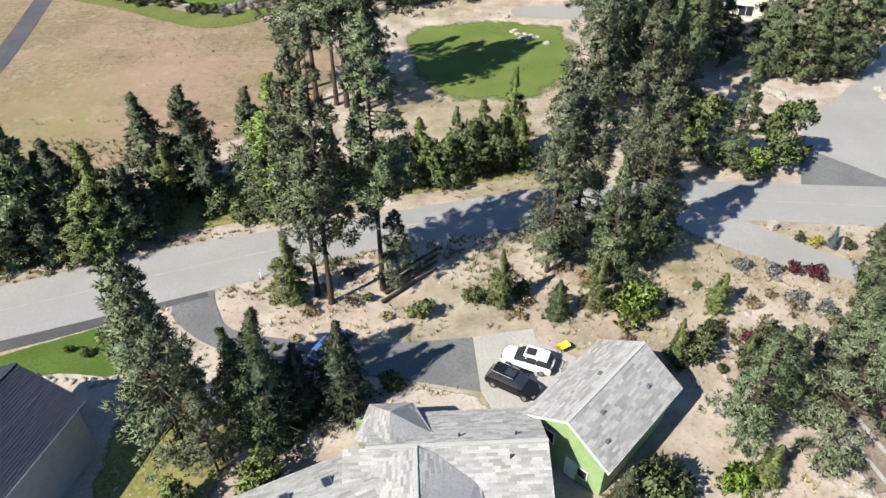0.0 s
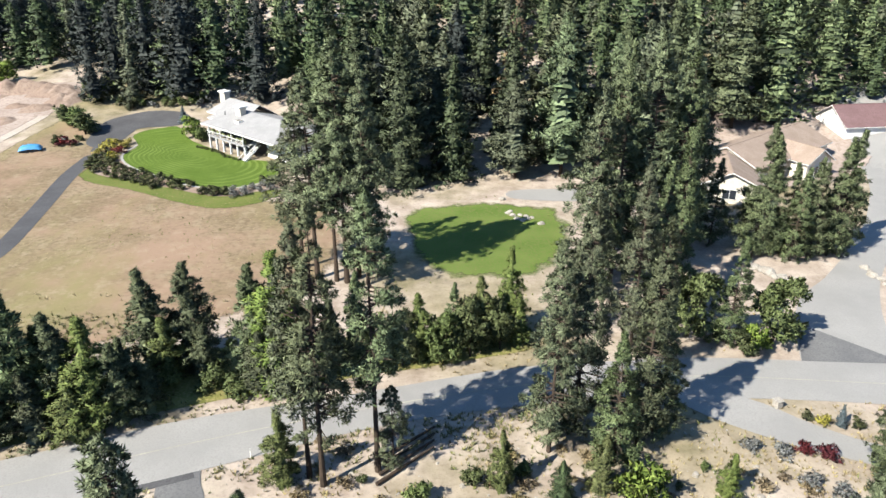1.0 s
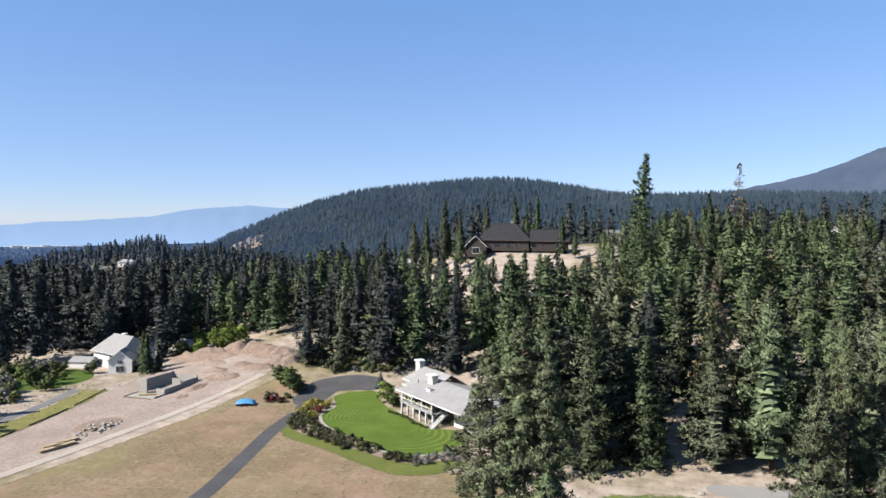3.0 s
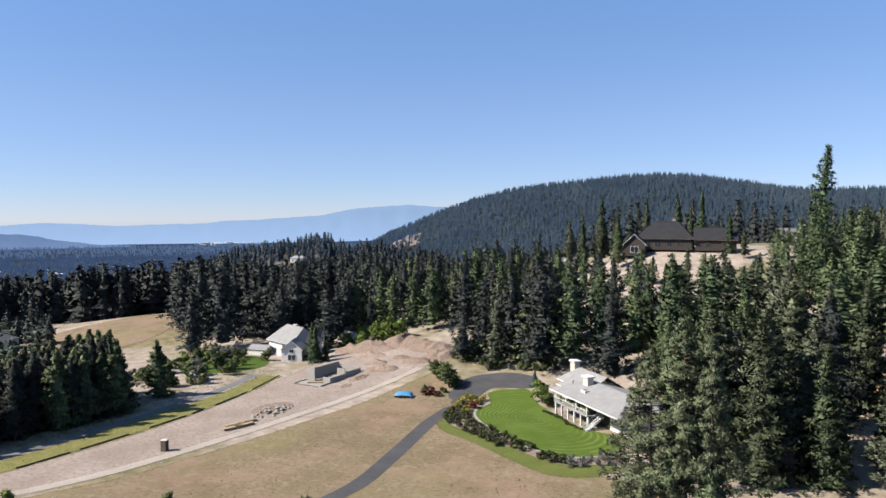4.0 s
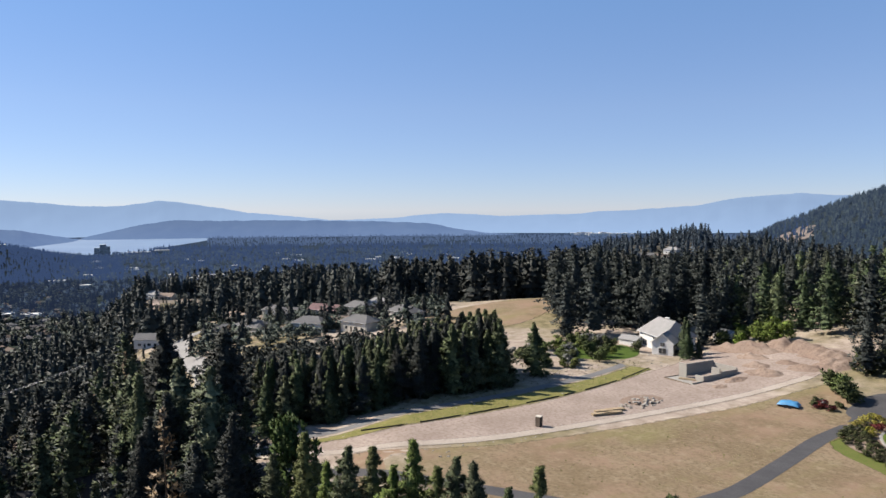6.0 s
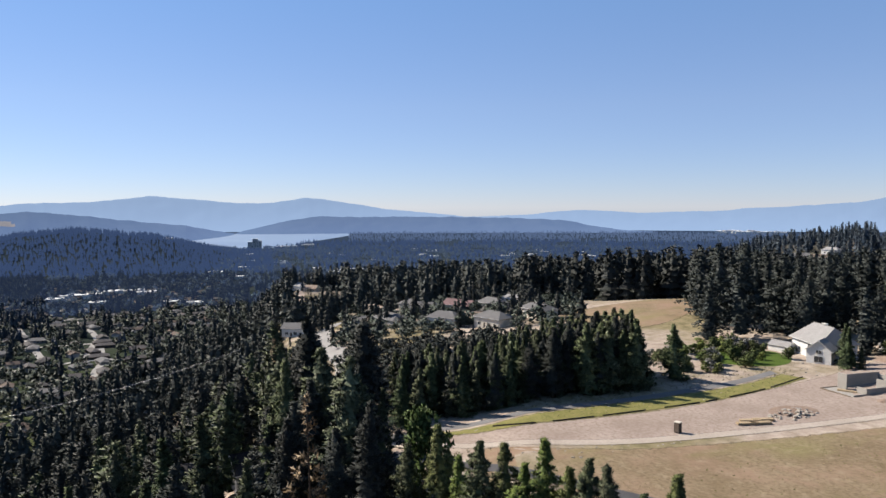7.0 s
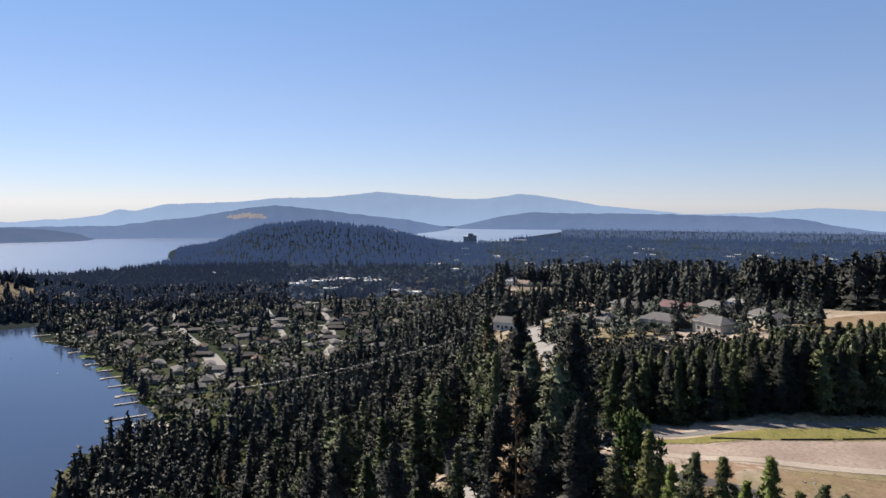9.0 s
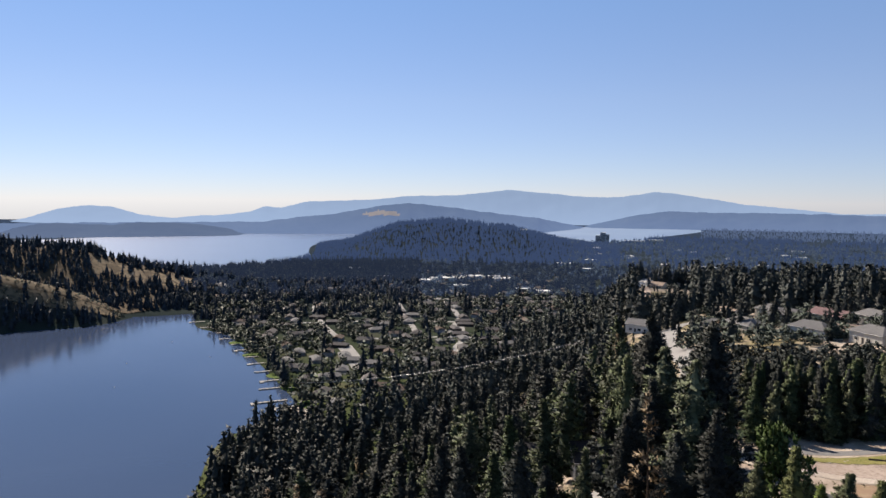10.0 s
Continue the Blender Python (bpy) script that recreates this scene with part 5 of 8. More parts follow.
# green garage beside the parking slab
gar = gable_house("garage", pose(12.6, 35.75, 0, 0, 0, 47), 9.6, 6.7, 4.5, 2.1, "green_siding", "pale_roof", "green-sided garage with a pale grey shingle gable roof", 0.55, 0.75,
                  wins=[("x-", 1.6, 2.6, 0.9, 1.1), ("x-", -1.7, 1.0, 0.8, 0.9)], doors=[("x-", -0.6, 1.0, 2.1, "white"), ("y+", 1.6, 3.0, 2.4, "white"), ("y+", -2.2, 3.0, 2.4, "white")], category="garage")
for x, y in ((-2.5, -1.2), (0.5, 1.0), (2.6, -2.2), (-3.8, -2.6)):
    zz = 6.6 - abs(y) * 2.1 / 3.35 + 0.1
    part("roof_vent", box(x - 0.14, y - 0.14, zz, x + 0.14, y + 0.14, zz + 0.28, 0.02), "metal", gar)

# the big grey-roofed house below the camera: main block, rotated wing and cross wing under one roof
def main_house():
    e = empty("house", pose(0.9, 30.3, 0, 0, 0, 3), "large house under pale grey shingle hip roofs", "house")
    for nm, x0, y0, x1, y1 in (("wall", -7.4, -4.2, 6.0, -3.9), ("wall", -7.4, 3.9, 6.0, 4.2), ("wall", 5.7, -3.9, 6.0, 3.9)):
        slab(nm, e, "green_siding", x0, y0, -0.3, x1, y1, 4.0)
    z0, z1 = 3.9, 6.1
    roof_plane(e, (6.6, 4.7, z0), (-6.4, 4.7, z0), (-6.4, 0, z1), (6.6, 0, z1), "pale_roof", 0.75)
    roof_plane(e, (-8, -4.7, z0), (6.6, -4.7, z0), (6.6, 0, z1), (-8, 0, z1), "pale_roof", 0.75)
    # small hip over the entrance
    roof_plane(e, (-3.0, 5.6, z0 + 0.1), (-6.4, 5.6, z0 + 0.1), (-4.7, 3.4, z1 - 0.35), (-4.7, 3.4, z1 - 0.35), "pale_roof", 0.75)
    roof_plane(e, (-6.4, 5.6, z0 + 0.1), (-7.4, 1.8, z0 + 0.6), (-4.7, 0.4, z1 - 0.15), (-4.7, 3.4, z1 - 0.35), "pale_roof", 0.75)
    roof_plane(e, (-1.6, 1.6, z0 + 1.45), (-3.0, 5.6, z0 + 0.1), (-4.7, 3.4, z1 - 0.35), (-4.7, 0.4, z1 - 0.15), "pale_roof", 0.75)
    # cross wing towards the camera
    roof_plane(e, (-7.4, -14, z0), (-7.4, -1.2, z0 + 1.0), (-2.9, -0.2, z1 + 0.25), (-2.9, -14, z1 + 0.25), "pale_roof", 0.75)
    roof_plane(e, (1.6, -1.2, z0 + 1.0), (1.6, -14, z0), (-2.9, -14, z1 + 0.25), (-2.9, -0.2, z1 + 0.25), "pale_roof", 0.75)
    for x in (-6.9, 1.0):
        slab("wall", e, "green_siding", x - 0.15, -13.5, -0.3, x + 0.15, -4.2, 3.9)
    ridge_tiles(e, -6.4, 6.6, 0.0, z1 - 0.02, "pale_roof", False)
    ridge_tiles(e, -14.0, -0.2, -2.9, z1 + 0.22, "pale_roof", True)
    for x, y in ((0.3, 1.0), (3.8, -1.0), (4.4, 0.9), (-0.5, -2.2)):
        bm = tube(bmesh.new(), (x, y, z1 - abs(y) * 0.47 - 0.1), (x, y, z1 - abs(y) * 0.47 + 0.4), 0.07, 0.07, 8)
        part("vent_pipe", bm, "black", e)
    return e


main_house()


def wing():
    e = empty("house_wing", pose(-8.4, 26.4, 0, 0, 0, 26), "west wing of the house with skylights in a grey roof", "house")
    z0, z1 = 3.7, 5.7
    roof_plane(e, (4.5, 3.9, z0), (-5.2, 3.9, z0), (-5.2, -0.8, z1), (4.5, -0.8, z1), "pale_roof", 0.75)
    roof_plane(e, (-5.2, -5.4, z0), (4.5, -5.4, z0), (4.5, -0.8, z1), (-5.2, -0.8, z1), "pale_roof", 0.75)
    slab("wall", e, "green_siding", -4.8, 3.2, -0.3, 4.0, 3.5, 3.7)
    slab("wall", e, "green_siding", -4.8, -5.0, -0.3, 4.0, -4.7, 3.7)
    slab("wall", e, "green_siding", -4.9, -4.7, -0.3, -4.6, 3.2, 3.9)
    for x in (-3.9, -2.0, 1.0):
        y = 1.3
        z = z1 - (y + 0.8) * 2.0 / 4.7
        f = part("skylight", box(x - 0.35, y - 0.5, z - 0.05, x + 0.35, y + 0.5, z + 0.16, 0.02), "metal", e)
        part("pane", box(x - 0.27, y - 0.42, z + 0.15, x + 0.27, y + 0.42, z + 0.175), "glass", f)
    return e


wing()

# charcoal-roofed neighbour
nb = gable_house("house", pose(-33.9, 28.6, 0, 0, 0, 75.5), 14.0, 9.0, 6.0, 2.4, "grey_siding", "navy_roof", "grey two-storey house with a blue-black shingle roof", 0.5, 0.9,
                 wins=[("x+", 0.0, 3.4, 1.6, 1.2)])
for x in (2.0, -1.5):
    part("roof_vent", box(x - 0.15, 2.0, 7.3, x + 0.15, 2.3, 7.75, 0.02), "metal", nb)


def terrace_house():
    e = empty("house", pose(37.5, 35.0, 0, 0, 0, 12), "grey-roofed house above stepped wooden terraces", "house")
    slab("wall", e, "grey_siding", -1.2, -5, -0.3, 7, 5.0, 4.0)
    slab("roof", e, "drive_grey", -2.0, -5.6, 4.0, 7.6, 5.6, 4.25, 0.03)
    slab("roof_vent", e, "black", -0.9, 1.2, 4.25, -0.4, 1.7, 4.7, 0.03)
    slab("sill_board", e, "red_roof", -2.1, -1.5, 2.2, -1.2, 3.0, 2.9)
    for k, (z, x) in enumerate(((2.0, -3.6), (1.3, -4.8), (0.6, -5.8))):
        dk = slab("deck", e, "wood", x, -4.0, z - 0.15, -1.2, 2.4 - 0.5 * k, z)
        for b in range(6):
            slab("board", dk, "wood", x + 0.02, -4.0 + b * 1.0, z + 0.005, -1.25, -3.05 + b * 1.0, z + 0.03) if -3.05 + b < 2.4 - 0.5 * k else None
        for y in (-3.8, 0.0):
            slab("post", e, "wood", x + 0.05, y, -0.3, x + 0.17, y + 0.12, z - 0.15)
        slab("riser", e, "grey_siding", x, -4.0, z - 0.62, x + 0.06, 2.3 - 0.5 * k, z - 0.15)
    return e


terrace_house()


# white house with a raised deck, on the striped lawn
def deck_house():
    ang = -41.5
    e = empty("house", pose(-55.1, 163.9, 0, 0, 0, ang), "white house with pale hip roof, two chimneys and a raised deck", "house")
    X1, Y1, F = 26.0, 15.0, 3.5          # length, depth, deck height
    zr = 8.7
    # lower storey set back under the deck and coloured dark for its shade, upper storey above, end wing stepped back
    slab("wall", e, "brown_siding", 0.3, 4.4, -0.4, 17.0, Y1 - 0.3, F - 0.1, 0, "recessed lower storey coloured dark for deck shade")
    slab("wall", e, "white", 17.0, 4.0, -0.4, X1, Y1, F - 0.1)
    slab("wall", e, "white", 0.0, 4.0, F - 0.1, X1, Y1, 6.2)
    slab("wall", e, "white", -10.0, 7.6, -0.4, -0.02, Y1 + 1.0, 6.0)
    slab("wall", e, "white", -4.6, 5.6, -0.4, -0.02, 7.58, 6.0)
    ov = 0.9
    a = (-2.0, -0.9, 6.2), (X1 + ov, -0.9, 6.2), (X1 + ov, Y1 + ov, 6.2), (-2.0, Y1 + ov, 6.2)
    r0, r1 = (3.5, 7.4, zr), (X1 - 6.5, 7.4, zr)
    roof_plane(e, a[0], a[1], r1, r0, "pale_roof", 0)
    roof_plane(e, a[2], a[3], r0, r1, "pale_roof", 0)
    roof_plane(e, a[1], a[2], r1, r1, "pale_roof", 0)
    roof_plane(e, a[3], a[0], r0, r0, "pale_roof", 0)
    # stepped roofs of the end wing
    for x0, y0, y1, xr, zt in ((-11.4, 6.6, Y1 + 1.6, -8.2, 9.2), (-6.0, 3.4, 12.0, -2.6, 8.1)):
        ym = (y0 + y1) / 2
        roof_plane(e, (x0, y0, 6.1), (4.6, y0, 6.1), (4.6, ym, zt), (xr, ym, zt), "pale_roof", 0)
        roof_plane(e, (4.6, y1, 6.1), (x0, y1, 6.1), (xr, ym, zt), (4.6, ym, zt), "pale_roof", 0)
        roof_plane(e, (x0, y1, 6.1), (x0, y0, 6.1), (xr, ym, zt), (xr, ym, zt), "pale_roof", 0)
        slab("fascia", e, "white", x0, y0 - 0.05, 5.8, -2.0, y0 + 0.05, 6.1)
        slab("fascia", e, "white", x0 - 0.05, y0, 5.8, x0 + 0.05, y1, 6.1)
    slab("fascia", e, "white", -2.0, -0.95, 5.9, X1 + ov, -0.85, 6.2)
    slab("fascia", e, "white", -2.05, -0.9, 5.9, -1.95, 3.4, 6.2)
    for x, y, t in ((-10.4, 11.6, 10.3), (5.4, 5.6, 9.9)):
        c = slab("chimney", e, "cream", x - 1.1, y - 0.8, 5.5, x + 1.1, y + 0.8, t, 0.05)
        slab("cap", c, "white", x - 1.4, y - 1.1, t, x + 1.4, y + 1.1, t + 0.35, 0.04)
    sky_light = slab("skylight", e, "white", 7.6, 2.2, 7.0, 9.4, 3.6, 7.75, 0.03)
    slab("pane", sky_light, "glass", 7.75, 2.35, 7.75, 9.25, 3.45, 7.79)
    part("vent_pipe", tube(bmesh.new(), (1.2, 4.0, 7.6), (1.2, 4.0, 8.5), 0.1, 0.1, 8), "black", e)
    # deck
    dk = slab("deck", e, "grey_siding", -0.4, -0.4, F - 0.35, 14.4, 4.0, F, 0.02)
    for k in range(6):
        x = -0.2 + k * 2.85
        slab("deck_post", e, "white", x, -0.25, -0.3, x + 0.4, 0.15, F - 0.35, 0.02)
    for k in range(4):
        x = -0.1 + k * 4.6
        slab("roof_post", e, "white", x + 0.05, -0.2, F, x + 0.3, 0.05, 6.1)
    rail = slab("railing", e, "white", -0.4, -0.42, F + 0.95, 14.4, -0.32, F + 1.07)
    for k in range(28):
        x = -0.35 + k * 0.53
        slab("baluster", rail, "white", x, -0.41, F, x + 0.06, -0.35, F + 0.95)
    rs = slab("railing", e, "white", -0.46, -0.4, F + 0.95, -0.36, 4.0, F + 1.07)
    for k in range(8):
        slab("baluster", rs, "white", -0.45, -0.3 + k * 0.55, F, -0.39, -0.24 + k * 0.55, F + 0.95)
    # deck chairs and a table
    for x in (2.0, 3.4, 6.2, 9.8, 11.0):
        slab("chair", e, "brown_siding", x, 1.4, F + 0.02, x + 0.6, 2.0, F + 0.45, 0.03)
        slab("chair_back", e, "brown_siding", x, 1.95, F + 0.45, x + 0.6, 2.05, F + 0.95, 0.02)
    slab("table", e, "wood", 4.4, 1.2, F + 0.02, 5.6, 2.2, F + 0.72, 0.03)
    # plants along the rail
    for k, x in enumerate((0.8, 2.9, 5.1, 7.4, 8.6, 10.9, 12.6, 13.6)):
        bm = bmesh.new()
        bmesh.ops.create_icosphere(bm, subdivisions=2, radius=0.5)
        for v in bm.verts:
            v.co *= 1 + 0.4 * noise.noise(v.co * 3 + Vector((k, 0, 0)))
        bmesh.ops.translate(bm, verts=bm.verts, vec=(x, 0.5, F + 0.75))
        pot = part("planter", box(x - 0.28, 0.2, F + 0.02, x + 0.28, 0.75, F + 0.45, 0.04), "tan_roof", e)
        part("potted_plant", bm, "leaf", pot)
    # stair from the end of the deck down towards the lawn
    for k in range(17):
        slab("step", e, "white", 14.5, 2.6 - k * 0.28, F - 0.2 * (k + 1) - 0.06, 16.1, 2.92 - k * 0.28, F - 0.2 * (k + 1), 0)
    for x in (14.45, 16.15):
        part("handrail", tube(bmesh.new(), (x, 2.9, F + 0.95), (x, -2.1, 0.95), 0.06, 0.06, 6), "white", e)
        part("stringer", tube(bmesh.new(), (x, 2.9, F - 0.2), (x, -2.1, -0.1), 0.16, 0.16, 4), "white", e)
        for k in range(9):
            t = (k + 0.5) / 9
            part("baluster", tube(bmesh.new(), (x, 2.9 - 5.0 * t, F * (1 - t) - 0.1), (x, 2.9 - 5.0 * t, F * (1 - t) + 0.95), 0.035, 0.035, 4), "white", e)
    # openings behind the deck
    for x, w, z, h in ((1.6, 1.8, F + 0.1, 2.2), (4.6, 2.6, F + 0.1, 2.2), (8.2, 2.2, F + 0.1, 2.2), (12.0, 2.8, F + 0.1, 2.2), (16.6, 1.6, F + 0.9, 1.3)):
        f = slab("window", e, "white", x - w / 2 - 0.1, 3.93, z - 0.08, x + w / 2 + 0.1, 4.0, z + h + 0.1)
        slab("pane", f, "glass", x - w / 2, 3.90, z, x + w / 2, 3.95, z + h)
    for y in (5.0, 9.0):
        f = slab("window", e, "white", -0.07, y - 0.8, F + 0.9, 0.0, y + 0.8, F + 2.3)
        slab("pane", f, "glass", -0.10, y - 0.7, F + 1.0, -0.05, y + 0.7, F + 2.2)
    slab("patio", e, "concrete", 9.0, -2.6, -0.2, 17.5, 4.3, 0.12)
    return e


deck_house()


def on_ground(az, r, turn, dz=0.0):
    x, y = polar(az, r)
    return pose(x, y, ground_z(x, y) + dz, 0, 0, turn)


# dark house on the hill, its garage, and the white houses along the ridge
dh = gable_house("house", on_ground(10.2, 302, 5), 21, 14, 4.6, 6.2, "brown_siding", "dark_roof", "large dark brown house with a steep charcoal roof on the hill", 0.9, 0,
                 wins=[("y-", -6.5, 0.8, 2.2, 2.2), ("y-", -2.5, 0.8, 2.6, 2.2), ("y-", 5.5, 1.0, 1.6, 1.6), ("y-", 6.0, 3.4, 1.2, 1.0), ("y-", 2.0, 0.8, 1.8, 2.2)], trim="wood", hip=6, chimney=(3, 2, 12.0))
gable_house("house_gable", on_ground(12.4, 297, -85), 12, 8.4, 4.2, 4.0, "brown_siding", "dark_roof", "pale gabled front of the dark hill house", 0.8, 0, wins=[("x+", 0, 0.8, 3.0, 2.4)], trim="white")
gable_house("garage", on_ground(6.6, 300, 8), 15, 10, 4.2, 4.2, "brown_siding", "dark_roof", "dark brown garage with a charcoal gable roof", 0.7, 0, trim="wood", wins=[("y-", 3, 1.4, 1.2, 1.0), ("y-", -3, 1.4, 1.2, 1.0)], category="garage")
gable_house("house", on_ground(-21.9, 330, 38), 14, 9, 5.2, 3.8, "white", "drive_grey", "white gabled house with a grey roof on the ridge", 0.5, 0, wins=[("x-", 0, 3.4, 1.4, 1.4), ("x-", -2.6, 0.8, 1.4, 1.6), ("x-", 2.2, 0.8, 2.2, 1.8), ("y+", 0, 1.2, 1.4, 1.4)])
gable_house("house", on_ground(-24.6, 345, 20), 18, 10, 5.4, 4.0, "white", "drive_grey", "pale house with a grey gable roof among trees", 0.5, 0, wins=[("y-", -4, 1.2, 1.6, 1.5), ("y-", 3, 1.2, 1.6, 1.5)])
gable_house("house", on_ground(-14.2, 340, 60), 12, 9, 5.4, 3.4, "white", "drive_grey", "white house partly hidden by pines", 0.5, 0, wins=[("x-", 0, 2.6, 1.4, 1.4)])
gable_house("shed", on_ground(-18.7, 325, 10), 8, 6, 3.0, 2.0, "white", "drive_grey", "small white outbuilding with a grey roof", 0.4, 0, category="shed")
gable_house("house", on_ground(1.2, 345, 0), 14, 9, 4.0, 3.0, "cream", "drive_grey", "low pale house behind the trees", 0.4, 0)
gable_house("house", on_ground(17.9, 330, 0), 12, 8, 3.4, 2.2, "white", "pale_roof", "low pale house at the end of the ridge", 0.4, 0)

# tan-roofed house and red-roofed barn across the side road
gable_house("house", pose(72, 152, 0, 0, 0, 40), 32, 14, 4.2, 3.0, "cream", "tan_roof", "long cream house under a tan shingle roof", 0.7, 0, wins=[("y-", -8, 1.2, 1.8, 1.5), ("y-", 4, 1.2, 1.8, 1.5), ("x-", 0, 1.0, 2.2, 2.4)], trim="white")
gable_house("house_wing", pose(57.5, 135.5, 0, 0, 0, 75), 17, 11, 3.8, 2.6, "cream", "tan_roof", "low wing of the tan-roofed house", 0.7, 0, wins=[("x-", 0, 1.0, 2.4, 1.8)], trim="white")
gable_house("house_gable", pose(77.5, 147, 0, 0, 0, 118), 10, 7.6, 4.0, 2.4, "cream", "tan_roof", "gabled cream front of the tan-roofed house", 0.6, 0, wins=[("x-", 0.3, 1.0, 1.8, 1.8)])
gable_house("barn", pose(106.5, 171.5, 0.5, 0, 0, 8), 22, 12, 5.4, 3.6, "white", "red_roof", "white barn with a dull red metal roof", 0.7, 0, wins=[("y-", -3, 1.2, 1.6, 1.4), ("y-", 4, 1.2, 1.6, 1.4)], doors=[("x-", 1.5, 3.0, 3.0, "brown_siding")], category="barn", trim="white")
gable_house("shed", pose(60, 163, 0, 0, 0, 35), 7, 5, 2.6, 1.6, "cream", "tan_roof", "small cream shed beside the tan house", 0.4, 0, wins=[("x-", 0, 0.8, 1.6, 1.4)], category="shed")

# white house beyond the site
gable_house("house", pose(-163, 196, 0, 0, 0, -20), 16, 12, 5.6, 4.4, "white", "pale_roof", "white house with a tall pale grey hip roof", 0.8, 0, hip=2.2, wins=[("y-", -4, 0.6, 2.6, 2.0), ("y-", 2.5, 3.2, 1.6, 1.3), ("x-", 0, 3.2, 1.6, 1.3), ("y-", 4.6, 0.6, 1.8, 2.0), ("x+", -3.2, 0.8, 1.6, 1.6), ("x+", 2.6, 3.3, 1.6, 1.3), ("x+", 2.4, 0.5, 2.6, 2.1), ("x+", -3.2, 3.3, 1.6, 1.3)], chimney=(-2, 1.5, 10.0))
gable_house("house_wing", pose(-157.0, 188.6, 0, 0, 0, -65), 9, 7, 4.4, 2.8, "white", "pale_roof", "front wing of the white house with a grey gable roof", 0.5, 0, wins=[("x+", 0, 0.6, 2.4, 1.8), ("x+", 0, 3.2, 1.4, 1.0), ("y-", 0, 0.8, 1.8, 1.5)])
gable_house("shed", pose(-174, 190.5, 0, 0, 0, 10), 7, 5, 2.2, 1.1, "white", "pale_roof", "low white garden shed", 0.3, 0, category="shed")
gable_house("house", pose(-152, 214, 0, 0, 0, -20), 7, 6, 4.0, 2.2, "white", "pale_roof", "pale outbuilding behind the white house", 0.4, 0)


def village(name, m, L, W, hw, rise, wall, roof, label, hip=0.0, group="houses of the subdivision"):
    return gable_house(name, m, L, W, hw, rise, wall, roof, label, 0.6, 0, wins=[("y-", -L * 0.28, 0.9, 1.5, 1.3), ("y-", L * 0.1, 0.9, 1.8, 1.4), ("y-", L * 0.34, 0.9, 1.2, 1.3), ("x-", 0, 0.9, 1.5, 1.3)],
                       doors=[("y-", -L * 0.08, 1.0, 2.1, "brown_siding")], group=group, hip=hip)


# subdivision on the spur
VILLAGE = [   # bearing, distance, turn, length, depth, wall, roof, words, hip
    (68.2, 318, 40, 15, 10, "white", "drive_grey", "white two-storey house with a grey hip roof", 4),
    (66.9, 372, 30, 18, 10, "cream", "red_roof", "cream house with a dull red roof", 0),
    (64.2, 306, 20, 15, 10, "cream", "drive_grey", "cream house with a grey hip roof", 4),
    (66.0, 322, 60, 10, 7, "cream", "tan_roof", "low cream house with a flat-pitched roof", 0),
    (64.3, 372, 15, 15, 9, "grey_siding", "drive_grey", "grey house with a grey roof", 3),
    (62.6, 380, 35, 14, 9, "grey_siding", "pale_roof", "grey house with a pale grey roof", 3),
    (60.6, 325, 10, 16, 9, "cream", "drive_grey", "low cream house beside the meadow", 4),
    (69.8, 372, 50, 15, 9, "white", "drive_grey", "white house with a dark grey roof", 3),
]
VILLAGE += [
    (72.6, 350, 20, 17, 11, "cream", "drive_grey", "long low house with a grey hip roof", 4),
    (74.8, 362, 70, 12, 9, "grey_siding", "drive_grey", "grey house behind tall pines", 0),
    (73.8, 410, 10, 16, 9, "cream", "tan_roof", "brown-roofed house among trees", 0),
    (70.9, 410, 25, 14, 9, "cream", "drive_grey", "cream house with a grey roof", 3),
    (80.3, 402, 60, 13, 10, "white", "drive_grey", "tall white house on the slope with a grey gable roof", 0),
    (40.7, 712, 20, 14, 9, "white", "drive_grey", "white house among trees on the wooded rise", 0),
    (40.1, 728, 50, 13, 9, "cream", "tan_roof", "cream house among trees on the wooded rise", 0),
    (39.4, 752, 10, 15, 9, "white", "pale_roof", "pale house high on the wooded rise", 3),
    (41.3, 738, 35, 13, 9, "cream", "drive_grey", "cream house with a grey roof on the wooded rise", 0),
    (36.0, 700, 15, 13, 9, "white", "pale_roof", "white house half hidden on the wooded rise", 0),
    (79.9, 655, 20, 14, 9, "white", "pale_roof", "white house on the far spur", 0),
    (79.0, 640, 50, 12, 9, "cream", "tan_roof", "cream house on the far spur", 0),
    (78.0, 660, 10, 14, 9, "cream", "pale_roof", "pale house on the far spur", 3),
    (77.2, 690, 30, 13, 9, "white", "drive_grey", "white house on the far spur with a grey roof", 0),
]
for az, r, turn, L, W, wall, roof, words, hip in VILLAGE:
    village("house", on_ground(az, r, turn), L, W, 4.4 if L > 12 else 3.2, 2.4, wall, roof, words, hip)
# dark-roofed houses in the pines below
gable_house("house", on_ground(87.8, 196, 60, 0.5), 15, 10, 5.6, 4.2, "grey_siding", "dark_roof", "grey house with steep charcoal roof in the pines", 0.6, 0, wins=[("y-", -3, 2, 1.4, 1.3), ("x-", 0, 3, 1.6, 1.4)])
gable_house("house", on_ground(83.6, 178, 100, 0.5), 12, 9, 4.6, 3.4, "grey_siding", "dark_roof", "charcoal-roofed house wing beside a drive", 0.5, 0, wins=[("x+", 0, 2.2, 1.4, 1.3)])
gable_house("house", on_ground(97.0, 250, 30, 0.5), 12, 8, 4.0, 2.6, "grey_siding", "drive_grey", "grey-roofed house deep in the pines", 0.5, 0)
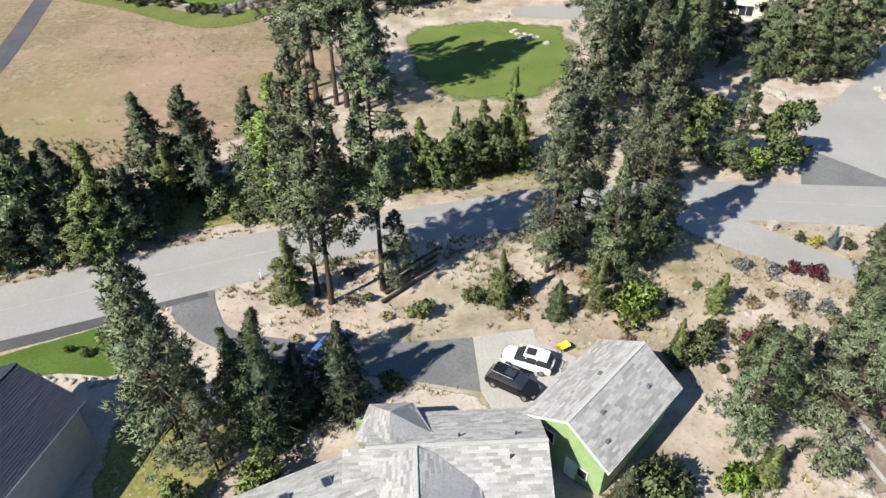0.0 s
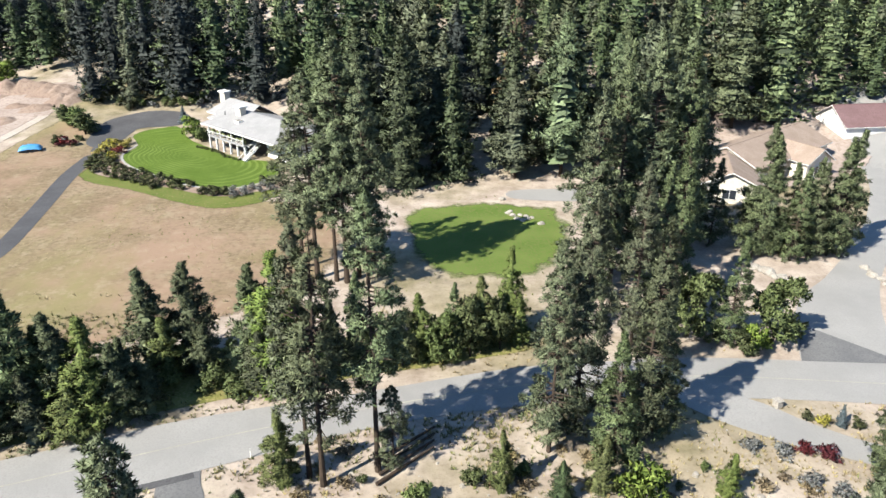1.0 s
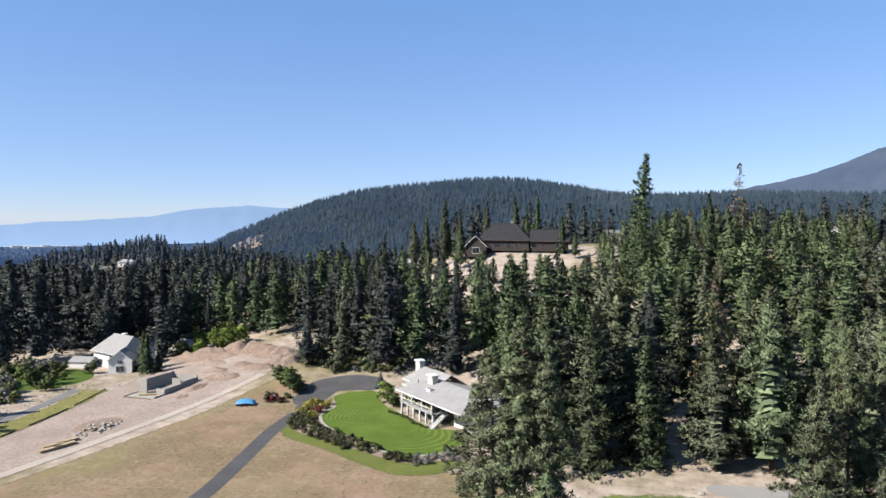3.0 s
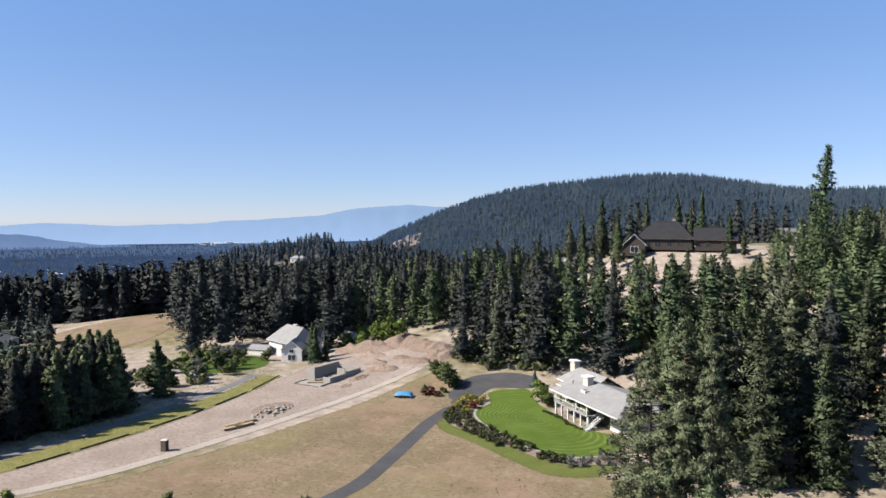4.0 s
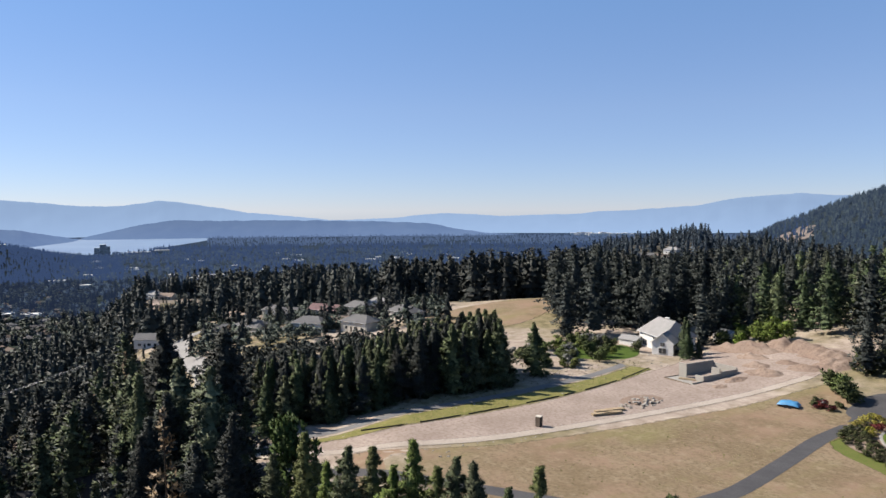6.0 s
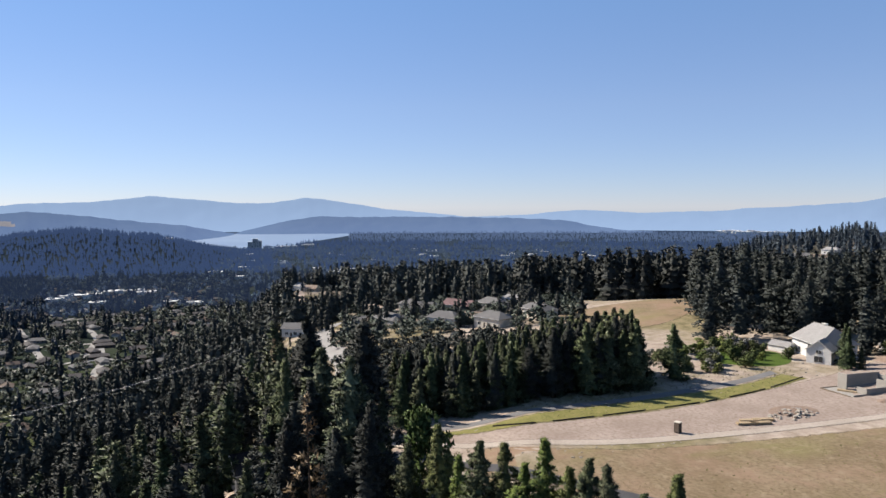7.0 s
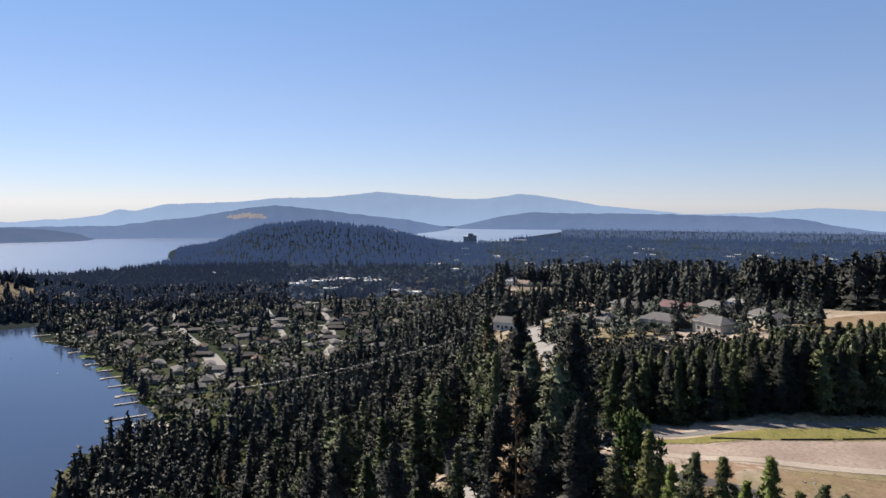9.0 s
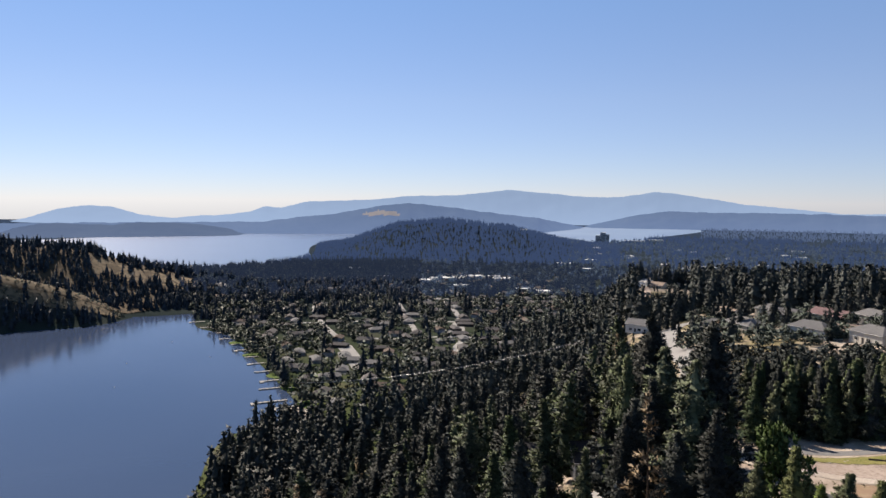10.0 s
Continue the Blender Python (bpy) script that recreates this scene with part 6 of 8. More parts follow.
patch("drive_below", [polar(82.6, 158), polar(81.6, 170), polar(82.0, 188), polar(83.2, 186), polar(83.4, 160)], "concrete", 0.25, "pale concrete drive below the pines", "driveway", rings=3)
ribbon("street", [polar(76.2, 236), polar(75.6, 262), polar(76.4, 300), polar(77.6, 345), polar(77.0, 392), polar(74.0, 395)], [polar(77.8, 238), polar(77.2, 262), polar(78.0, 300), polar(79.2, 345), polar(78.6, 402), polar(74.2, 402)],
       "asphalt", 0.3, "pale street winding through the subdivision", cross=3)
ribbon("street", [polar(80.2, 520), polar(79.5, 580), polar(79.7, 640)], [polar(80.9, 520), polar(80.2, 580), polar(80.4, 640)], "dirt", 0.5, "bare track on the spur", cross=2)
patch("clearing", [polar(84, 430), polar(86.5, 445), polar(87.5, 480), polar(85.5, 500), polar(83.8, 470)], "dry_grass", 0.4, "dry clearing on the wooded slope", "ground", rings=4, ragged=0.1)
patch("clearing", [polar(88.6, 330), polar(90.5, 350), polar(90.8, 395), polar(89.2, 400), polar(88.2, 360)], "dirt", 0.4, "bare slash of soil on the wooded slope", "ground", rings=4, ragged=0.15)
patch("grass_patch", [polar(86.8, 372), polar(88.4, 380), polar(88.0, 400), polar(86.6, 395)], "lawn", 0.45, "small green patch on the slope", "lawn", rings=3)


# ---- town on the valley floor ----
def town_house(L, W, hw, rise, wall, roof, label):
    e = empty("house", pose(0, 0, -400), label, "house", "houses of the valley town")
    slab("wall", e, wall, -L / 2, -W / 2, -0.5, L / 2, W / 2, hw)
    xo, yo = L / 2 + 0.5, W / 2 + 0.5
    xr = L / 2 - (W * 0.35 if "hip" in label else -0.5)
    roof_plane(e, (-xo, -yo, hw - 0.1), (xo, -yo, hw - 0.1), (xr, 0, hw + rise), (-xr, 0, hw + rise), roof, 0)
    roof_plane(e, (xo, yo, hw - 0.1), (-xo, yo, hw - 0.1), (-xr, 0, hw + rise), (xr, 0, hw + rise), roof, 0)
    if "hip" in label:
        roof_plane(e, (xo, -yo, hw - 0.1), (xo, yo, hw - 0.1), (xr, 0, hw + rise), (xr, 0, hw + rise), roof, 0)
        roof_plane(e, (-xo, yo, hw - 0.1), (-xo, -yo, hw - 0.1), (-xr, 0, hw + rise), (-xr, 0, hw + rise), roof, 0)
    for u in (-0.3, 0.05, 0.32):
        slab("window", e, "glass", u * L - 0.8, -W / 2 - 0.04, 0.9, u * L + 0.8, -W / 2 + 0.05, 2.2)
    return e


TOWN = [town_house(16, 10, 3.2, 2.4, "town_wall", "town_roof", "low cream house with a grey roof"),
        town_house(14, 9, 3.4, 2.2, "grey_siding", "town_brown", "grey house with a brown roof"),
        town_house(17, 10, 3.0, 2.2, "town_wall", "drive_grey", "cream house with a grey hip roof"),
        town_house(18, 9, 3.0, 2.0, "brown_siding", "town_roof", "dark house with a grey hip roof")]
trng = random.Random(77)
spots_taken = []
first_used = [False] * len(TOWN)
while len(spots_taken) < 270:
    az, r = trng.uniform(86, 114.5), 470 + 900 * trng.random() ** 1.35
    if az > 107 and r < 470 + (az - 107) * 62:
        continue
    x, y = polar(az, r)
    if ground_z(x, y) > -78 or any(abs(x - a) + abs(y - b) < 26 for a, b in spots_taken):
        continue
    k = trng.randrange(len(TOWN))
    m = pose(x, y, ground_z(x, y), 0, 0, trng.choice((0, 20, 90, 110)) + trng.uniform(-8, 8))
    if first_used[k]:
        copy_thing(TOWN[k], m)
    else:
        TOWN[k].matrix_basis = m
        first_used[k] = True
    spots_taken.append((x, y))


def flat_block(az, r, turn, L, W, h, wall, label, category="building", rows_=1, name="building"):
    e = empty(name, on_ground(az, r, turn), label, category, "large buildings of the town")
    spots_taken.extend(polar(az, r - d) for d in (0, 18, 36))
    slab("wall", e, wall, -L / 2, -W / 2, -0.5, L / 2, W / 2, h)
    slab("roof", e, "white" if wall != "brown_siding" else "drive_grey", -L / 2 - 0.4, -W / 2 - 0.4, h, L / 2 + 0.4, W / 2 + 0.4, h + 0.5)
    for q in range(rows_):
        for k in range(max(3, int(L / 6))):
            x = -L / 2 + (k + 0.5) * L / max(3, int(L / 6))
            slab("window", e, "glass", x - 1.3, -W / 2 - 0.05, 1.0 + q * 3.2, x + 1.3, -W / 2 + 0.1, 2.6 + q * 3.2)
    slab("roof_unit", e, "metal", -L / 5, -2, h + 0.5, -L / 5 + 4, 2, h + 2.2)
    return e


for az, r, t, L, W, h, wl in [(95.8, 1218, 95, 60, 22, 6, "white"), (93.1, 1251, 92, 70, 24, 6, "cream"), (97.5, 1190, 95, 36, 20, 5, "white"), (91.6, 1225, 90, 40, 20, 5, "white"), (89.5, 1085, 90, 30, 16, 5, "tan_roof"), (88.0, 1060, 80, 26, 14, 5, "white"),
                              (103.6, 1400, 100, 40, 20, 6, "white"), (99.5, 1430, 98, 30, 16, 5, "white"), (94.5, 1120, 95, 30, 18, 5, "white"), (101.3, 1250, 100, 34, 16, 5, "cream")]:
    flat_block(az, r, t, L, W, h, wl, "long low pale commercial building")
for k in range(46):
    az, r = trng.uniform(44, 90), trng.uniform(1400, 2300)
    flat_block(az, r, az + trng.uniform(-20, 20), trng.uniform(14, 34), trng.uniform(12, 20), trng.uniform(4, 7), trng.choice(("white", "cream", "white", "town_wall")), "pale distant town building", rows_=0)

for k in range(14):
    az, r = 42.6 + k * 0.34 + trng.uniform(-0.1, 0.1), trng.uniform(3850, 4180)
    flat_block(az, r, az + trng.uniform(-8, 8), trng.uniform(26, 80), trng.uniform(30, 50), trng.uniform(8, 13), "white", "long white warehouse far across the valley", rows_=0)


def tower():
    e = empty("hotel_tower", on_ground(83.4, 2440, 83), "dark lakeside hotel tower with stepped blocks", "tower")
    for x0, x1, h in ((-22, -6, 26), (-6, 12, 36), (12, 24, 30)):
        # walls white to put haze into the colour of the dark tower
        b = slab("block", e, "white", x0, -9, -0.5, x1, 9, h)
        for q in range(int(h / 3.4)):
            slab("window_band", b, "glass", x0 + 0.8, -9.12, 1.5 + q * 3.4, x1 - 0.8, -8.9, 3.3 + q * 3.4)
        slab("parapet", b, "white", x0 - 0.3, -9.3, h, x1 + 0.3, 9.3, h + 0.8)
    flat_block(80.9, 2470, 82, 70, 16, 9, "cream", "pale lakeside building by the bay", rows_=2)
    flat_block(79.3, 2500, 80, 46, 16, 12, "cream", "pale lakeside building by the bay", rows_=3)
    flat_block(85.8, 2450, 85, 30, 14, 8, "grey_siding", "grey lakeside building by the bay", rows_=2)


tower()

# streets of the town and the shore lots
STREETS = []
for pts in ([(104.2, 668), (103.6, 625), (102.8, 570)], [(102.0, 700), (99, 690), (96, 700), (93, 690)], [(104.3, 690), (106, 800), (106.5, 930), (105, 1080)], [(98, 690), (99, 820), (100, 980), (101, 1150)],
            [(95.5, 560), (95, 640), (94.5, 700), (95, 860), (96.5, 1000)], [(95.9, 695), (95.2, 730), (94.7, 800)], [(110, 800), (106, 800), (101, 805), (96, 800), (91, 790)], [(91, 1000), (97, 985), (104, 990), (110, 1000)]):
    P = spline([polar(a, r) for a, r in pts], 8)
    STREETS.append(P)
    T = np.gradient(P, axis=0)
    Nn = np.stack([-T[:, 1], T[:, 0]], -1) / np.linalg.norm(T, axis=1, keepdims=True)
    w = 7.0 if pts[0][0] in (104.2, 95.9) else 3.2
    ribbon("street", [tuple(p) for p in P + Nn * w], [tuple(p) for p in P - Nn * w], "asphalt", 0.4, "pale asphalt street of the town", per=2, cross=2)
patch("car_park", [polar(115, 1060), polar(113.4, 1075), polar(113.2, 1130), polar(115, 1150)], "asphalt", 0.5, "pale parking lot by the lake", "car park", rings=3)
for az, r in ((107.2, 476), (108.4, 520), (109.6, 560), (112.6, 700), (106.4, 560), (111.5, 640)):
    x, y = polar(az, r)
    patch("lakeside_lawn", [(x + 9, y), (x + 4, y + 8), (x - 7, y + 7), (x - 9, y - 3), (x + 1, y - 8)], "lawn", 0.55, "small green lakeside lawn", "lawn", rings=3, ragged=0.1)
patch("beach", [polar(107.0, 448), polar(107.0, 462), polar(108.2, 474), polar(109.0, 470), polar(108.0, 452)], "gravel", 0.5, "pale gravel beach", "ground", rings=3)


def dock(az, r, turn, n, ell):
    x, y = polar(az, r)
    e = empty("dock", pose(x, y, LAKE_Z, 0, 0, turn), "weathered pale wooden dock on the lake", "dock", "docks along the shore")
    deck = slab("deck", e, "concrete", 0, -1.1, 0.35, n, 1.1, 0.6)
    for k in range(int(n / 1.2)):
        slab("plank", deck, "concrete", k * 1.2 + 0.04, -1.1, 0.605, k * 1.2 + 1.16, 1.1, 0.63)
    if ell:
        slab("platform", e, "concrete", n, -1.1, 0.35, n + 3, ell, 0.6)
    for k in range(3):
        for s in (-1, 1):
            part("pile", tube(bmesh.new(), (n * (k + 0.3) / 3, s * 1.2, -2), (n * (k + 0.3) / 3, s * 1.2, 1.1), 0.13, 0.13, 6), "wood", e)
    return e


for az, r, n, ell in ((109.0, 488, 22, 4), (108.3, 472, 14, 7), (109.6, 522, 15, 0), (109.5, 545, 13, 4), (110.2, 575, 14, 0), (110.7, 605, 12, 3), (111.2, 632, 12, 0), (111.8, 662, 12, 3),
                      (112.3, 690, 12, 0), (112.9, 722, 13, 3), (113.5, 755, 12, 0), (114.6, 790, 14, 0), (115.2, 830, 14, 4)):
    dock(az - 0.25, r, 300 - (r - 480) * 0.02, n, ell)


def boat(az, r, turn, L, label, mat):
    x, y = polar(az, r)
    e = empty("boat", pose(x, y, LAKE_Z, 0, 0, turn), label, "boat", "boats on the lake")
    bm = bmesh.new()
    secs = []
    for u, w, h in ((-0.5, 0.36, 0.7), (-0.2, 0.42, 0.72), (0.15, 0.40, 0.8), (0.38, 0.22, 0.9), (0.5, 0.02, 1.0)):
        secs.append([bm.verts.new(p) for p in ((u * L, -w * L * 0.42, h), (u * L * 0.96, -w * L * 0.28, -0.1), (u * L * 0.96, w * L * 0.28, -0.1), (u * L, w * L * 0.42, h))])
    for a, b in zip(secs[:-1], secs[1:]):
        for k in range(4):
            bm.faces.new((a[k], b[k], b[(k + 1) % 4], a[(k + 1) % 4]))
    bm.faces.new(secs[0])
    bmesh.ops.recalc_face_normals(bm, faces=bm.faces)
    part("hull", bm, mat, e)
    slab("windscreen", e, "glass", 0.02 * L, -0.25 * L * 0.8, 0.8, 0.06 * L, 0.25 * L * 0.8, 1.3)
    slab("seat", e, "cream", -0.3 * L, -0.12 * L, 0.7, -0.2 * L, 0.12 * L, 1.1, 0.04)
    return e


boat(108.5, 462, 30, 7, "white motor boat moored at a dock", "white")
boat(113.2, 742, 10, 7, "white motor boat by the shore", "white")
for az, r in ((120.6, 640), (114.6, 640), (121.5, 560), (117.4, 720)):
    x, y = polar(az, r)
    e = empty("buoy", pose(x, y, LAKE_Z), "small white mooring buoy on the water", "buoy", "mooring buoys")
    bm = bmesh.new()
    bmesh.ops.create_uvsphere(bm, u_segments=10, v_segments=6, radius=0.55)
    part("float", bm, "white", e, smooth=True)
    part("ring", tube(bmesh.new(), (0, 0, 0.5), (0, 0, 0.85), 0.08, 0.08, 6), "metal", e)

# power line down the slope
def pole(az, r, h):
    x, y = polar(az, r)
    e = empty("utility_pole", pose(x, y, ground_z(x, y), 0, 0, az + 90), "tall wooden utility pole with a crossarm", "utility pole", "poles of the power line")
    part("post", tube(bmesh.new(), (0, 0, -0.5), (0, 0, h), 0.2, 0.14, 8), "wood", e)
    part("crossarm", box(-0.08, -1.6, h - 0.9, 0.08, 1.6, h - 0.7), "wood", e)
    for yy in (-1.4, 0.2, 1.4):
        part("insulator", tube(bmesh.new(), (0, yy, h - 0.7), (0, yy, h - 0.45), 0.06, 0.05, 6), "metal", e)
    return Vector((x, y, ground_z(x, y) + h - 0.45))


WIRE = []
POLES = [pole(107.6, 452, 22), pole(84.6, 395, 20)]
for k, (a, b) in enumerate(zip(POLES[:-1], POLES[1:])):
    for j in range(3):
        cu = bpy.data.curves.new("power_line", "CURVE")
        cu.dimensions, cu.bevel_depth, cu.bevel_resolution = "3D", 0.045, 1
        sp = cu.splines.new("POLY")
        sp.points.add(24)
        side = Vector((0.25, 1.0, 0)) * (j - 1) * 1.4
        for q in range(25):
            s = q / 24
            p = a.lerp(b, s) + side - Vector((0, 0, 5.0 * 4 * s * (1 - s)))
            sp.points[q].co = (*p, 1)
            WIRE.append((math.degrees(math.atan2(-p.x, p.y)), math.hypot(p.x, p.y), math.degrees(math.atan2(p.z - 48.0, math.hypot(p.x, p.y)))))
        cu.materials.append(MAT["metal"])
        tagged(new("power_line", cu), "thin grey power line sagging between poles", "power line", "wires of the power line")


# ---- vehicles ----
def car(m, paint, label, L=4.75, W=1.9, Hh=1.72, rails=True, pickup=False):
    e = empty("car", m, label, "car", "parked cars")
    def loft(name, secs, mat, lab=""):
        bm = bmesh.new()
        rings = []
        for x, w, z0, z1, tuck in secs:
            rings.append([bm.verts.new(p) for p in ((x, -w, z0), (x, -w * 1.02, (z0 + z1) / 2), (x, -w * tuck, z1), (x, w * tuck, z1), (x, w * 1.02, (z0 + z1) / 2), (x, w, z0))])
        for a, b in zip(rings[:-1], rings[1:]):
            for k in range(6):
                bm.faces.new((a[k], b[k], b[(k + 1) % 6], a[(k + 1) % 6]))
        bm.faces.new(rings[0])
        bm.faces.new(rings[-1][::-1])
        bmesh.ops.recalc_face_normals(bm, faces=bm.faces)
        bmesh.ops.bevel(bm, geom=[ed for ed in bm.edges if ed.calc_face_angle(0) > 0.5], offset=0.05, segments=2, affect="EDGES")
        return part(name, bm, mat, e, lab, smooth=False)
    h, w = L / 2, W / 2
    body = loft("body", [(-h, w * 0.86, 0.45, 0.95, 0.9), (-h + 0.12, w * 0.97, 0.32, 1.0, 0.93), (-h * 0.5, w, 0.28, 1.05, 0.95), (h * 0.35, w, 0.28, 1.02, 0.94), (h * 0.8, w * 0.95, 0.3, 0.9, 0.9), (h - 0.05, w * 0.8, 0.4, 0.75, 0.85)], paint)
    loft("cabin", [(-h + 0.15, w * 0.86, 0.98, 1.10, 0.9), (-h + 0.55, w * 0.87, 0.98, Hh - 0.08, 0.82), (-0.3, w * 0.88, 1.0, Hh, 0.82), (h * 0.12, w * 0.87, 1.0, Hh - 0.06, 0.82), (h * 0.48, w * 0.84, 0.98, 1.08, 0.88)], "glass", "dark tinted window band")
    roof = loft("roof", [(-h + 0.5, w * 0.70, Hh - 0.10, Hh - 0.03, 0.95), (-0.3, w * 0.74, Hh - 0.02, Hh + 0.05, 0.95), (h * 0.12, w * 0.71, Hh - 0.08, Hh - 0.01, 0.95)], paint)
    part("sunroof", box(-0.75, -0.42, Hh + 0.035, 0.15, 0.42, Hh + 0.06), "glass", e)
    for x in (-0.95, 0.05):
        for s in (-1, 1):
            part("pillar", tube(bmesh.new(), (x, s * w * 0.89, 1.0), (x - 0.05, s * w * 0.73, Hh), 0.05, 0.05, 4), paint, e)
    if rails:
        for s in (-1, 1):
            part("roof_rail", tube(bmesh.new(), (-h + 0.6, s * w * 0.68, Hh + 0.08), (h * 0.1, s * w * 0.68, Hh + 0.08), 0.025, 0.025, 6), "metal", e)
    for x in (-h + 0.85, h - 0.9):
        for s in (-1, 1):
            wh = part("wheel", tube(bmesh.new(), (x, s * (w - 0.24), 0.36), (x, s * (w + 0.01), 0.36), 0.36, 0.36, 20), "tyre", e)
            part("rim", tube(bmesh.new(), (x, s * (w - 0.02), 0.36), (x, s * (w + 0.03), 0.36), 0.23, 0.21, 12), "metal", wh)
    for s in (-1, 1):
        part("headlight", box(h - 0.28, s * w * 0.66 - 0.16, 0.66, h - 0.04, s * w * 0.66 + 0.16, 0.8, 0.02), "metal", e)
        part("tail_light", box(-h - 0.01, s * w * 0.72 - 0.12, 0.8, -h + 0.14, s * w * 0.72 + 0.12, 1.0, 0.02), "red_roof", e)
        part("mirror", box(h * 0.36, s * (w + 0.08) - 0.1, 1.0, h * 0.36 + 0.14, s * (w + 0.08) + 0.1, 1.14, 0.03), paint, e)
    part("bumper", box(-h - 0.06, -w * 0.85, 0.38, -h + 0.1, w * 0.85, 0.6, 0.03), "black", e)
    part("grille", box(h - 0.1, -w * 0.45, 0.5, h + 0.01, w * 0.45, 0.68, 0.02), "black", e)
    return e


car(pose(7.6, 43.3, 0.08, 0, 0, 158), "car_white", "white SUV with dark glass on the concrete slab")
car(pose(6.1, 40.6, 0.08, 0, 0, -31), "car_black", "black SUV parked beside the white one")
car(pose(-10.4, 45.0, 0.08, 0, 0, 60), "car_blue", "blue car in the shade of the trees", 4.5, 1.8, 1.5, False)
car(on_ground(66.6, 312, 30), "car_white", "white car outside the cream house", 4.6, 1.8, 1.5, False)
e = empty("hand_truck", pose(10.2, 43.0, 0.07, 0, 0, 70), "wire cargo rack behind the white car", "rack")
for k in range(6):
    part("bar", tube(bmesh.new(), (-0.5, -0.6 + k * 0.24, 0.45), (0.5, -0.6 + k * 0.24, 0.45), 0.02, 0.02, 6), "black", e)
for s in (-0.5, 0.5):
    part("rail", tube(bmesh.new(), (s, -0.7, 0.45), (s, 0.7, 0.45), 0.025, 0.025, 6), "black", e)
    for t in (-0.6, 0.6):
        part("leg", tube(bmesh.new(), (s, t, 0), (s, t, 0.45), 0.025, 0.025, 6), "black", e)
e = empty("wheelbarrow", pose(11.0, 44.9, 0.07, 0, 0, 30), "yellow wheelbarrow beside the parking slab", "wheelbarrow")
bm = bmesh.new()
lo = [bm.verts.new((x, y, 0.4)) for x, y in ((-0.35, -0.22), (0.35, -0.22), (0.35, 0.22), (-0.35, 0.22))]
hi = [bm.verts.new((x, y, 0.75)) for x, y in ((-0.55, -0.4), (0.65, -0.4), (0.65, 0.4), (-0.55, 0.4))]
bm.faces.new(lo)
for k in range(4):
    bm.faces.new((lo[k], lo[(k + 1) % 4], hi[(k + 1) % 4], hi[k]))
part("tray", bm, "yellow", e)
part("wheel", tube(bmesh.new(), (0.75, -0.06, 0.2), (0.75, 0.06, 0.2), 0.2, 0.2, 14), "tyre", e)
for s in (-1, 1):
    part("handle", tube(bmesh.new(), (0.75, s * 0.1, 0.22), (-1.0, s * 0.32, 0.62), 0.025, 0.025, 6), "wood", e)
    part("leg", tube(bmesh.new(), (-0.4, s * 0.26, 0), (-0.35, s * 0.26, 0.45), 0.02, 0.02, 6), "black", e)


# ---- rocks, garden, site clutter ----
def boulder(x, y, s, seed, label, group, name="boulder", z=None, mat="rock"):
    rng_ = random.Random(seed)
    bm = bmesh.new()
    bmesh.ops.create_icosphere(bm, subdivisions=2, radius=1)
    sx, sy, sz = s * rng_.uniform(0.8, 1.3), s * rng_.uniform(0.7, 1.1), s * rng_.uniform(0.5, 0.75)
    for v in bm.verts:
        k = 1 + 0.35 * noise.noise(v.co * 1.3 + Vector((seed * 3.1, 0, 0)))
        v.co = Vector((v.co.x * sx * k, v.co.y * sy * k, max(v.co.z * sz * k, -0.35 * sz)))
    me = bpy.data.meshes.new(name)
    bm.to_mesh(me)
    bm.free()
    me.materials.append(MAT[mat])
    o = new(name, me)
    o.matrix_basis = pose(x, y, (ground_z(x, y) if z is None else z) + 0.2 * sz, 0, 0, rng_.uniform(0, 360))
    return tagged(o, label, "boulder", group)


rr = random.Random(3)
for k, (x, y) in enumerate([(12.4, 121.8), (13.2, 120.6), (13.9, 119.2), (14.8, 118.2), (15.9, 118.9), (15.6, 120.2), (16.6, 119.6), (17.9, 116.6), (12.9, 122.5), (14.6, 120.8)]):
    boulder(x, y, rr.uniform(0.45, 0.8), k, "pale boulder set in the lawn", "boulders on the lawn")
boulder(11.9, 128.6, 0.8, 60, "pale upright stone beside the lawn", "boulders on the lawn")
for k in range(16):
    t = k / 15
    boulder(47.2 + 6.2 * t + rr.uniform(-0.4, 0.4), 101.4 - 9.0 * t + rr.uniform(-0.5, 0.5), rr.uniform(0.6, 1.15), 20 + k, "pale boulder of a retaining wall", "boulders of the retaining wall")
for k in range(8):
    boulder(66.5 + rr.uniform(-0.8, 0.8), 89 + k * 1.4, rr.uniform(0.5, 0.9), 120 + k, "pale boulder edging the side road", "boulders by the side road")
for k in range(14):
    t = k / 13
    boulder(-39 + 11.5 * t, 41.6 - 0.2 * t + rr.uniform(-0.25, 0.25), rr.uniform(0.3, 0.55), 50 + k, "pale stone of a low garden wall", "stones of the garden wall")
for k in range(26):
    boulder(rr.uniform(22, 36), rr.uniform(40, 56), rr.uniform(0.12, 0.4), 150 + k, "small pale stone on the dry slope", "stones on the slope")
for k in range(10):
    boulder(30 + rr.uniform(-1, 6), 30.5 + rr.uniform(-1.5, 1.0), rr.uniform(0.35, 0.8), 190 + k, "pale boulder below the terraces", "boulders below the terraces")
for k in range(7):
    boulder(27.5 + k * 0.9, 45.2 + 0.3 * math.sin(k), 0.45, 210 + k, "flat pale stone along a garden path", "stones of the garden path")
for k in range(46):
    a = rr.uniform(0, 6.28)
    d = rr.random() ** 0.5
    boulder(-119 + 3.6 * d * math.cos(a) - 1.0 * d * math.sin(a), 134 + 7.5 * d * math.sin(a), rr.uniform(0.3, 0.65), 240 + k, "broken grey rock of a rubble heap", "rubble heap", "rock", z=rr.uniform(0, 1.0) * (1 - d))
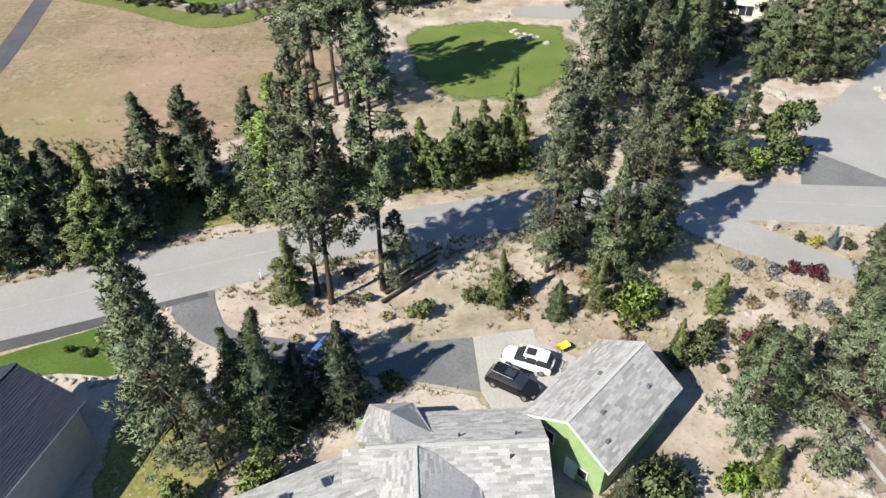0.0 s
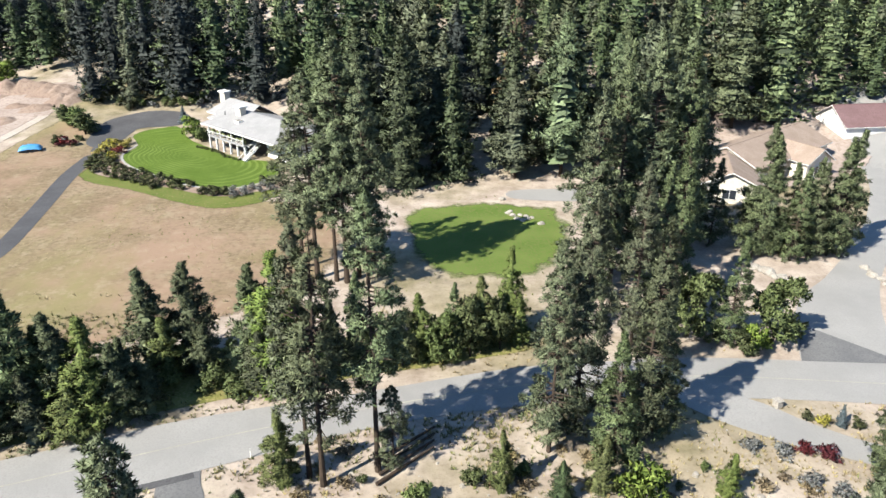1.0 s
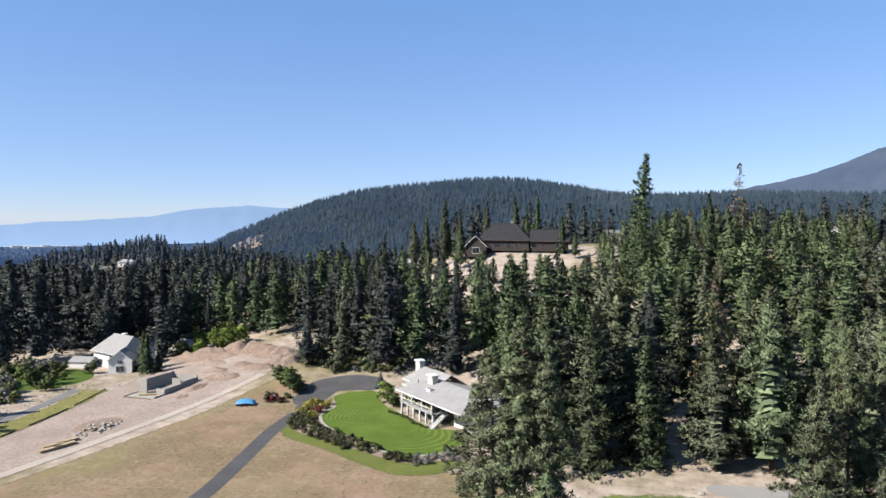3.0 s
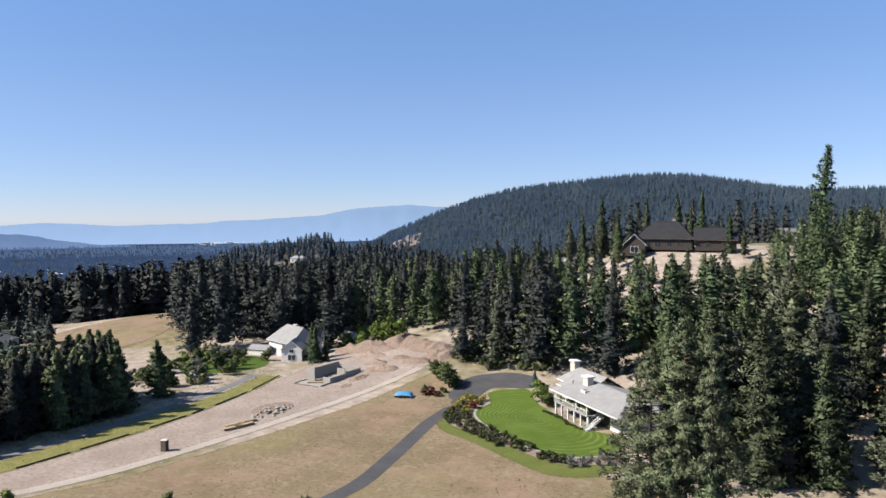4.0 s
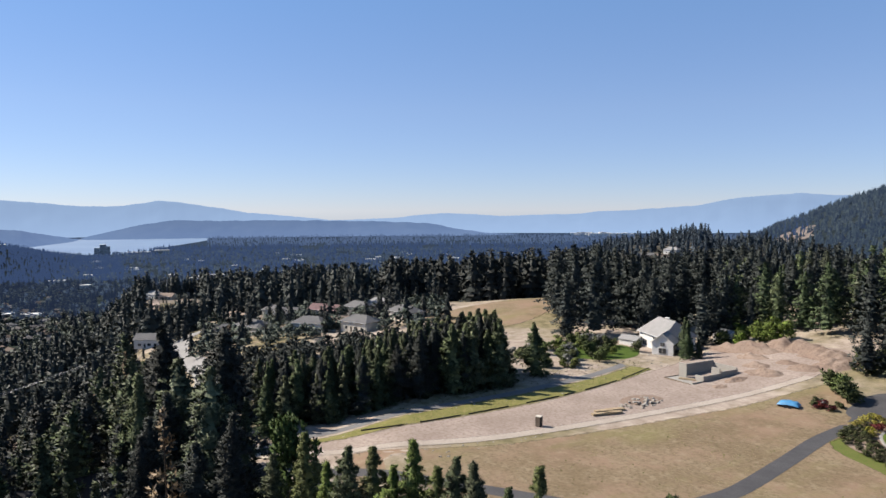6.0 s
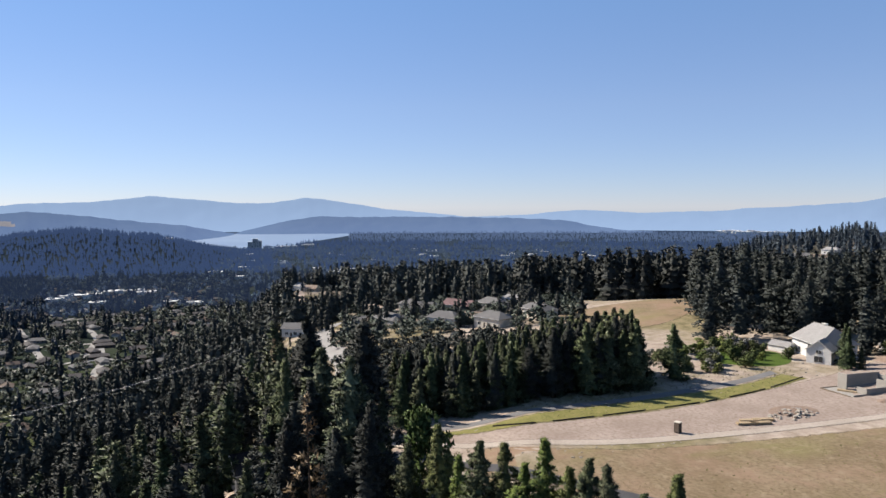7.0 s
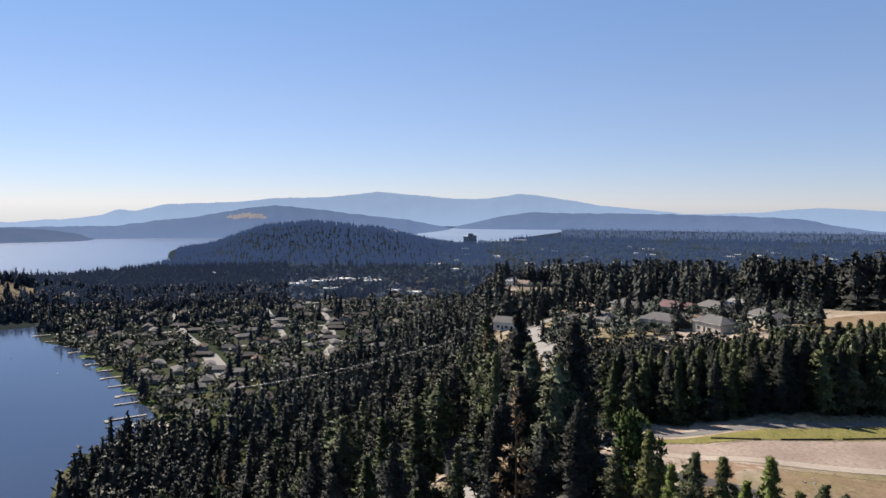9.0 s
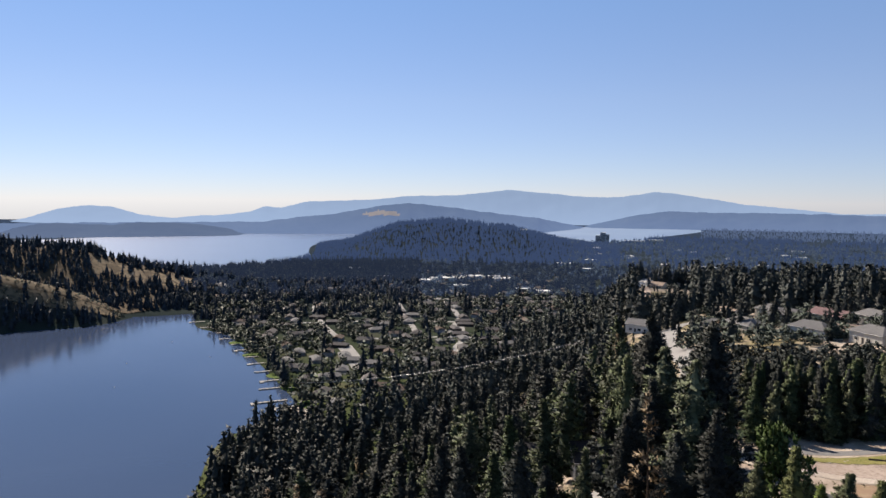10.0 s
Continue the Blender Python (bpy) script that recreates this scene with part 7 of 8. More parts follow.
e = empty("road_marker", pose(-18.9, 55.3, 0), "white roadside marker post", "post")
part("post", box(-0.06, -0.03, 0, 0.06, 0.03, 1.15, 0.01), "white", e)
part("reflector", box(-0.05, -0.04, 0.95, 0.05, -0.03, 1.1), "metal", e)
e = empty("stone_pillar", pose(37.2, 63.6, 0, 0, 0, 20), "pale stone gate pillar by the driveway", "pillar")
part("pier", box(-0.4, -0.4, 0, 0.4, 0.4, 0.9, 0.08), "rock", e)
part("cap", box(-0.47, -0.47, 0.9, 0.47, 0.47, 1.02, 0.04), "rock", e)
e = empty("fallen_logs", pose(-3, 55.5, 0.1, 0, 0, 40), "fallen grey logs under the pines", "logs")
for k in range(4):
    part("log", tube(bmesh.new(), (-5 + k, -1.2 + k * 0.9, 0.2), (2.5 + k * 0.7, -0.6 + k * 0.8, 0.2), 0.2, 0.12, 8), "bark", e)


def foundation():
    e = empty("foundation", pose(-123.6, 159.6, 0, 0, 0, 85.8), "pale concrete basement walls of a new house", "foundation")
    for x0, y0, x1, y1, h in ((0.0, 0.0, 4.0, 0.3, 0.7), (4.0, 0.0, 11.0, 0.3, 2.0), (11.0, 0.0, 18.0, 0.3, 2.5), (17.7, 0.3, 18.0, 8.5, 3.0), (6.5, 8.5, 18.0, 8.8, 3.6), (4.0, 0.3, 4.3, 2.8, 2.0), (4.0, 6.0, 4.4, 8.8, 4.3), (10.8, 0.3, 11.1, 3.2, 3.4)):
        slab("wall", e, "concrete", x0, y0, -0.2, x1, y1, h, 0.02)
    slab("floor", e, "concrete", 6.3, 0.3, 0.05, 17.7, 8.5, 0.18)
    slab("footing", e, "concrete", -0.5, 0.35, 0.0, 5.6, 9.6, 0.25)
    for x0, y0, x1, y1 in ((-0.6, 9.6, 5.8, 9.75), (-0.75, 0.3, -0.6, 9.75)):
        slab("form_board", e, "wood", x0, y0, 0.0, x1, y1, 0.45)
    for k, (x, y) in enumerate(((22, -1), (25, 4), (29, 1), (24, 9), (30, 7))):
        for x0, y0, x1, y1 in ((0, 0, 3.4, 0.12), (0, 1.3, 3.4, 1.42), (0, 0.12, 0.12, 1.3), (3.28, 0.12, 3.4, 1.3)):
            slab("form_board", e, "pale_wood", x + x0, y + y0, 0.0, x + x1, y + y1, 0.4)
    return e


foundation()
for k, (x, y, a) in enumerate(((-117.0, 118.4, 72), (-118.3, 120.6, 68), (-116.2, 121.4, 76), (-117.8, 123.8, 70), (-128, 163, 30), (-112, 186, 20))):
    e = empty("lumber_stack", pose(x, y, 0.08, 0, 0, a), "stack of pale new lumber on bearers", "lumber", "lumber stacks on the site")
    for q in range(3):
        part("bearer", box(-1.6 + q * 1.6, -0.6, 0, -1.45 + q * 1.6, 0.6, 0.15), "wood", e)
    for lay in range(3):
        for b in range(5):
            part("plank", box(-2.4, -0.6 + b * 0.25, 0.15 + lay * 0.14, 2.4 - 0.2 * ((b + lay) % 3), -0.38 + b * 0.25, 0.28 + lay * 0.14), "pale_wood", e)
for k, (cx, cy, a, b, h) in enumerate(((-137, 203, 15, 5, 2.6), (-124, 207, 14, 5, 3.0), (-111, 203, 9, 5, 2.2), (-123, 187, 5, 3.5, 1.2), (-116.5, 181, 6, 4, 1.3), (-105, 197, 6, 7, 1.8), (-118.5, 171, 2.6, 5, 0.8), (-117.5, 163, 2.4, 3.5, 0.5), (-110, 190, 6, 4, 1.0), (-130, 195, 6, 3, 1.4), (-117, 193, 4, 2.5, 0.9), (-121, 136, 5.5, 9, 0.5))):
    verts, faces = [], []
    nA, nR = 48, 12
    for i in range(nR):
        s = i / (nR - 1)
        for j in range(nA):
            th = 6.28318 * j / nA
            w = 1 + 0.22 * noise.noise((math.cos(th) * 1.6 + k * 7, math.sin(th) * 1.6, 0))
            x, y = cx + a * s * w * math.cos(th), cy + b * s * w * math.sin(th)
            verts.append((x, y, ground_z(x, y) - 0.1 + h * (1 - s * s) ** 1.4 * (1 + 0.8 * noise.noise((x * 0.35, y * 0.35, k))) + 0.25 * noise.noise((x * 1.3, y * 1.3, k)) * (1 - s)))
    for i in range(nR - 1):
        for j in range(nA):
            faces.append((i * nA + j, (i + 1) * nA + j, (i + 1) * nA + (j + 1) % nA, i * nA + (j + 1) % nA))
    tagged(link_mesh("soil_mound", verts, faces, "soil", smooth=True), "heap of dug reddish-grey soil", "soil heap", "soil heaps on the site")

e = empty("portable_toilet", pose(-118.5, 100.6, 0.08, 0, 0, 25), "dark portable toilet with a pale roof", "portable toilet")
part("cabin", box(-0.6, -0.6, 0.1, 0.6, 0.6, 2.15, 0.05), "brown_siding", e)
part("door", box(-0.45, -0.64, 0.2, 0.45, -0.6, 2.0, 0.01), "wood", e)
part("roof", box(-0.65, -0.65, 2.15, 0.65, 0.65, 2.35, 0.08), "cream", e)
part("skid", box(-0.65, -0.5, 0, 0.65, 0.5, 0.1), "black", e)
e = empty("covered_trailer", pose(-96.2, 159.8, 0.05, 0, 0, 20), "utility trailer under a bright blue tarpaulin", "trailer")
bm = bmesh.new()
bmesh.ops.create_grid(bm, x_segments=14, y_segments=8, size=1)
for v in bm.verts:
    x, y = v.co.x, v.co.y
    edge = max(abs(x), abs(y)) ** 6
    v.co = Vector((x * 2.5, y * 1.35, 1.75 - 0.8 * edge + 0.12 * noise.noise((x * 3, y * 3, 0)) + 0.2 * math.cos(x * 1.5)))
part("tarpaulin", bm, "tarp", e, "rumpled blue tarpaulin", smooth=True)
part("bed", box(-2.3, -1.15, 0.55, 2.3, 1.15, 1.2, 0.03), "black", e)
for s in (-1, 1):
    for x in (-0.5, 0.45):
        part("wheel", tube(bmesh.new(), (x, s * 1.1, 0.36), (x, s * 1.34, 0.36), 0.36, 0.36, 16), "tyre", e)
part("drawbar", tube(bmesh.new(), (2.3, 0, 0.5), (3.7, 0, 0.45), 0.06, 0.06, 6), "metal", e)
e = empty("gas_tank", pose(-90.2, 180.6, 0.05, 0, 0, 25), "white horizontal propane tank on feet", "tank")
bm = tube(bmesh.new(), (-2.2, 0, 1.2), (2.2, 0, 1.2), 0.95, 0.95, 20)
for s in (-1, 1):
    bmesh.ops.create_uvsphere(bm, u_segments=20, v_segments=10, radius=0.95, matrix=Matrix.Translation((s * 2.2, 0, 1.2)) @ Matrix.Diagonal((0.6, 1, 1, 1)))
part("shell", bm, "white", e, smooth=True)
for x in (-1.4, 1.4):
    part("foot", box(x - 0.15, -0.7, 0, x + 0.15, 0.7, 0.5), "metal", e)
part("valve_dome", tube(bmesh.new(), (0, 0, 2.1), (0, 0, 2.35), 0.25, 0.2, 12), "metal", e)
# silt fence along the site's upper edge
P = spline([(-137.2, 66), (-135.4, 80), (-134.6, 97), (-134.6, 112), (-135.4, 127), (-138.6, 146), (-144.5, 166)], 8)
e = empty("silt_fence", pose(0, 0, 0), "low black silt fence along the building site", "fence")
for k, (p, q) in enumerate(zip(P[:-1], P[1:])):
    if k in (6, 7, 13, 20, 21, 22, 29, 32, 33, 40):
        continue
    bm = bmesh.new()
    d = Vector((q[0] - p[0], q[1] - p[1], 0)).normalized()
    nn = Vector((-d.y, d.x, 0)) * 0.02
    vs = [bm.verts.new(v) for v in (Vector((p[0], p[1], 0)) - nn, Vector((q[0], q[1], 0)) - nn, Vector((q[0], q[1], 0.34)) - nn, Vector((p[0], p[1], 0.34)) - nn,
                                    Vector((p[0], p[1], 0)) + nn, Vector((q[0], q[1], 0)) + nn, Vector((q[0], q[1], 0.34)) + nn, Vector((p[0], p[1], 0.34)) + nn)]
    for f in ((3, 2, 1, 0), (4, 5, 6, 7), (0, 1, 5, 4), (2, 3, 7, 6), (1, 2, 6, 5), (3, 0, 4, 7)):
        bm.faces.new([vs[i] for i in f])
    part("fabric_panel", bm, "black", e)
    part("stake", tube(bmesh.new(), (p[0], p[1], 0), (p[0], p[1], 0.65), 0.03, 0.03, 4), "wood", e)

brng = random.Random(31)
for k in range(18):
    x, y = brng.uniform(-127, -106), brng.uniform(186, 207)
    e = empty("loose_boards", pose(x, y, 0.75, 0, 0, brng.uniform(0, 180)), "scattered pale boards on dug soil", "boards", "loose boards on the site")
    for q in range(3):
        part("board", box(-2.2, -0.3 + q * 0.3, -0.6 + 0.05 * q, 2.2 - 0.4 * q, -0.12 + q * 0.3, 0.06 + 0.04 * q), "pale_wood", e)
# single trees round the road and the near houses
def grove(rows):
    """Single trees: kind, place, height, breadth."""
    for k, x, y, h, w in rows:
        plant(k, x, y, h, None, w, group="trees round the road")


grove([("shrub_a", -19.5, 28.8, 2.2, 1.1), ("full_a", 13, 28.2, 6.5, 1.2), ("shrub_a", 16, 29.5, 3.4, 1.1), ("full_b", -22.8, 36.5, 15, 0.9), ("full_b", -20.3, 33.5, 20.5, 0.85),
       ("full_b", -17.6, 32.2, 11, 0.9), ("fir_a", -16.6, 38, 10, 1), ("fir_a", -14, 35.4, 14, 0.95), ("shrub_lime", -13.8, 30.4, 3.2, 1.1), ("fir_a", -11.8, 37.6, 9, 1),
       ("fir_a", -8.3, 38.4, 10.6, 1.0), ("shrub_a", -4.6, 40.6, 1.4, 1.3), ("shrub_lime", 22.2, 30.5, 2.6, 1), ("full_b", 23.6, 34.4, 13, 1), ("young_a", 24.5, 31, 5, 1.1),
       ("full_b", 26.2, 36.2, 12, 0.95), ("full_b", 29.4, 33, 16.5, 1), ("full_b", 32, 38.5, 13.5, 1), ("full_a", 35, 41.5, 12.5, 1), ("bush_dark", -34.5, 45, 0.7, 1)])
grove([("bush_dark", -32.6, 44.4, 0.8, 1), ("bush_dark", -31, 46.8, 0.7, 1), ("bush_dark", -29.9, 45, 0.8, 1), ("young_a", -14.9, 51.6, 8.6, 1), ("tall_b", -12.6, 52.6, 26.5, 0.85),
       ("tall_a", -11.1, 51.5, 29, 0.9), ("tall_b", -6.1, 53.5, 29, 0.9), ("shrub_a", -2, 49.4, 1.6, 1.3), ("shrub_a", 3, 51.5, 1.6, 1.2), ("young_a", 5.7, 50.8, 7.1, 0.85),
       ("shrub_a", 7.8, 52.6, 1.4, 1.2), ("fir_a", 11.1, 49.4, 5, 1.15), ("young_a", 14.9, 50.6, 6.8, 1), ("shrub_lime", 18.4, 49, 4.2, 1), ("young_a", 20.8, 43.1, 5.8, 0.8),
       ("shrub_a", 22.6, 43.5, 3, 1), ("shrub_a", 25.2, 46.8, 1.6, 1), ("young_a", 26.7, 50.2, 5, 1.1), ("young_a", 27.6, 44, 3.4, 1), ("bush_red", 28.6, 46.2, 0.9, 1)])
grove([("shrub_a", 30, 45.5, 2.2, 1), ("bush_grey", 35.2, 51.3, 1.3, 1.3), ("bush_grey", 37.5, 50, 1.2, 1.4), ("full_a", 43.3, 53, 11.3, 1), ("young_b", -52.5, 58.6, 10.5, 1.26),
       ("young_b", -50.2, 56.4, 9.5, 1.38), ("young_b", -48.5, 61.5, 12, 1.26), ("young_b", -47.4, 58, 11.1, 1.26), ("young_b", -45.5, 61.2, 12.5, 1.32), ("young_b", -45, 57.4, 9, 1.49),
       ("young_b", -43.4, 59.3, 16.4, 1.09), ("young_a", -41.4, 61, 11.5, 1.32), ("young_b", -41.2, 57.8, 8.4, 1.49), ("young_b", -39.2, 60.4, 13.2, 1.15), ("young_a", -37.6, 58.4, 7.6, 1.49),
       ("young_a", -36.5, 60.4, 13, 1.15), ("young_b", -34.6, 63.5, 8.5, 1.38), ("young_b", -33.8, 60.6, 9.6, 1.26), ("young_b", -31.6, 62.6, 6.8, 1.38), ("shrub_a", -23, 65.6, 1.8, 1.4)])
grove([("full_b", -4.6, 54.2, 9.5, 1), ("tall_c", 10.9, 56.3, 23, 0.85), ("tall_c", 14, 59.5, 27, 0.85), ("full_a", 17, 54.6, 15, 0.9), ("tall_d", 20, 57, 25.2, 0.85),
       ("full_a", 22.2, 59.5, 17, 0.9), ("bush_grey", 31.5, 56.5, 1.1, 1.5), ("bush_grey", 34.3, 55.8, 1.2, 1.5), ("bush_red", 36.6, 56, 1.1, 1), ("bush_red", 38.6, 55.2, 1.2, 1),
       ("bush_dark", 39.4, 61.4, 0.9, 1), ("bush_yellow", 40.8, 60.6, 1, 1), ("spruce_blue", 42.5, 60.3, 2.8, 1), ("bush_dark", 44.2, 60, 1, 1.1), ("full_b", 46.5, 56.5, 10.5, 1),
       ("young_b", -33.6, 69.9, 13.4, 1.15), ("young_a", -31.5, 68.5, 8.5, 1.38), ("young_b", -29.7, 71.8, 13.3, 1.21), ("young_b", -27.6, 69.2, 7, 1.49), ("shrub_a", -26, 67, 2.2, 1.3)])
grove([("young_b", -21.2, 68.4, 14.7, 1.03), ("young_b", -20, 66.4, 8, 1.38), ("young_a", -18.3, 67.6, 16.6, 1.09), ("young_a", -16.4, 69, 12, 1.26), ("young_b", -13, 70, 10, 1),
       ("full_a", -10, 71, 13, 0.9), ("young_a", -7.2, 71.2, 7.5, 1.1), ("shrub_b", -4.6, 71.6, 6, 0.8), ("young_a", -2.4, 73, 9.0, 1.1), ("shrub_b", 0, 72.2, 6, 0.8),
       ("full_a", 1.4, 74.4, 9.8, 1.0), ("shrub_b", 3.6, 73.6, 6.5, 0.8), ("young_a", 5.2, 76, 9.8, 1.05), ("shrub_b", 7.4, 75.4, 5.5, 0.9), ("young_a", 9.6, 76.8, 6.8, 1.1),
       ("tall_c", 24, 76, 24, 0.8), ("full_a", 36.4, 76.8, 14.7, 0.85), ("shrub_a", 37.6, 74.2, 2.2, 1), ("shrub_lime", 39.2, 74.9, 3.4, 1), ("shrub_b", 42.2, 76.6, 7.7, 0.95)])
grove([("young_a", 8.9, 79.4, 12.1, 0.8), ("full_b", 19, 79, 15, 0.9), ("tall_c", 20.5, 88, 31, 0.9), ("tall_d", 28, 80.5, 23, 0.85), ("shrub_b", 32, 78.5, 8, 1),
       ("tall_d", 32.5, 87.5, 25, 0.9), ("tall_a", -21.4, 98.5, 28, 1.2), ("tall_b", -18.6, 95, 31, 1.15), ("tall_b", -15.6, 94.2, 33, 0.95), ("tall_b", -14, 93.6, 36, 0.95),
       ("tall_b", -12.4, 95.5, 31, 1), ("tall_c", -10.8, 93, 33, 0.8), ("tall_d", 25, 93, 35, 0.9), ("tall_c", 30, 96, 36, 0.95), ("tall_d", 34.5, 97.5, 33, 0.9),
       ("full_a", 55.5, 101.5, 15.5, 0.9), ("tall_c", 27, 104, 33, 0.95), ("tall_c", 37, 104, 35, 0.95), ("full_b", 38.5, 103.5, 22, 0.9), ("tall_d", 41, 112, 20, 0.9)])
grove([("full_a", 45, 108, 15, 0.9), ("full_a", 51.5, 105.5, 21, 0.95), ("full_a", 52, 104, 19.5, 1), ("full_a", 56, 105, 15, 0.95), ("full_a", 59, 102.5, 16, 0.9),
       ("full_a", 61.5, 108.5, 15, 0.95), ("full_a", 62.5, 103.5, 19.5, 0.9), ("full_a", 64, 104.5, 20.5, 0.9), ("full_b", 46, 117, 14, 0.9)])
# young pines along the road, nearer the field
for k, (az, el, r) in enumerate([(60.2, -18.3, 94), (65.7, -18.7, 97), (63.1, -18.8, 96), (56.6, -19.8, 90), (49.6, -20.4, 84), (38.6, -21.6, 75), (68.6, -17.5, 103), (54.8, -20.2, 88), (58.3, -20.4, 91), (52.2, -22.0, 85), (66.9, -19.8, 99), (45.0, -22.6, 80), (61.8, -20.3, 93), (71.6, -18.8, 106)]):
    tree_at("young_b" if k % 2 else "young_a", az, r, el, wide=1.05, group="young pines by the road")
tree_at("leafy", 70.0, 110, -17.1, wide=0.62, label="bright green leafy tree at the field's corner")
tree_at("full_a", 71.0, 116, -17.2, wide=0.8)
plant("mid_c", -150.6, 189.6, 12.5, None, 1.3, label="dense dark fir beside the white house")
tree_at("mid_d", 50.05, 205, -9.1, wide=1.2, label="single round-headed pine beside the lane")
# the pine row beside the lane
prng = random.Random(9)
for k in range(190):
    az, u = prng.uniform(52.8, 72.5), prng.random()
    front = np.interp(az, (51.5, 54, 57, 61, 66, 72.5), (191, 187, 181, 174, 168, 164))
    r = front + 26 * u
    tree_at(prng.choice(("mid_d", "mid_e", "mid_e", "mid_c", "mid_d")), az, r, h=np.interp(az, (52, 56, 62, 68), (19, 18, 15.5, 14.5)) * prng.uniform(0.82, 1.06), wide=prng.uniform(0.95, 1.25), turn=prng.uniform(0, 360), group="pine row by the lane")

# garden round the white house
for x, y, k, s in [(-94.7, 176.5, "shrub_a", 4.0), (-90.8, 173.8, "shrub_a", 4.4), (-88.4, 171.2, "shrub_a", 3.8), (-61.2, 171.0, "shrub_lime", 4.6), (-59.0, 168.6, "shrub_a", 2.6), (-66.6, 179.6, "spruce_blue", 4.6)]:
    plant(k, x, y, s, None, 1.25, group="shrubs by the drive")
bed = spline([(-78.2, 166), (-77.4, 156), (-75.5, 149.5), (-68, 143.6), (-60, 139), (-52.5, 134.2), (-45, 131.2), (-39.5, 132.6), (-35, 137)], 6)
side = np.gradient(bed, axis=0)
side = np.stack([side[:, 1], -side[:, 0]], -1) / np.linalg.norm(side, axis=1, keepdims=True)
for k in range(0, len(bed), 2):
    p, t = bed[k], k / len(bed)
    for j in range(3):
        kk = "bush_dark"
        if t < 0.06 or (0.12 < t < 0.20 and j == 0) or (t < 0.12 and j == 2):
            kk = "bush_yellow"
        elif 0.06 < t < 0.16 and j == 0:
            kk = "bush_red"
        elif 0.80 < t < 0.97:
            kk = "bush_grey"
            if j == 0:
                continue
        elif 0.62 < t < 0.68 or (t > 0.55 and j == 2):
            continue
        q = p + side[k] * ((j - 1) * 2.1 + prng.uniform(-0.25, 0.25)) + np.array([prng.uniform(-0.3, 0.3), prng.uniform(-0.3, 0.3)])
        plant(kk, q[0], q[1], prng.uniform(1.0, 1.4), None, prng.uniform(1.15, 1.35), group="shrubs of the garden bed")
for k in range(16):
    t = k / 15
    plant("bush_dark", -58 + 12 * t + prng.uniform(-0.5, 0.5), 164.0 - 11.0 * t + prng.uniform(-0.6, 0.4), prng.uniform(0.4, 0.7), None, 1.2, group="shrubs below the deck")
for k in range(14):
    kk = ("bush_red", "bush_dark", "bush_dark", "bush_grey")[k % 4]
    plant(kk, -87.5 - prng.uniform(0, 6), 165.5 + prng.uniform(-2.5, 2.5), prng.uniform(0.8, 1.3), None, 1.2, group="shrubs by the turning area")
for k in range(60):
    plant(("shrub_a", "shrub_a", "shrub_lime", "bush_grey", "shrub_b")[k % 5], -157 - prng.uniform(0, 30), 146 + prng.uniform(-6, 36), prng.uniform(1.6, 4.2), None, 1.1, group="shrubs below the white house")
for k in range(16):
    plant("shrub_a" if k % 2 else "shrub_lime", -150 + prng.uniform(-6, 10), 214 + prng.uniform(-6, 10), prng.uniform(2, 4.5), None, 1.1, group="shrubs at the wood's edge")
for k in range(16):
    plant("shrub_a" if k % 3 else "bush_grey", prng.uniform(-80, -63), 190.5 + prng.uniform(-0.5, 4), prng.uniform(1.0, 2.2), None, 1.2, group="shrubs behind the turning area")
for x, y, h in ((-146.5, 186, 12.5), (-149.5, 190, 9.0), (-143.5, 188, 7.0)):
    plant("mid_c", x, y, h, None, 1.1, label="dense dark conifer beside the white house", group="trees by the white house")
for x, y, h in ((-139, 213, 6.0), (-135, 214, 7.0), (-131, 215, 6.0), (-142, 207, 4.0)):
    plant("shrub_lime", x, y, h, None, 1.0, label="bright leafy thicket at the wood's edge", group="trees by the white house")
for k in range(34):
    a, r = prng.uniform(17.0, 27), prng.uniform(206, 228)
    x, y = polar(a, r)
    plant("shrub_a" if k % 2 else "young_b", x, y, prng.uniform(1.5, 4.5), None, 1.2, group="undergrowth behind the turning area")
# tussocks on the dry slopes
for k in range(110):
    x, y = prng.uniform(-16, 38), prng.uniform(38, 62)
    if (abs(x - 5) < 9 and y < 49) or (y > 59) or (x > 25 and y > 54) or (6 < x < 20 and y < 43):
        continue
    plant("bush_dry" if k % 3 else "shrub_a", x, y, prng.uniform(0.4, 0.9), None, 1.2, group="tussocks on the slope")

# the wood behind the meadow and the houses
rng = np.random.RandomState(5)


def clear(x, y):
    """True where no tree stands: lots, lawns, tracks."""
    az, r = math.degrees(math.atan2(-x, y)), math.hypot(x, y)
    if -108 < x < -18 and 60 < y < (192 if x < -58 else 203) and not (x > -60 and (x + 57) * 0.66 + (y - 169) * 0.75 > 19.5):
        return True
    if x < -97 and x > -182 and 30 < y < 222:
        return True
    if 46 < x < 128 and 112 < y < (173 if x < 92 else 182):
        return True
    if -12 < x < 36 and y < 137:
        return True
    if 76 < x < 125 and y < 140:
        return True
    if 2.5 < az < 17.5 and 284 < r < 345:
        return True
    if -23.0 < az < -20.9 and 306 < r < 352:
        return True
    return False


placed = []


def space(x, y, d):
    if any((x - a) ** 2 + (y - b) ** 2 < d * d for a, b in placed):
        return False
    placed.append((x, y))
    return True


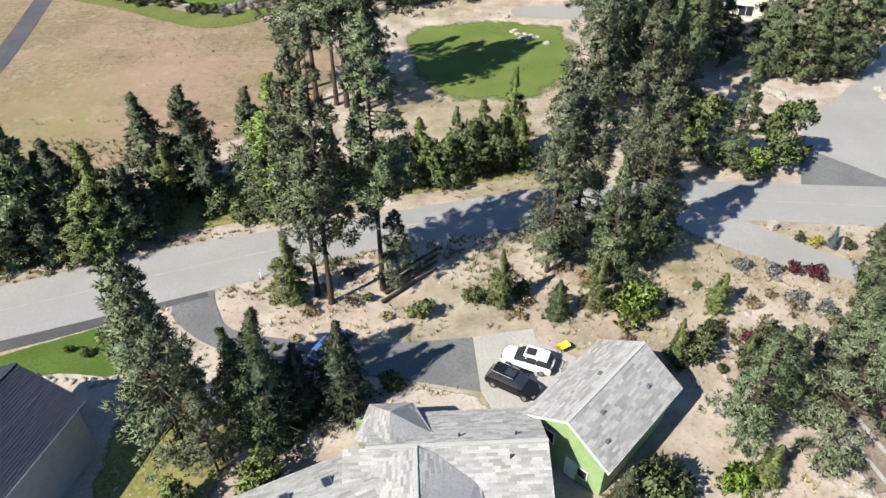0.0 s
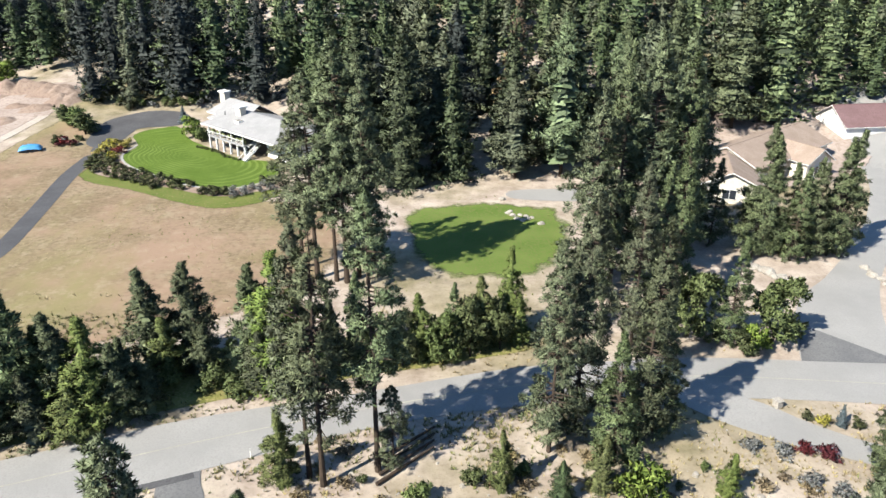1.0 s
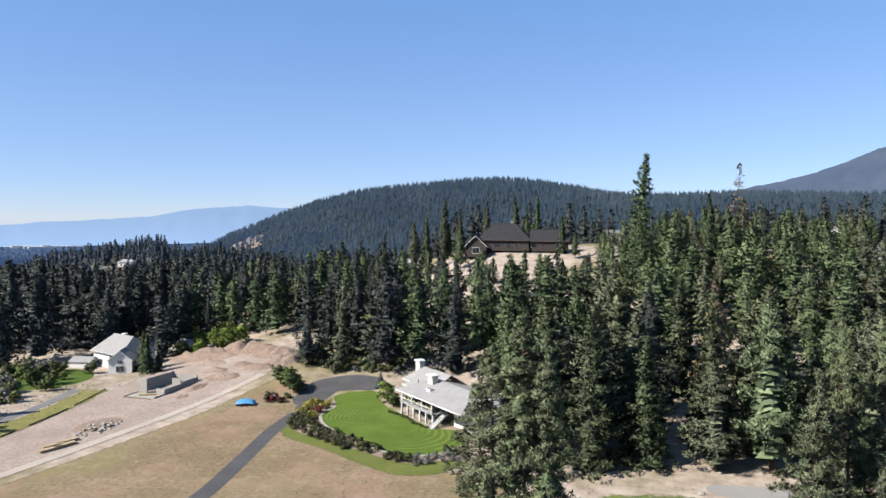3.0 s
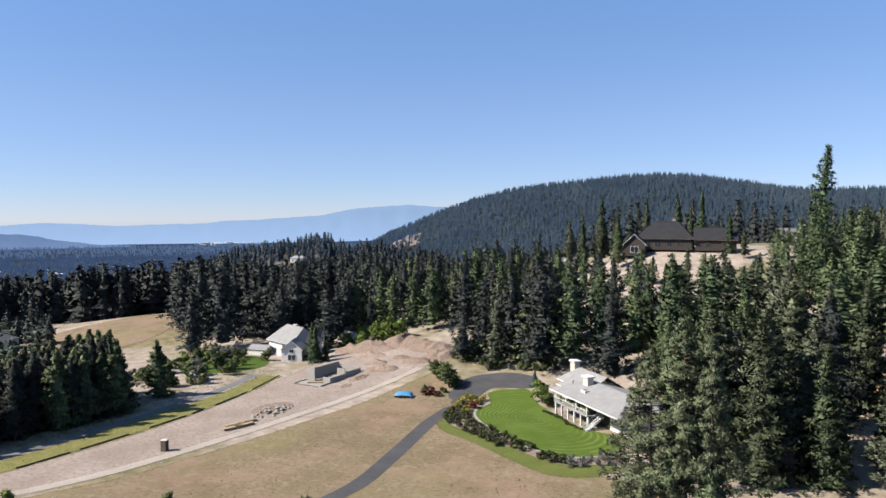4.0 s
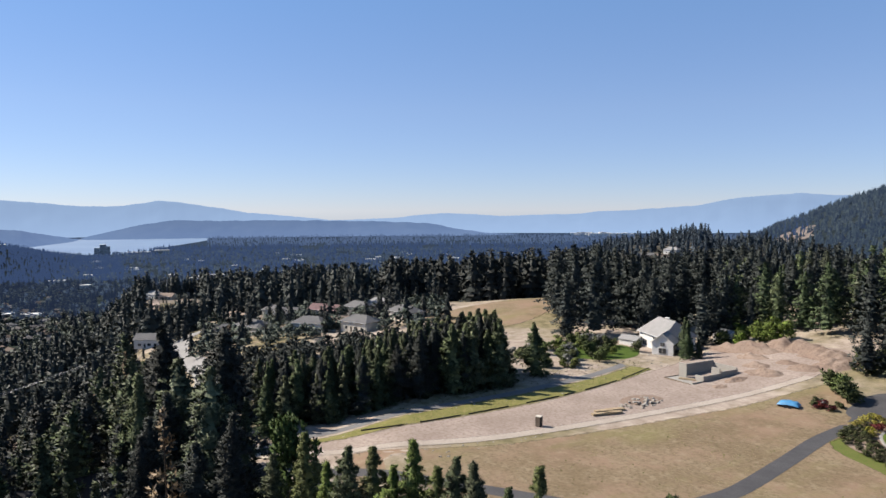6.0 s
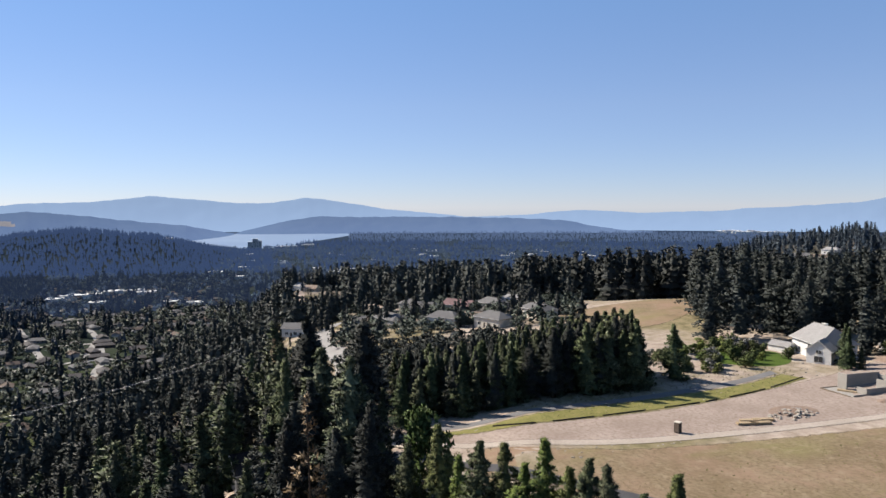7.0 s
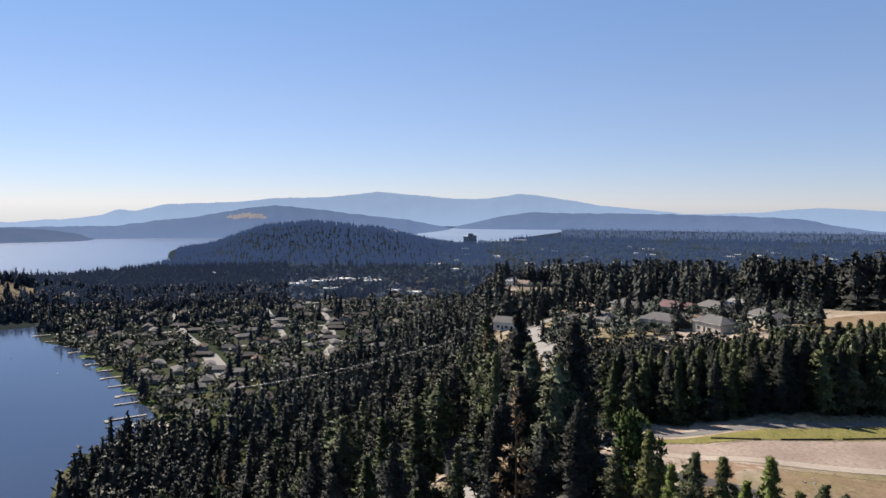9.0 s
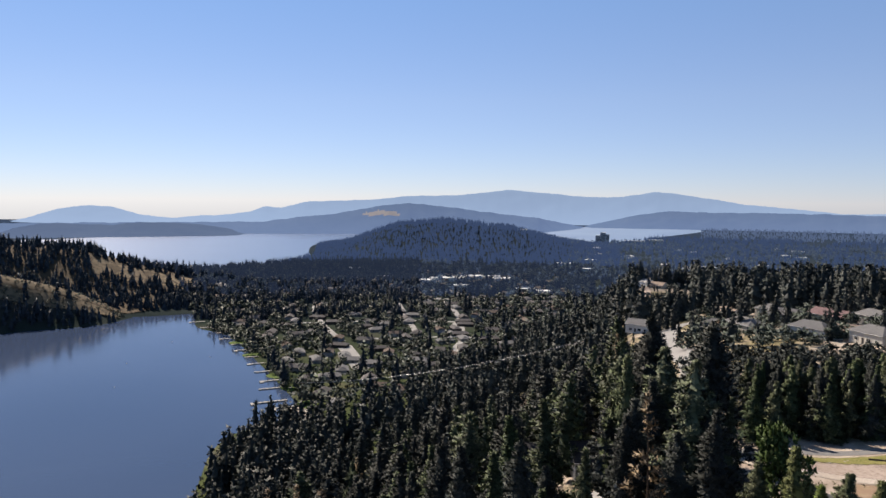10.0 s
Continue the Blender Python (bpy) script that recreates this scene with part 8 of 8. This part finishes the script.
SKY_AZ = [-44, -30, -26, -24, -23.2, -22.8, -20.7, -20.2, -17, -14, -8, -1, 2.5, 3.5, 18, 19, 22, 36]
SKY_EL = [3.0, 3.0, 2.6, 0.4, 0.3, -1.9, -1.9, 0.3, 0.2, 1.7, 2.0, 1.0, -0.6, -2.5, -2.5, -1.9, -1.6, -2.6]
back = {"mid_a": [], "mid_b": [], "mid_c": [], "mid_d": [], "mid_e": []}      # trees further in, joined below
count = 0
for tries in range(14000):
    az, r = rng.uniform(-44, 36), (137 ** 2 + (345 ** 2 - 137 ** 2) * rng.uniform()) ** 0.5
    x, y = polar(az, r)
    if clear(x, y) or (az > 16 and r < 198) or not space(x, y, (8.4 if az > 2 else 9.4) if r < 262 else 7.8):
        continue
    k = rng.choice(["mid_a", "mid_b", "mid_c", "mid_d", "mid_e", "mid_brown"], p=[0.32, 0.24, 0.24, 0.16, 0.02, 0.02] if az < 11 else [0.10, 0.08, 0.26, 0.06, 0.48, 0.02])
    g = ground_z(x, y)
    lid = EYE[2] + r * math.tan(radians(np.interp(az, SKY_AZ, SKY_EL) - 1.8 * rng.uniform() ** 1.5)) - g
    h = min(rng.uniform(17, 33) if r < 215 else (rng.uniform(15, 29) if r < 260 else rng.uniform(12, 24)), lid)
    if h < 4:
        continue
    if r < 190 or k == "mid_brown":
        plant(k, x, y, h, rng.uniform(0, 360), rng.uniform(1.05, 1.45), group="wood on the slope")
    else:
        back[k].append((x, y, g - 0.1, h))
    count += 1
    if count >= 640:
        break
tree_at("spire", -0.3, 255, 5.1, wide=1.55)
tree_at("mid_brown", -7.3, 280, 4.2, label="pale bare-topped conifer above the wood")
for az, el, r in [(-24.4, 1.6, 300), (-25.6, 1.9, 310), (-23.6, 0.6, 296), (-20.2, 1.2, 300), (-19.4, 0.9, 292), (-22.9, -0.3, 300), (4.6, -0.8, 290), (5.6, 0.6, 296), (8.4, 0.9, 312), (13.9, 1.0, 296), (16.6, 0.2, 300), (-20.7, -0.7, 305), (-23.2, -0.6, 312), (-24.6, 0.4, 318), (-13.4, 0.2, 318), (-18.2, 0.2, 300), (15.1, 1.7, 318), (9.3, 1.9, 322), (7.6, 2.0, 320), (11.6, 1.5, 325), (17.6, -0.2, 290), (13.8, -0.4, 285), (-5.6, 2.0, 270), (-29.0, 3.6, 300), (-20.5, 1.0, 300), (12.4, -3.2, 250), (8.6, -2.2, 262), (15.6, -3.0, 255), (10.2, -3.5, 246)]:
    tree_at("mid_c" if el > 0 else "mid_a", az, r, el, wide=0.75)


def lots(az, r):
    """Open ground on the left slope."""
    return (75.2 < az < 79.4 and 225 < r < 420) or (85.8 < az < 90 and 168 < r < 205) or (81 < az < 85.6 and 152 < r < 190) or (83.6 < az < 87.8 and 425 < r < 505) or (88.2 < az < 91 and 325 < r < 405) or (55 < az < 76 and 206 < r < 425) or (79 < az < 81.5 and 380 < r < 420) or (79.4 < az < 80.8 and 500 < r < 660)


WIRE = np.array(sorted(WIRE))


def sight_capped(x, y, h):
    """Tree height capped along the camera's sight lines, so wires, street and houses stay in view."""
    az, r = math.degrees(math.atan2(-x, y)), math.hypot(x, y)
    if 84.6 < az < 107.6 and r < np.interp(az, WIRE[:, 0], WIRE[:, 1]) + 6:
        return max(5.0, min(h, EYE[2] + r * math.tan(radians(np.interp(az, WIRE[:, 0], WIRE[:, 2]) - 0.25)) - ground_z(x, y)))
    cap = -14.6 if 76.0 < az < 78.4 and r < 235 else (-11.0 if 79.5 < az < 81.5 and r < 390 else (-15.6 if 82.0 < az < 84.4 and r < 165 else None))
    if 76.4 < az < 80.8 and 430 < r < 650:
        cap = -7.0
    if cap is not None:
        return max(4.0, min(h, EYE[2] + r * math.tan(radians(cap)) - ground_z(x, y)))
    return h


low = {"mid_a": [], "mid_b": [], "mid_c": [], "mid_e": []}
count = 0
for tries in range(6000):
    az, r = rng.uniform(72, 124), (100 ** 2 + (270 ** 2 - 100 ** 2) * rng.uniform()) ** 0.5
    x, y = polar(az, r)
    if lots(az, r) or (az < 74.5 and r < 230) or not space(x, y, 7.8):
        continue
    k = rng.choice(["mid_a", "mid_b", "mid_c", "mid_e", "mid_brown"], p=[0.03, 0.08, 0.25, 0.61, 0.03])
    h = sight_capped(x, y, rng.uniform(16, 29))
    if 81.5 < az < 89.5 and 118 < r < 170 and rng.uniform() < 0.7:
        continue
    if r < 165 or k == "mid_brown":
        plant(k, x, y, h, rng.uniform(0, 360), rng.uniform(0.95, 1.35), group="wood on the lake slope")
    else:
        low[k].append((x, y, ground_z(x, y) - 0.1, h))
    count += 1
    if count >= 380:
        break
tree_at("mid_e", 75.1, 130, -9.4, wide=1.25)
tree_at("mid_b", 76.3, 122, -12.0, wide=1.15)
tree_at("mid_e", 79.3, 150, -9.0, wide=1.2)
tree_at("mid_c", 73.6, 118, -14.5, wide=0.8)
tree_at("mid_a", 81.2, 140, -12.0, wide=0.8)

# ---- woods too many to count ----
MIDDLE = [conifer(24, 5.8, 0.05 + 0.045 * (k % 3), 90, 3, 12, 1.08, 0.76, None, 90 + k, 0.50 + 0.08 * k, 0.2, 0.25, belly=0.8, wide=0.31, inner=(26, 7, 0.42)) for k in range(5)]
FINE = [conifer(22, 4.9, 0.02, 30, 1, 4, 1.2, 1.4, None, 60 + k, 0.75, 0.14, 0.2, belly=0.7, wide=0.36, inner=(9, 6, 0.72)) for k in range(4)]
SMALL = [conifer(18, 4.3, 0.0, 2, 1, 2, 1.2, 1.6, None, 70 + k, 0.9, 0.12, 0.1, belly=0.85, wide=0.36, inner=(4, 5, 0.95)) for k in range(4)]
ROUND = [broadleaf(10, 4.8, 0.6, 24, 3, 1.95, None, 80 + k) for k in range(3)]
LEAFY = [broadleaf(6, 3.2, 0.3, 64, 4, 0.82, None, 84 + k) for k in range(3)]


def woods(name, spots, shapes, material, label, seed):
    """A wood in one mesh: each tree one of a few shapes, turned and sized."""
    rng = np.random.RandomState(seed)
    out, facing = [], []
    for k, (x, y, z, h) in enumerate(spots):
        v, f = shapes[rng.randint(len(shapes))]
        th = rng.uniform(0, 6.283)
        c, s = math.cos(th), math.sin(th)
        w = h * rng.uniform(1.05, 1.5)
        p, q = np.empty_like(v), f.copy()
        p[..., 0] = x + (v[..., 0] * c - v[..., 1] * s) * w
        p[..., 1] = y + (v[..., 0] * s + v[..., 1] * c) * w
        p[..., 2] = z + v[..., 2] * h
        q[:, 0], q[:, 1] = f[:, 0] * c - f[:, 1] * s, f[:, 0] * s + f[:, 1] * c
        out.append(p)
        facing.append(q)
    return tagged(new(name, tri_mesh(name, np.concatenate(out), material, np.concatenate(facing))), label, "woods", kind="stuff")


def scatter(n, az0, az1, r0, r1, h0, h1, seed, keep=None):
    rng = np.random.RandomState(seed)
    az = rng.uniform(az0, az1, n)
    r = (r0 ** 2 + (r1 ** 2 - r0 ** 2) * rng.uniform(0, 1, n)) ** 0.5
    x, y = -r * np.sin(np.radians(az)), r * np.cos(np.radians(az))
    z = height(x, y)
    h = rng.uniform(h0, h1, n)
    ok = z > LAKE_Z - 0.45
    for lk in LAKES:
        ok &= ~(inside(x, y, lk) & (z < LAKE_Z + 0.6))
    if keep is not None:
        ok &= np.array([keep(a, b) for a, b in zip(az, r)])
    if r0 < 400:
        h = np.array([sight_capped(a, b, c) for a, b, c in zip(x, y, h)])
    return np.stack([x, y, z - 0.2, h], -1)[ok]


def inside(x, y, poly):
    """Points within a plan outline."""
    hit = np.zeros(len(x), bool)
    n = len(poly)
    for k in range(n):
        (x0, y0), (x1, y1) = poly[k], poly[(k + 1) % n]
        cross = ((y0 > y) != (y1 > y)) & (x < (x1 - x0) * (y - y0) / (y1 - y0 + 1e-12) + x0)
        hit ^= cross
    return hit


for k, mat in (("mid_a", "pine"), ("mid_b", "pine_grey"), ("mid_c", "fir"), ("mid_d", "pine"), ("mid_e", "wood_far")):
    woods("slope_wood", back[k], MIDDLE, mat, "tall pines and firs filling the slope", 20)
for k, mat in (("mid_a", "pine"), ("mid_b", "pine_grey"), ("mid_c", "fir"), ("mid_e", "wood_far")):
    woods("lake_wood", low[k], MIDDLE, mat, "tall pines filling the lake slope", 21)
HOMES = np.array(spots_taken) * 0.985
LINES = np.concatenate(STREETS)


def open_town(a, r):
    """True where a tree may stand in the town: not before a house or on a street."""
    p = np.array(polar(a, r))
    return ((HOMES - p) ** 2).sum(1).min() > 11 ** 2 and ((LINES - p) ** 2).sum(1).min() > 11 ** 2


town_gap = lambda a, r: noise.noise((a * 0.35, r * 0.006, 1.0)) > -0.3 and open_town(a, r)
woods("ridge_woods", scatter(1500, -60, 34, 350, 1000, 14, 24, 42), FINE, "wood_far", "conifer wood behind the ridge", 2)
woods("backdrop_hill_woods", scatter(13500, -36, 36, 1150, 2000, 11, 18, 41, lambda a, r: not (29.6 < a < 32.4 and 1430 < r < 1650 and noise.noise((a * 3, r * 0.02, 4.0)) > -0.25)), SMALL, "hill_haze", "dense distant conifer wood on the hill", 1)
woods("rise_woods", scatter(1500, 27, 51, 600, 1080, 9, 17, 57, lambda a, r: not (38.8 < a < 41.8 and 640 < r < 764) and not (35.5 < a < 36.5 and 640 < r < 708)), FINE, "wood_hazed", "conifers on the wooded rise", 19)
valley = scatter(1500, 33, 62, 256, 640, 20, 30, 43, lambda a, r: not lots(a, r) and not (48.3 < a < 62 and r < 396) and not (44 < a < 48.5 and r < 268) and not (38 < a < 44 and r < 275))
near = np.hypot(valley[:, 0], valley[:, 1]) < 390
woods("valley_wood", valley[near][::2], MIDDLE, "wood_far", "tall pines at the valley's edge", 22)
woods("valley_woods", valley[~near], FINE, "wood_far", "tall conifer wood at the valley's edge", 3)
slope = scatter(2300, 58, 108, 255, 680, 12, 27, 44, lambda a, r: not lots(a, r) and not (a > 90 and r > 400 + (104 - a) * 12))
near = np.hypot(slope[:, 0], slope[:, 1]) < 340
woods("slope_wood", slope[near][::2], MIDDLE, "wood_far", "tall pines down the lake slope", 23)
woods("slope_woods", slope[~near], FINE, "wood_far", "conifer wood down the lake slope", 4)
woods("shore_woods", scatter(520, 104, 126, 255, 420, 15, 24, 45), FINE, "wood_far", "conifers along the near shore", 5)
def garden(a, r):
    """Clumps of trees with open lots between them."""
    return noise.noise((a * 0.9, r * 0.016, 5.0)) > -0.32 and open_town(a, r)


woods("spur_scrub", scatter(520, 120.5, 135, 866, 925, 1.4, 3.6, 56), ROUND, "town_leaf", "low scrub on the golden spur", 16)
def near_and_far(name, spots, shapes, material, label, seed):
    """The hither part keeps its own material; beyond a thousand metres haze is painted in as glow."""
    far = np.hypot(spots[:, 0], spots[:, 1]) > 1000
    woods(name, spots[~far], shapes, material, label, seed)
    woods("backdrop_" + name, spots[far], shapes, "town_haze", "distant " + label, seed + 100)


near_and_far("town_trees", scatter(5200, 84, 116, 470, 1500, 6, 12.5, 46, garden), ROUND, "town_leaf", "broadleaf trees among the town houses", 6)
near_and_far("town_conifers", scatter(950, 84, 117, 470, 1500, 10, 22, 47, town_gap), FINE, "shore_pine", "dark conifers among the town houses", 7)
near_and_far("plain_woods", scatter(4600, 30, 101, 640, 1500, 8, 15, 48, lambda a, r: (noise.noise((a * 0.3, r * 0.003, 9.0)) > -0.3 or r < 1100) and not (a > 84 and not (open_town(a, r) and noise.noise((a * 1.1, r * 0.02, 6.0)) > 0.15))), SMALL, "wood_hazed", "dark woods across the valley floor", 8)
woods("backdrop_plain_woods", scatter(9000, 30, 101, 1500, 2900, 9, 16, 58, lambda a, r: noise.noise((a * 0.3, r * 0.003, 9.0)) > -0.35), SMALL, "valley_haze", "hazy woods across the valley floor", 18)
woods("backdrop_plain_trees", scatter(3600, 40, 101, 1000, 2500, 7, 12, 49, lambda a, r: not (a > 86 and r > 1550)), ROUND, "plain_leaf_haze", "broadleaf trees across the valley floor", 9)
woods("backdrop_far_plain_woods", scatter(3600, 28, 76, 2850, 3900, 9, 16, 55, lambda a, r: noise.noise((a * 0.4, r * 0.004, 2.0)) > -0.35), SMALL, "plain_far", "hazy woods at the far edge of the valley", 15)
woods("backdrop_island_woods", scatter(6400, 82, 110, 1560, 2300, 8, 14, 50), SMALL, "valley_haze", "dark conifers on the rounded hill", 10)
woods("village_trees", scatter(260, 55, 77, 208, 280, 3, 5.5, 52), LEAFY, "wood_far", "low bushy trees below the subdivision", 12)
woods("village_garden_trees", scatter(190, 57, 77, 292, 425, 3.5, 8, 53), LEAFY, "town_leaf", "garden trees among the subdivision houses", 13)
woods("village_pines", scatter(60, 57, 79, 300, 425, 9, 16, 54), FINE, "wood_far", "pines among the subdivision houses", 14)
def shore_wood(a, r):
    """Thin on the golden spur and slope, thick elsewhere."""
    speck = noise.noise((a * 2.2, r * 0.03, 7.0))
    if r < 925:
        return r < 868 or (a > 123 and speck > 0.34)
    if r < 1042:
        return True
    if r < 1105 and a < 123:
        return speck > 0.16
    return noise.noise((a * 0.8, r * 0.012, 3.0)) > -0.45


shore = scatter(11000, 98, 136, 840, 1560, 8, 17, 51, shore_wood)
far = (np.hypot(shore[:, 0], shore[:, 1]) > 1150) & (np.degrees(np.arctan2(-shore[:, 0], shore[:, 1])) < 120)
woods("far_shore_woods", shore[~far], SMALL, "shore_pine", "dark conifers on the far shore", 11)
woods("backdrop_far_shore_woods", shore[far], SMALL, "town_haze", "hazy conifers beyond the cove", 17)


# ---- tufts and stones on the open ground ----
KEEP_OUT = [[(-42, 18), (-26, 18), (-26, 40), (-42, 40)], [(-10, 14), (24, 14), (22, 42), (8, 46), (-4, 36)], [(-18, 20), (-4, 20), (-4, 37), (-14, 34)]]


def open_spots(n, area, seed, clumpy=0.0):
    """Places on open ground within a plan rectangle, off the paving and the houses."""
    rng = np.random.RandomState(seed)
    x, y = rng.uniform(area[0], area[1], n), rng.uniform(area[2], area[3], n)
    ok = np.ones(n, bool)
    for o in PAVED + KEEP_OUT:
        ok &= ~inside(x, y, o)
    if clumpy:
        ok &= np.array([noise.noise((a * clumpy, b * clumpy, seed)) for a, b in zip(x, y)]) > -0.05
    return np.stack([x[ok], y[ok], height(x[ok], y[ok])], -1), rng


def tufts(name, n, area, size, material, label, seed, clumpy=0.12, blades=6):
    """Grass tufts: blades that lean out of a common foot."""
    p, rng = open_spots(n, area, seed, clumpy)
    k = len(p)
    c = np.repeat(p, blades, 0)
    s = np.repeat(size * rng.uniform(0.5, 1.4, k), blades)[:, None]
    th = rng.uniform(0, 6.283, k * blades)
    out = np.stack([np.cos(th), np.sin(th), np.zeros(k * blades)], -1)
    side = np.stack([-np.sin(th), np.cos(th), np.zeros(k * blades)], -1)
    foot = c + out * s * rng.uniform(0.0, 0.35, (k * blades, 1))
    tip = foot + out * s * rng.uniform(0.25, 0.8, (k * blades, 1)) + np.array([0, 0, 1.0]) * s * rng.uniform(0.5, 1.0, (k * blades, 1))
    v = np.stack([foot - side * s * 0.16, foot + side * s * 0.16, tip], 1)
    return tagged(new(name, tri_mesh(name, v, material)), label, "grass", kind="stuff")


def stones(name, n, area, size, label, seed):
    """Small angular stones half sunk in the soil."""
    p, rng = open_spots(n, area, seed, 0.2)
    cube = np.array([(-1, -1, -0.5), (1, -1, -0.5), (1, 1, -0.5), (-1, 1, -0.5), (-0.6, -0.6, 0.8), (0.6, -0.6, 0.8), (0.6, 0.6, 0.8), (-0.6, 0.6, 0.8)])
    quads = [(4, 5, 6, 7), (0, 1, 5, 4), (1, 2, 6, 5), (2, 3, 7, 6), (3, 0, 4, 7)]
    verts, faces = [], []
    for q in p:
        s = size * rng.uniform(0.4, 1.0) * (1 + 1.5 * rng.uniform() ** 6)
        th = rng.uniform(0, 6.283)
        w = cube * (1 + rng.uniform(-0.3, 0.3, (8, 3))) * s * np.array([1, 0.75, 0.6])
        b = len(verts)
        for a in w:
            verts.append((q[0] + a[0] * math.cos(th) - a[1] * math.sin(th), q[1] + a[0] * math.sin(th) + a[1] * math.cos(th), q[2] + a[2]))
        faces += [tuple(b + i for i in f) for f in quads]
    return tagged(link_mesh(name, verts, faces, "rock"), label, "stones", kind="stuff")


tufts("slope_tufts", 5200, (-28, 60, 27, 66), 0.34, "dry_tuft", "dry straw-coloured grass tufts on the slope", 301)
tufts("slope_weeds", 2200, (-28, 60, 27, 66), 0.36, "rough_tuft", "olive-green weeds on the slope", 302, 0.09)
tufts("verge_tufts", 5200, (-62, 14, 52, 84), 0.40, "rough_tuft", "yellow-green grass tufts along the verge", 303, 0.08)
tufts("verge_straw", 3800, (-62, 60, 52, 90), 0.36, "dry_tuft", "dry straw tufts along the verge", 304, 0.1)
tufts("meadow_tufts", 5200, (-100, -12, 62, 132), 0.18, "dry_tuft", "pale dry grass clumps over the meadow", 305, 0.05, 5)
tufts("meadow_weeds", 900, (-100, 30, 76, 132), 0.28, "rough_tuft", "green weeds over the meadow", 306, 0.04, 5)
tufts("bank_weeds", 1800, (-160, -126, 45, 170), 0.35, "rough_tuft", "weeds on the banks of the building site", 307, 0.03, 5)
stones("slope_stones", 1300, (-26, 58, 28, 64), 0.16, "pale stones scattered over the slope", 308)
stones("site_stones", 1300, (-160, -113, 60, 200), 0.26, "broken stones on the building site", 309)
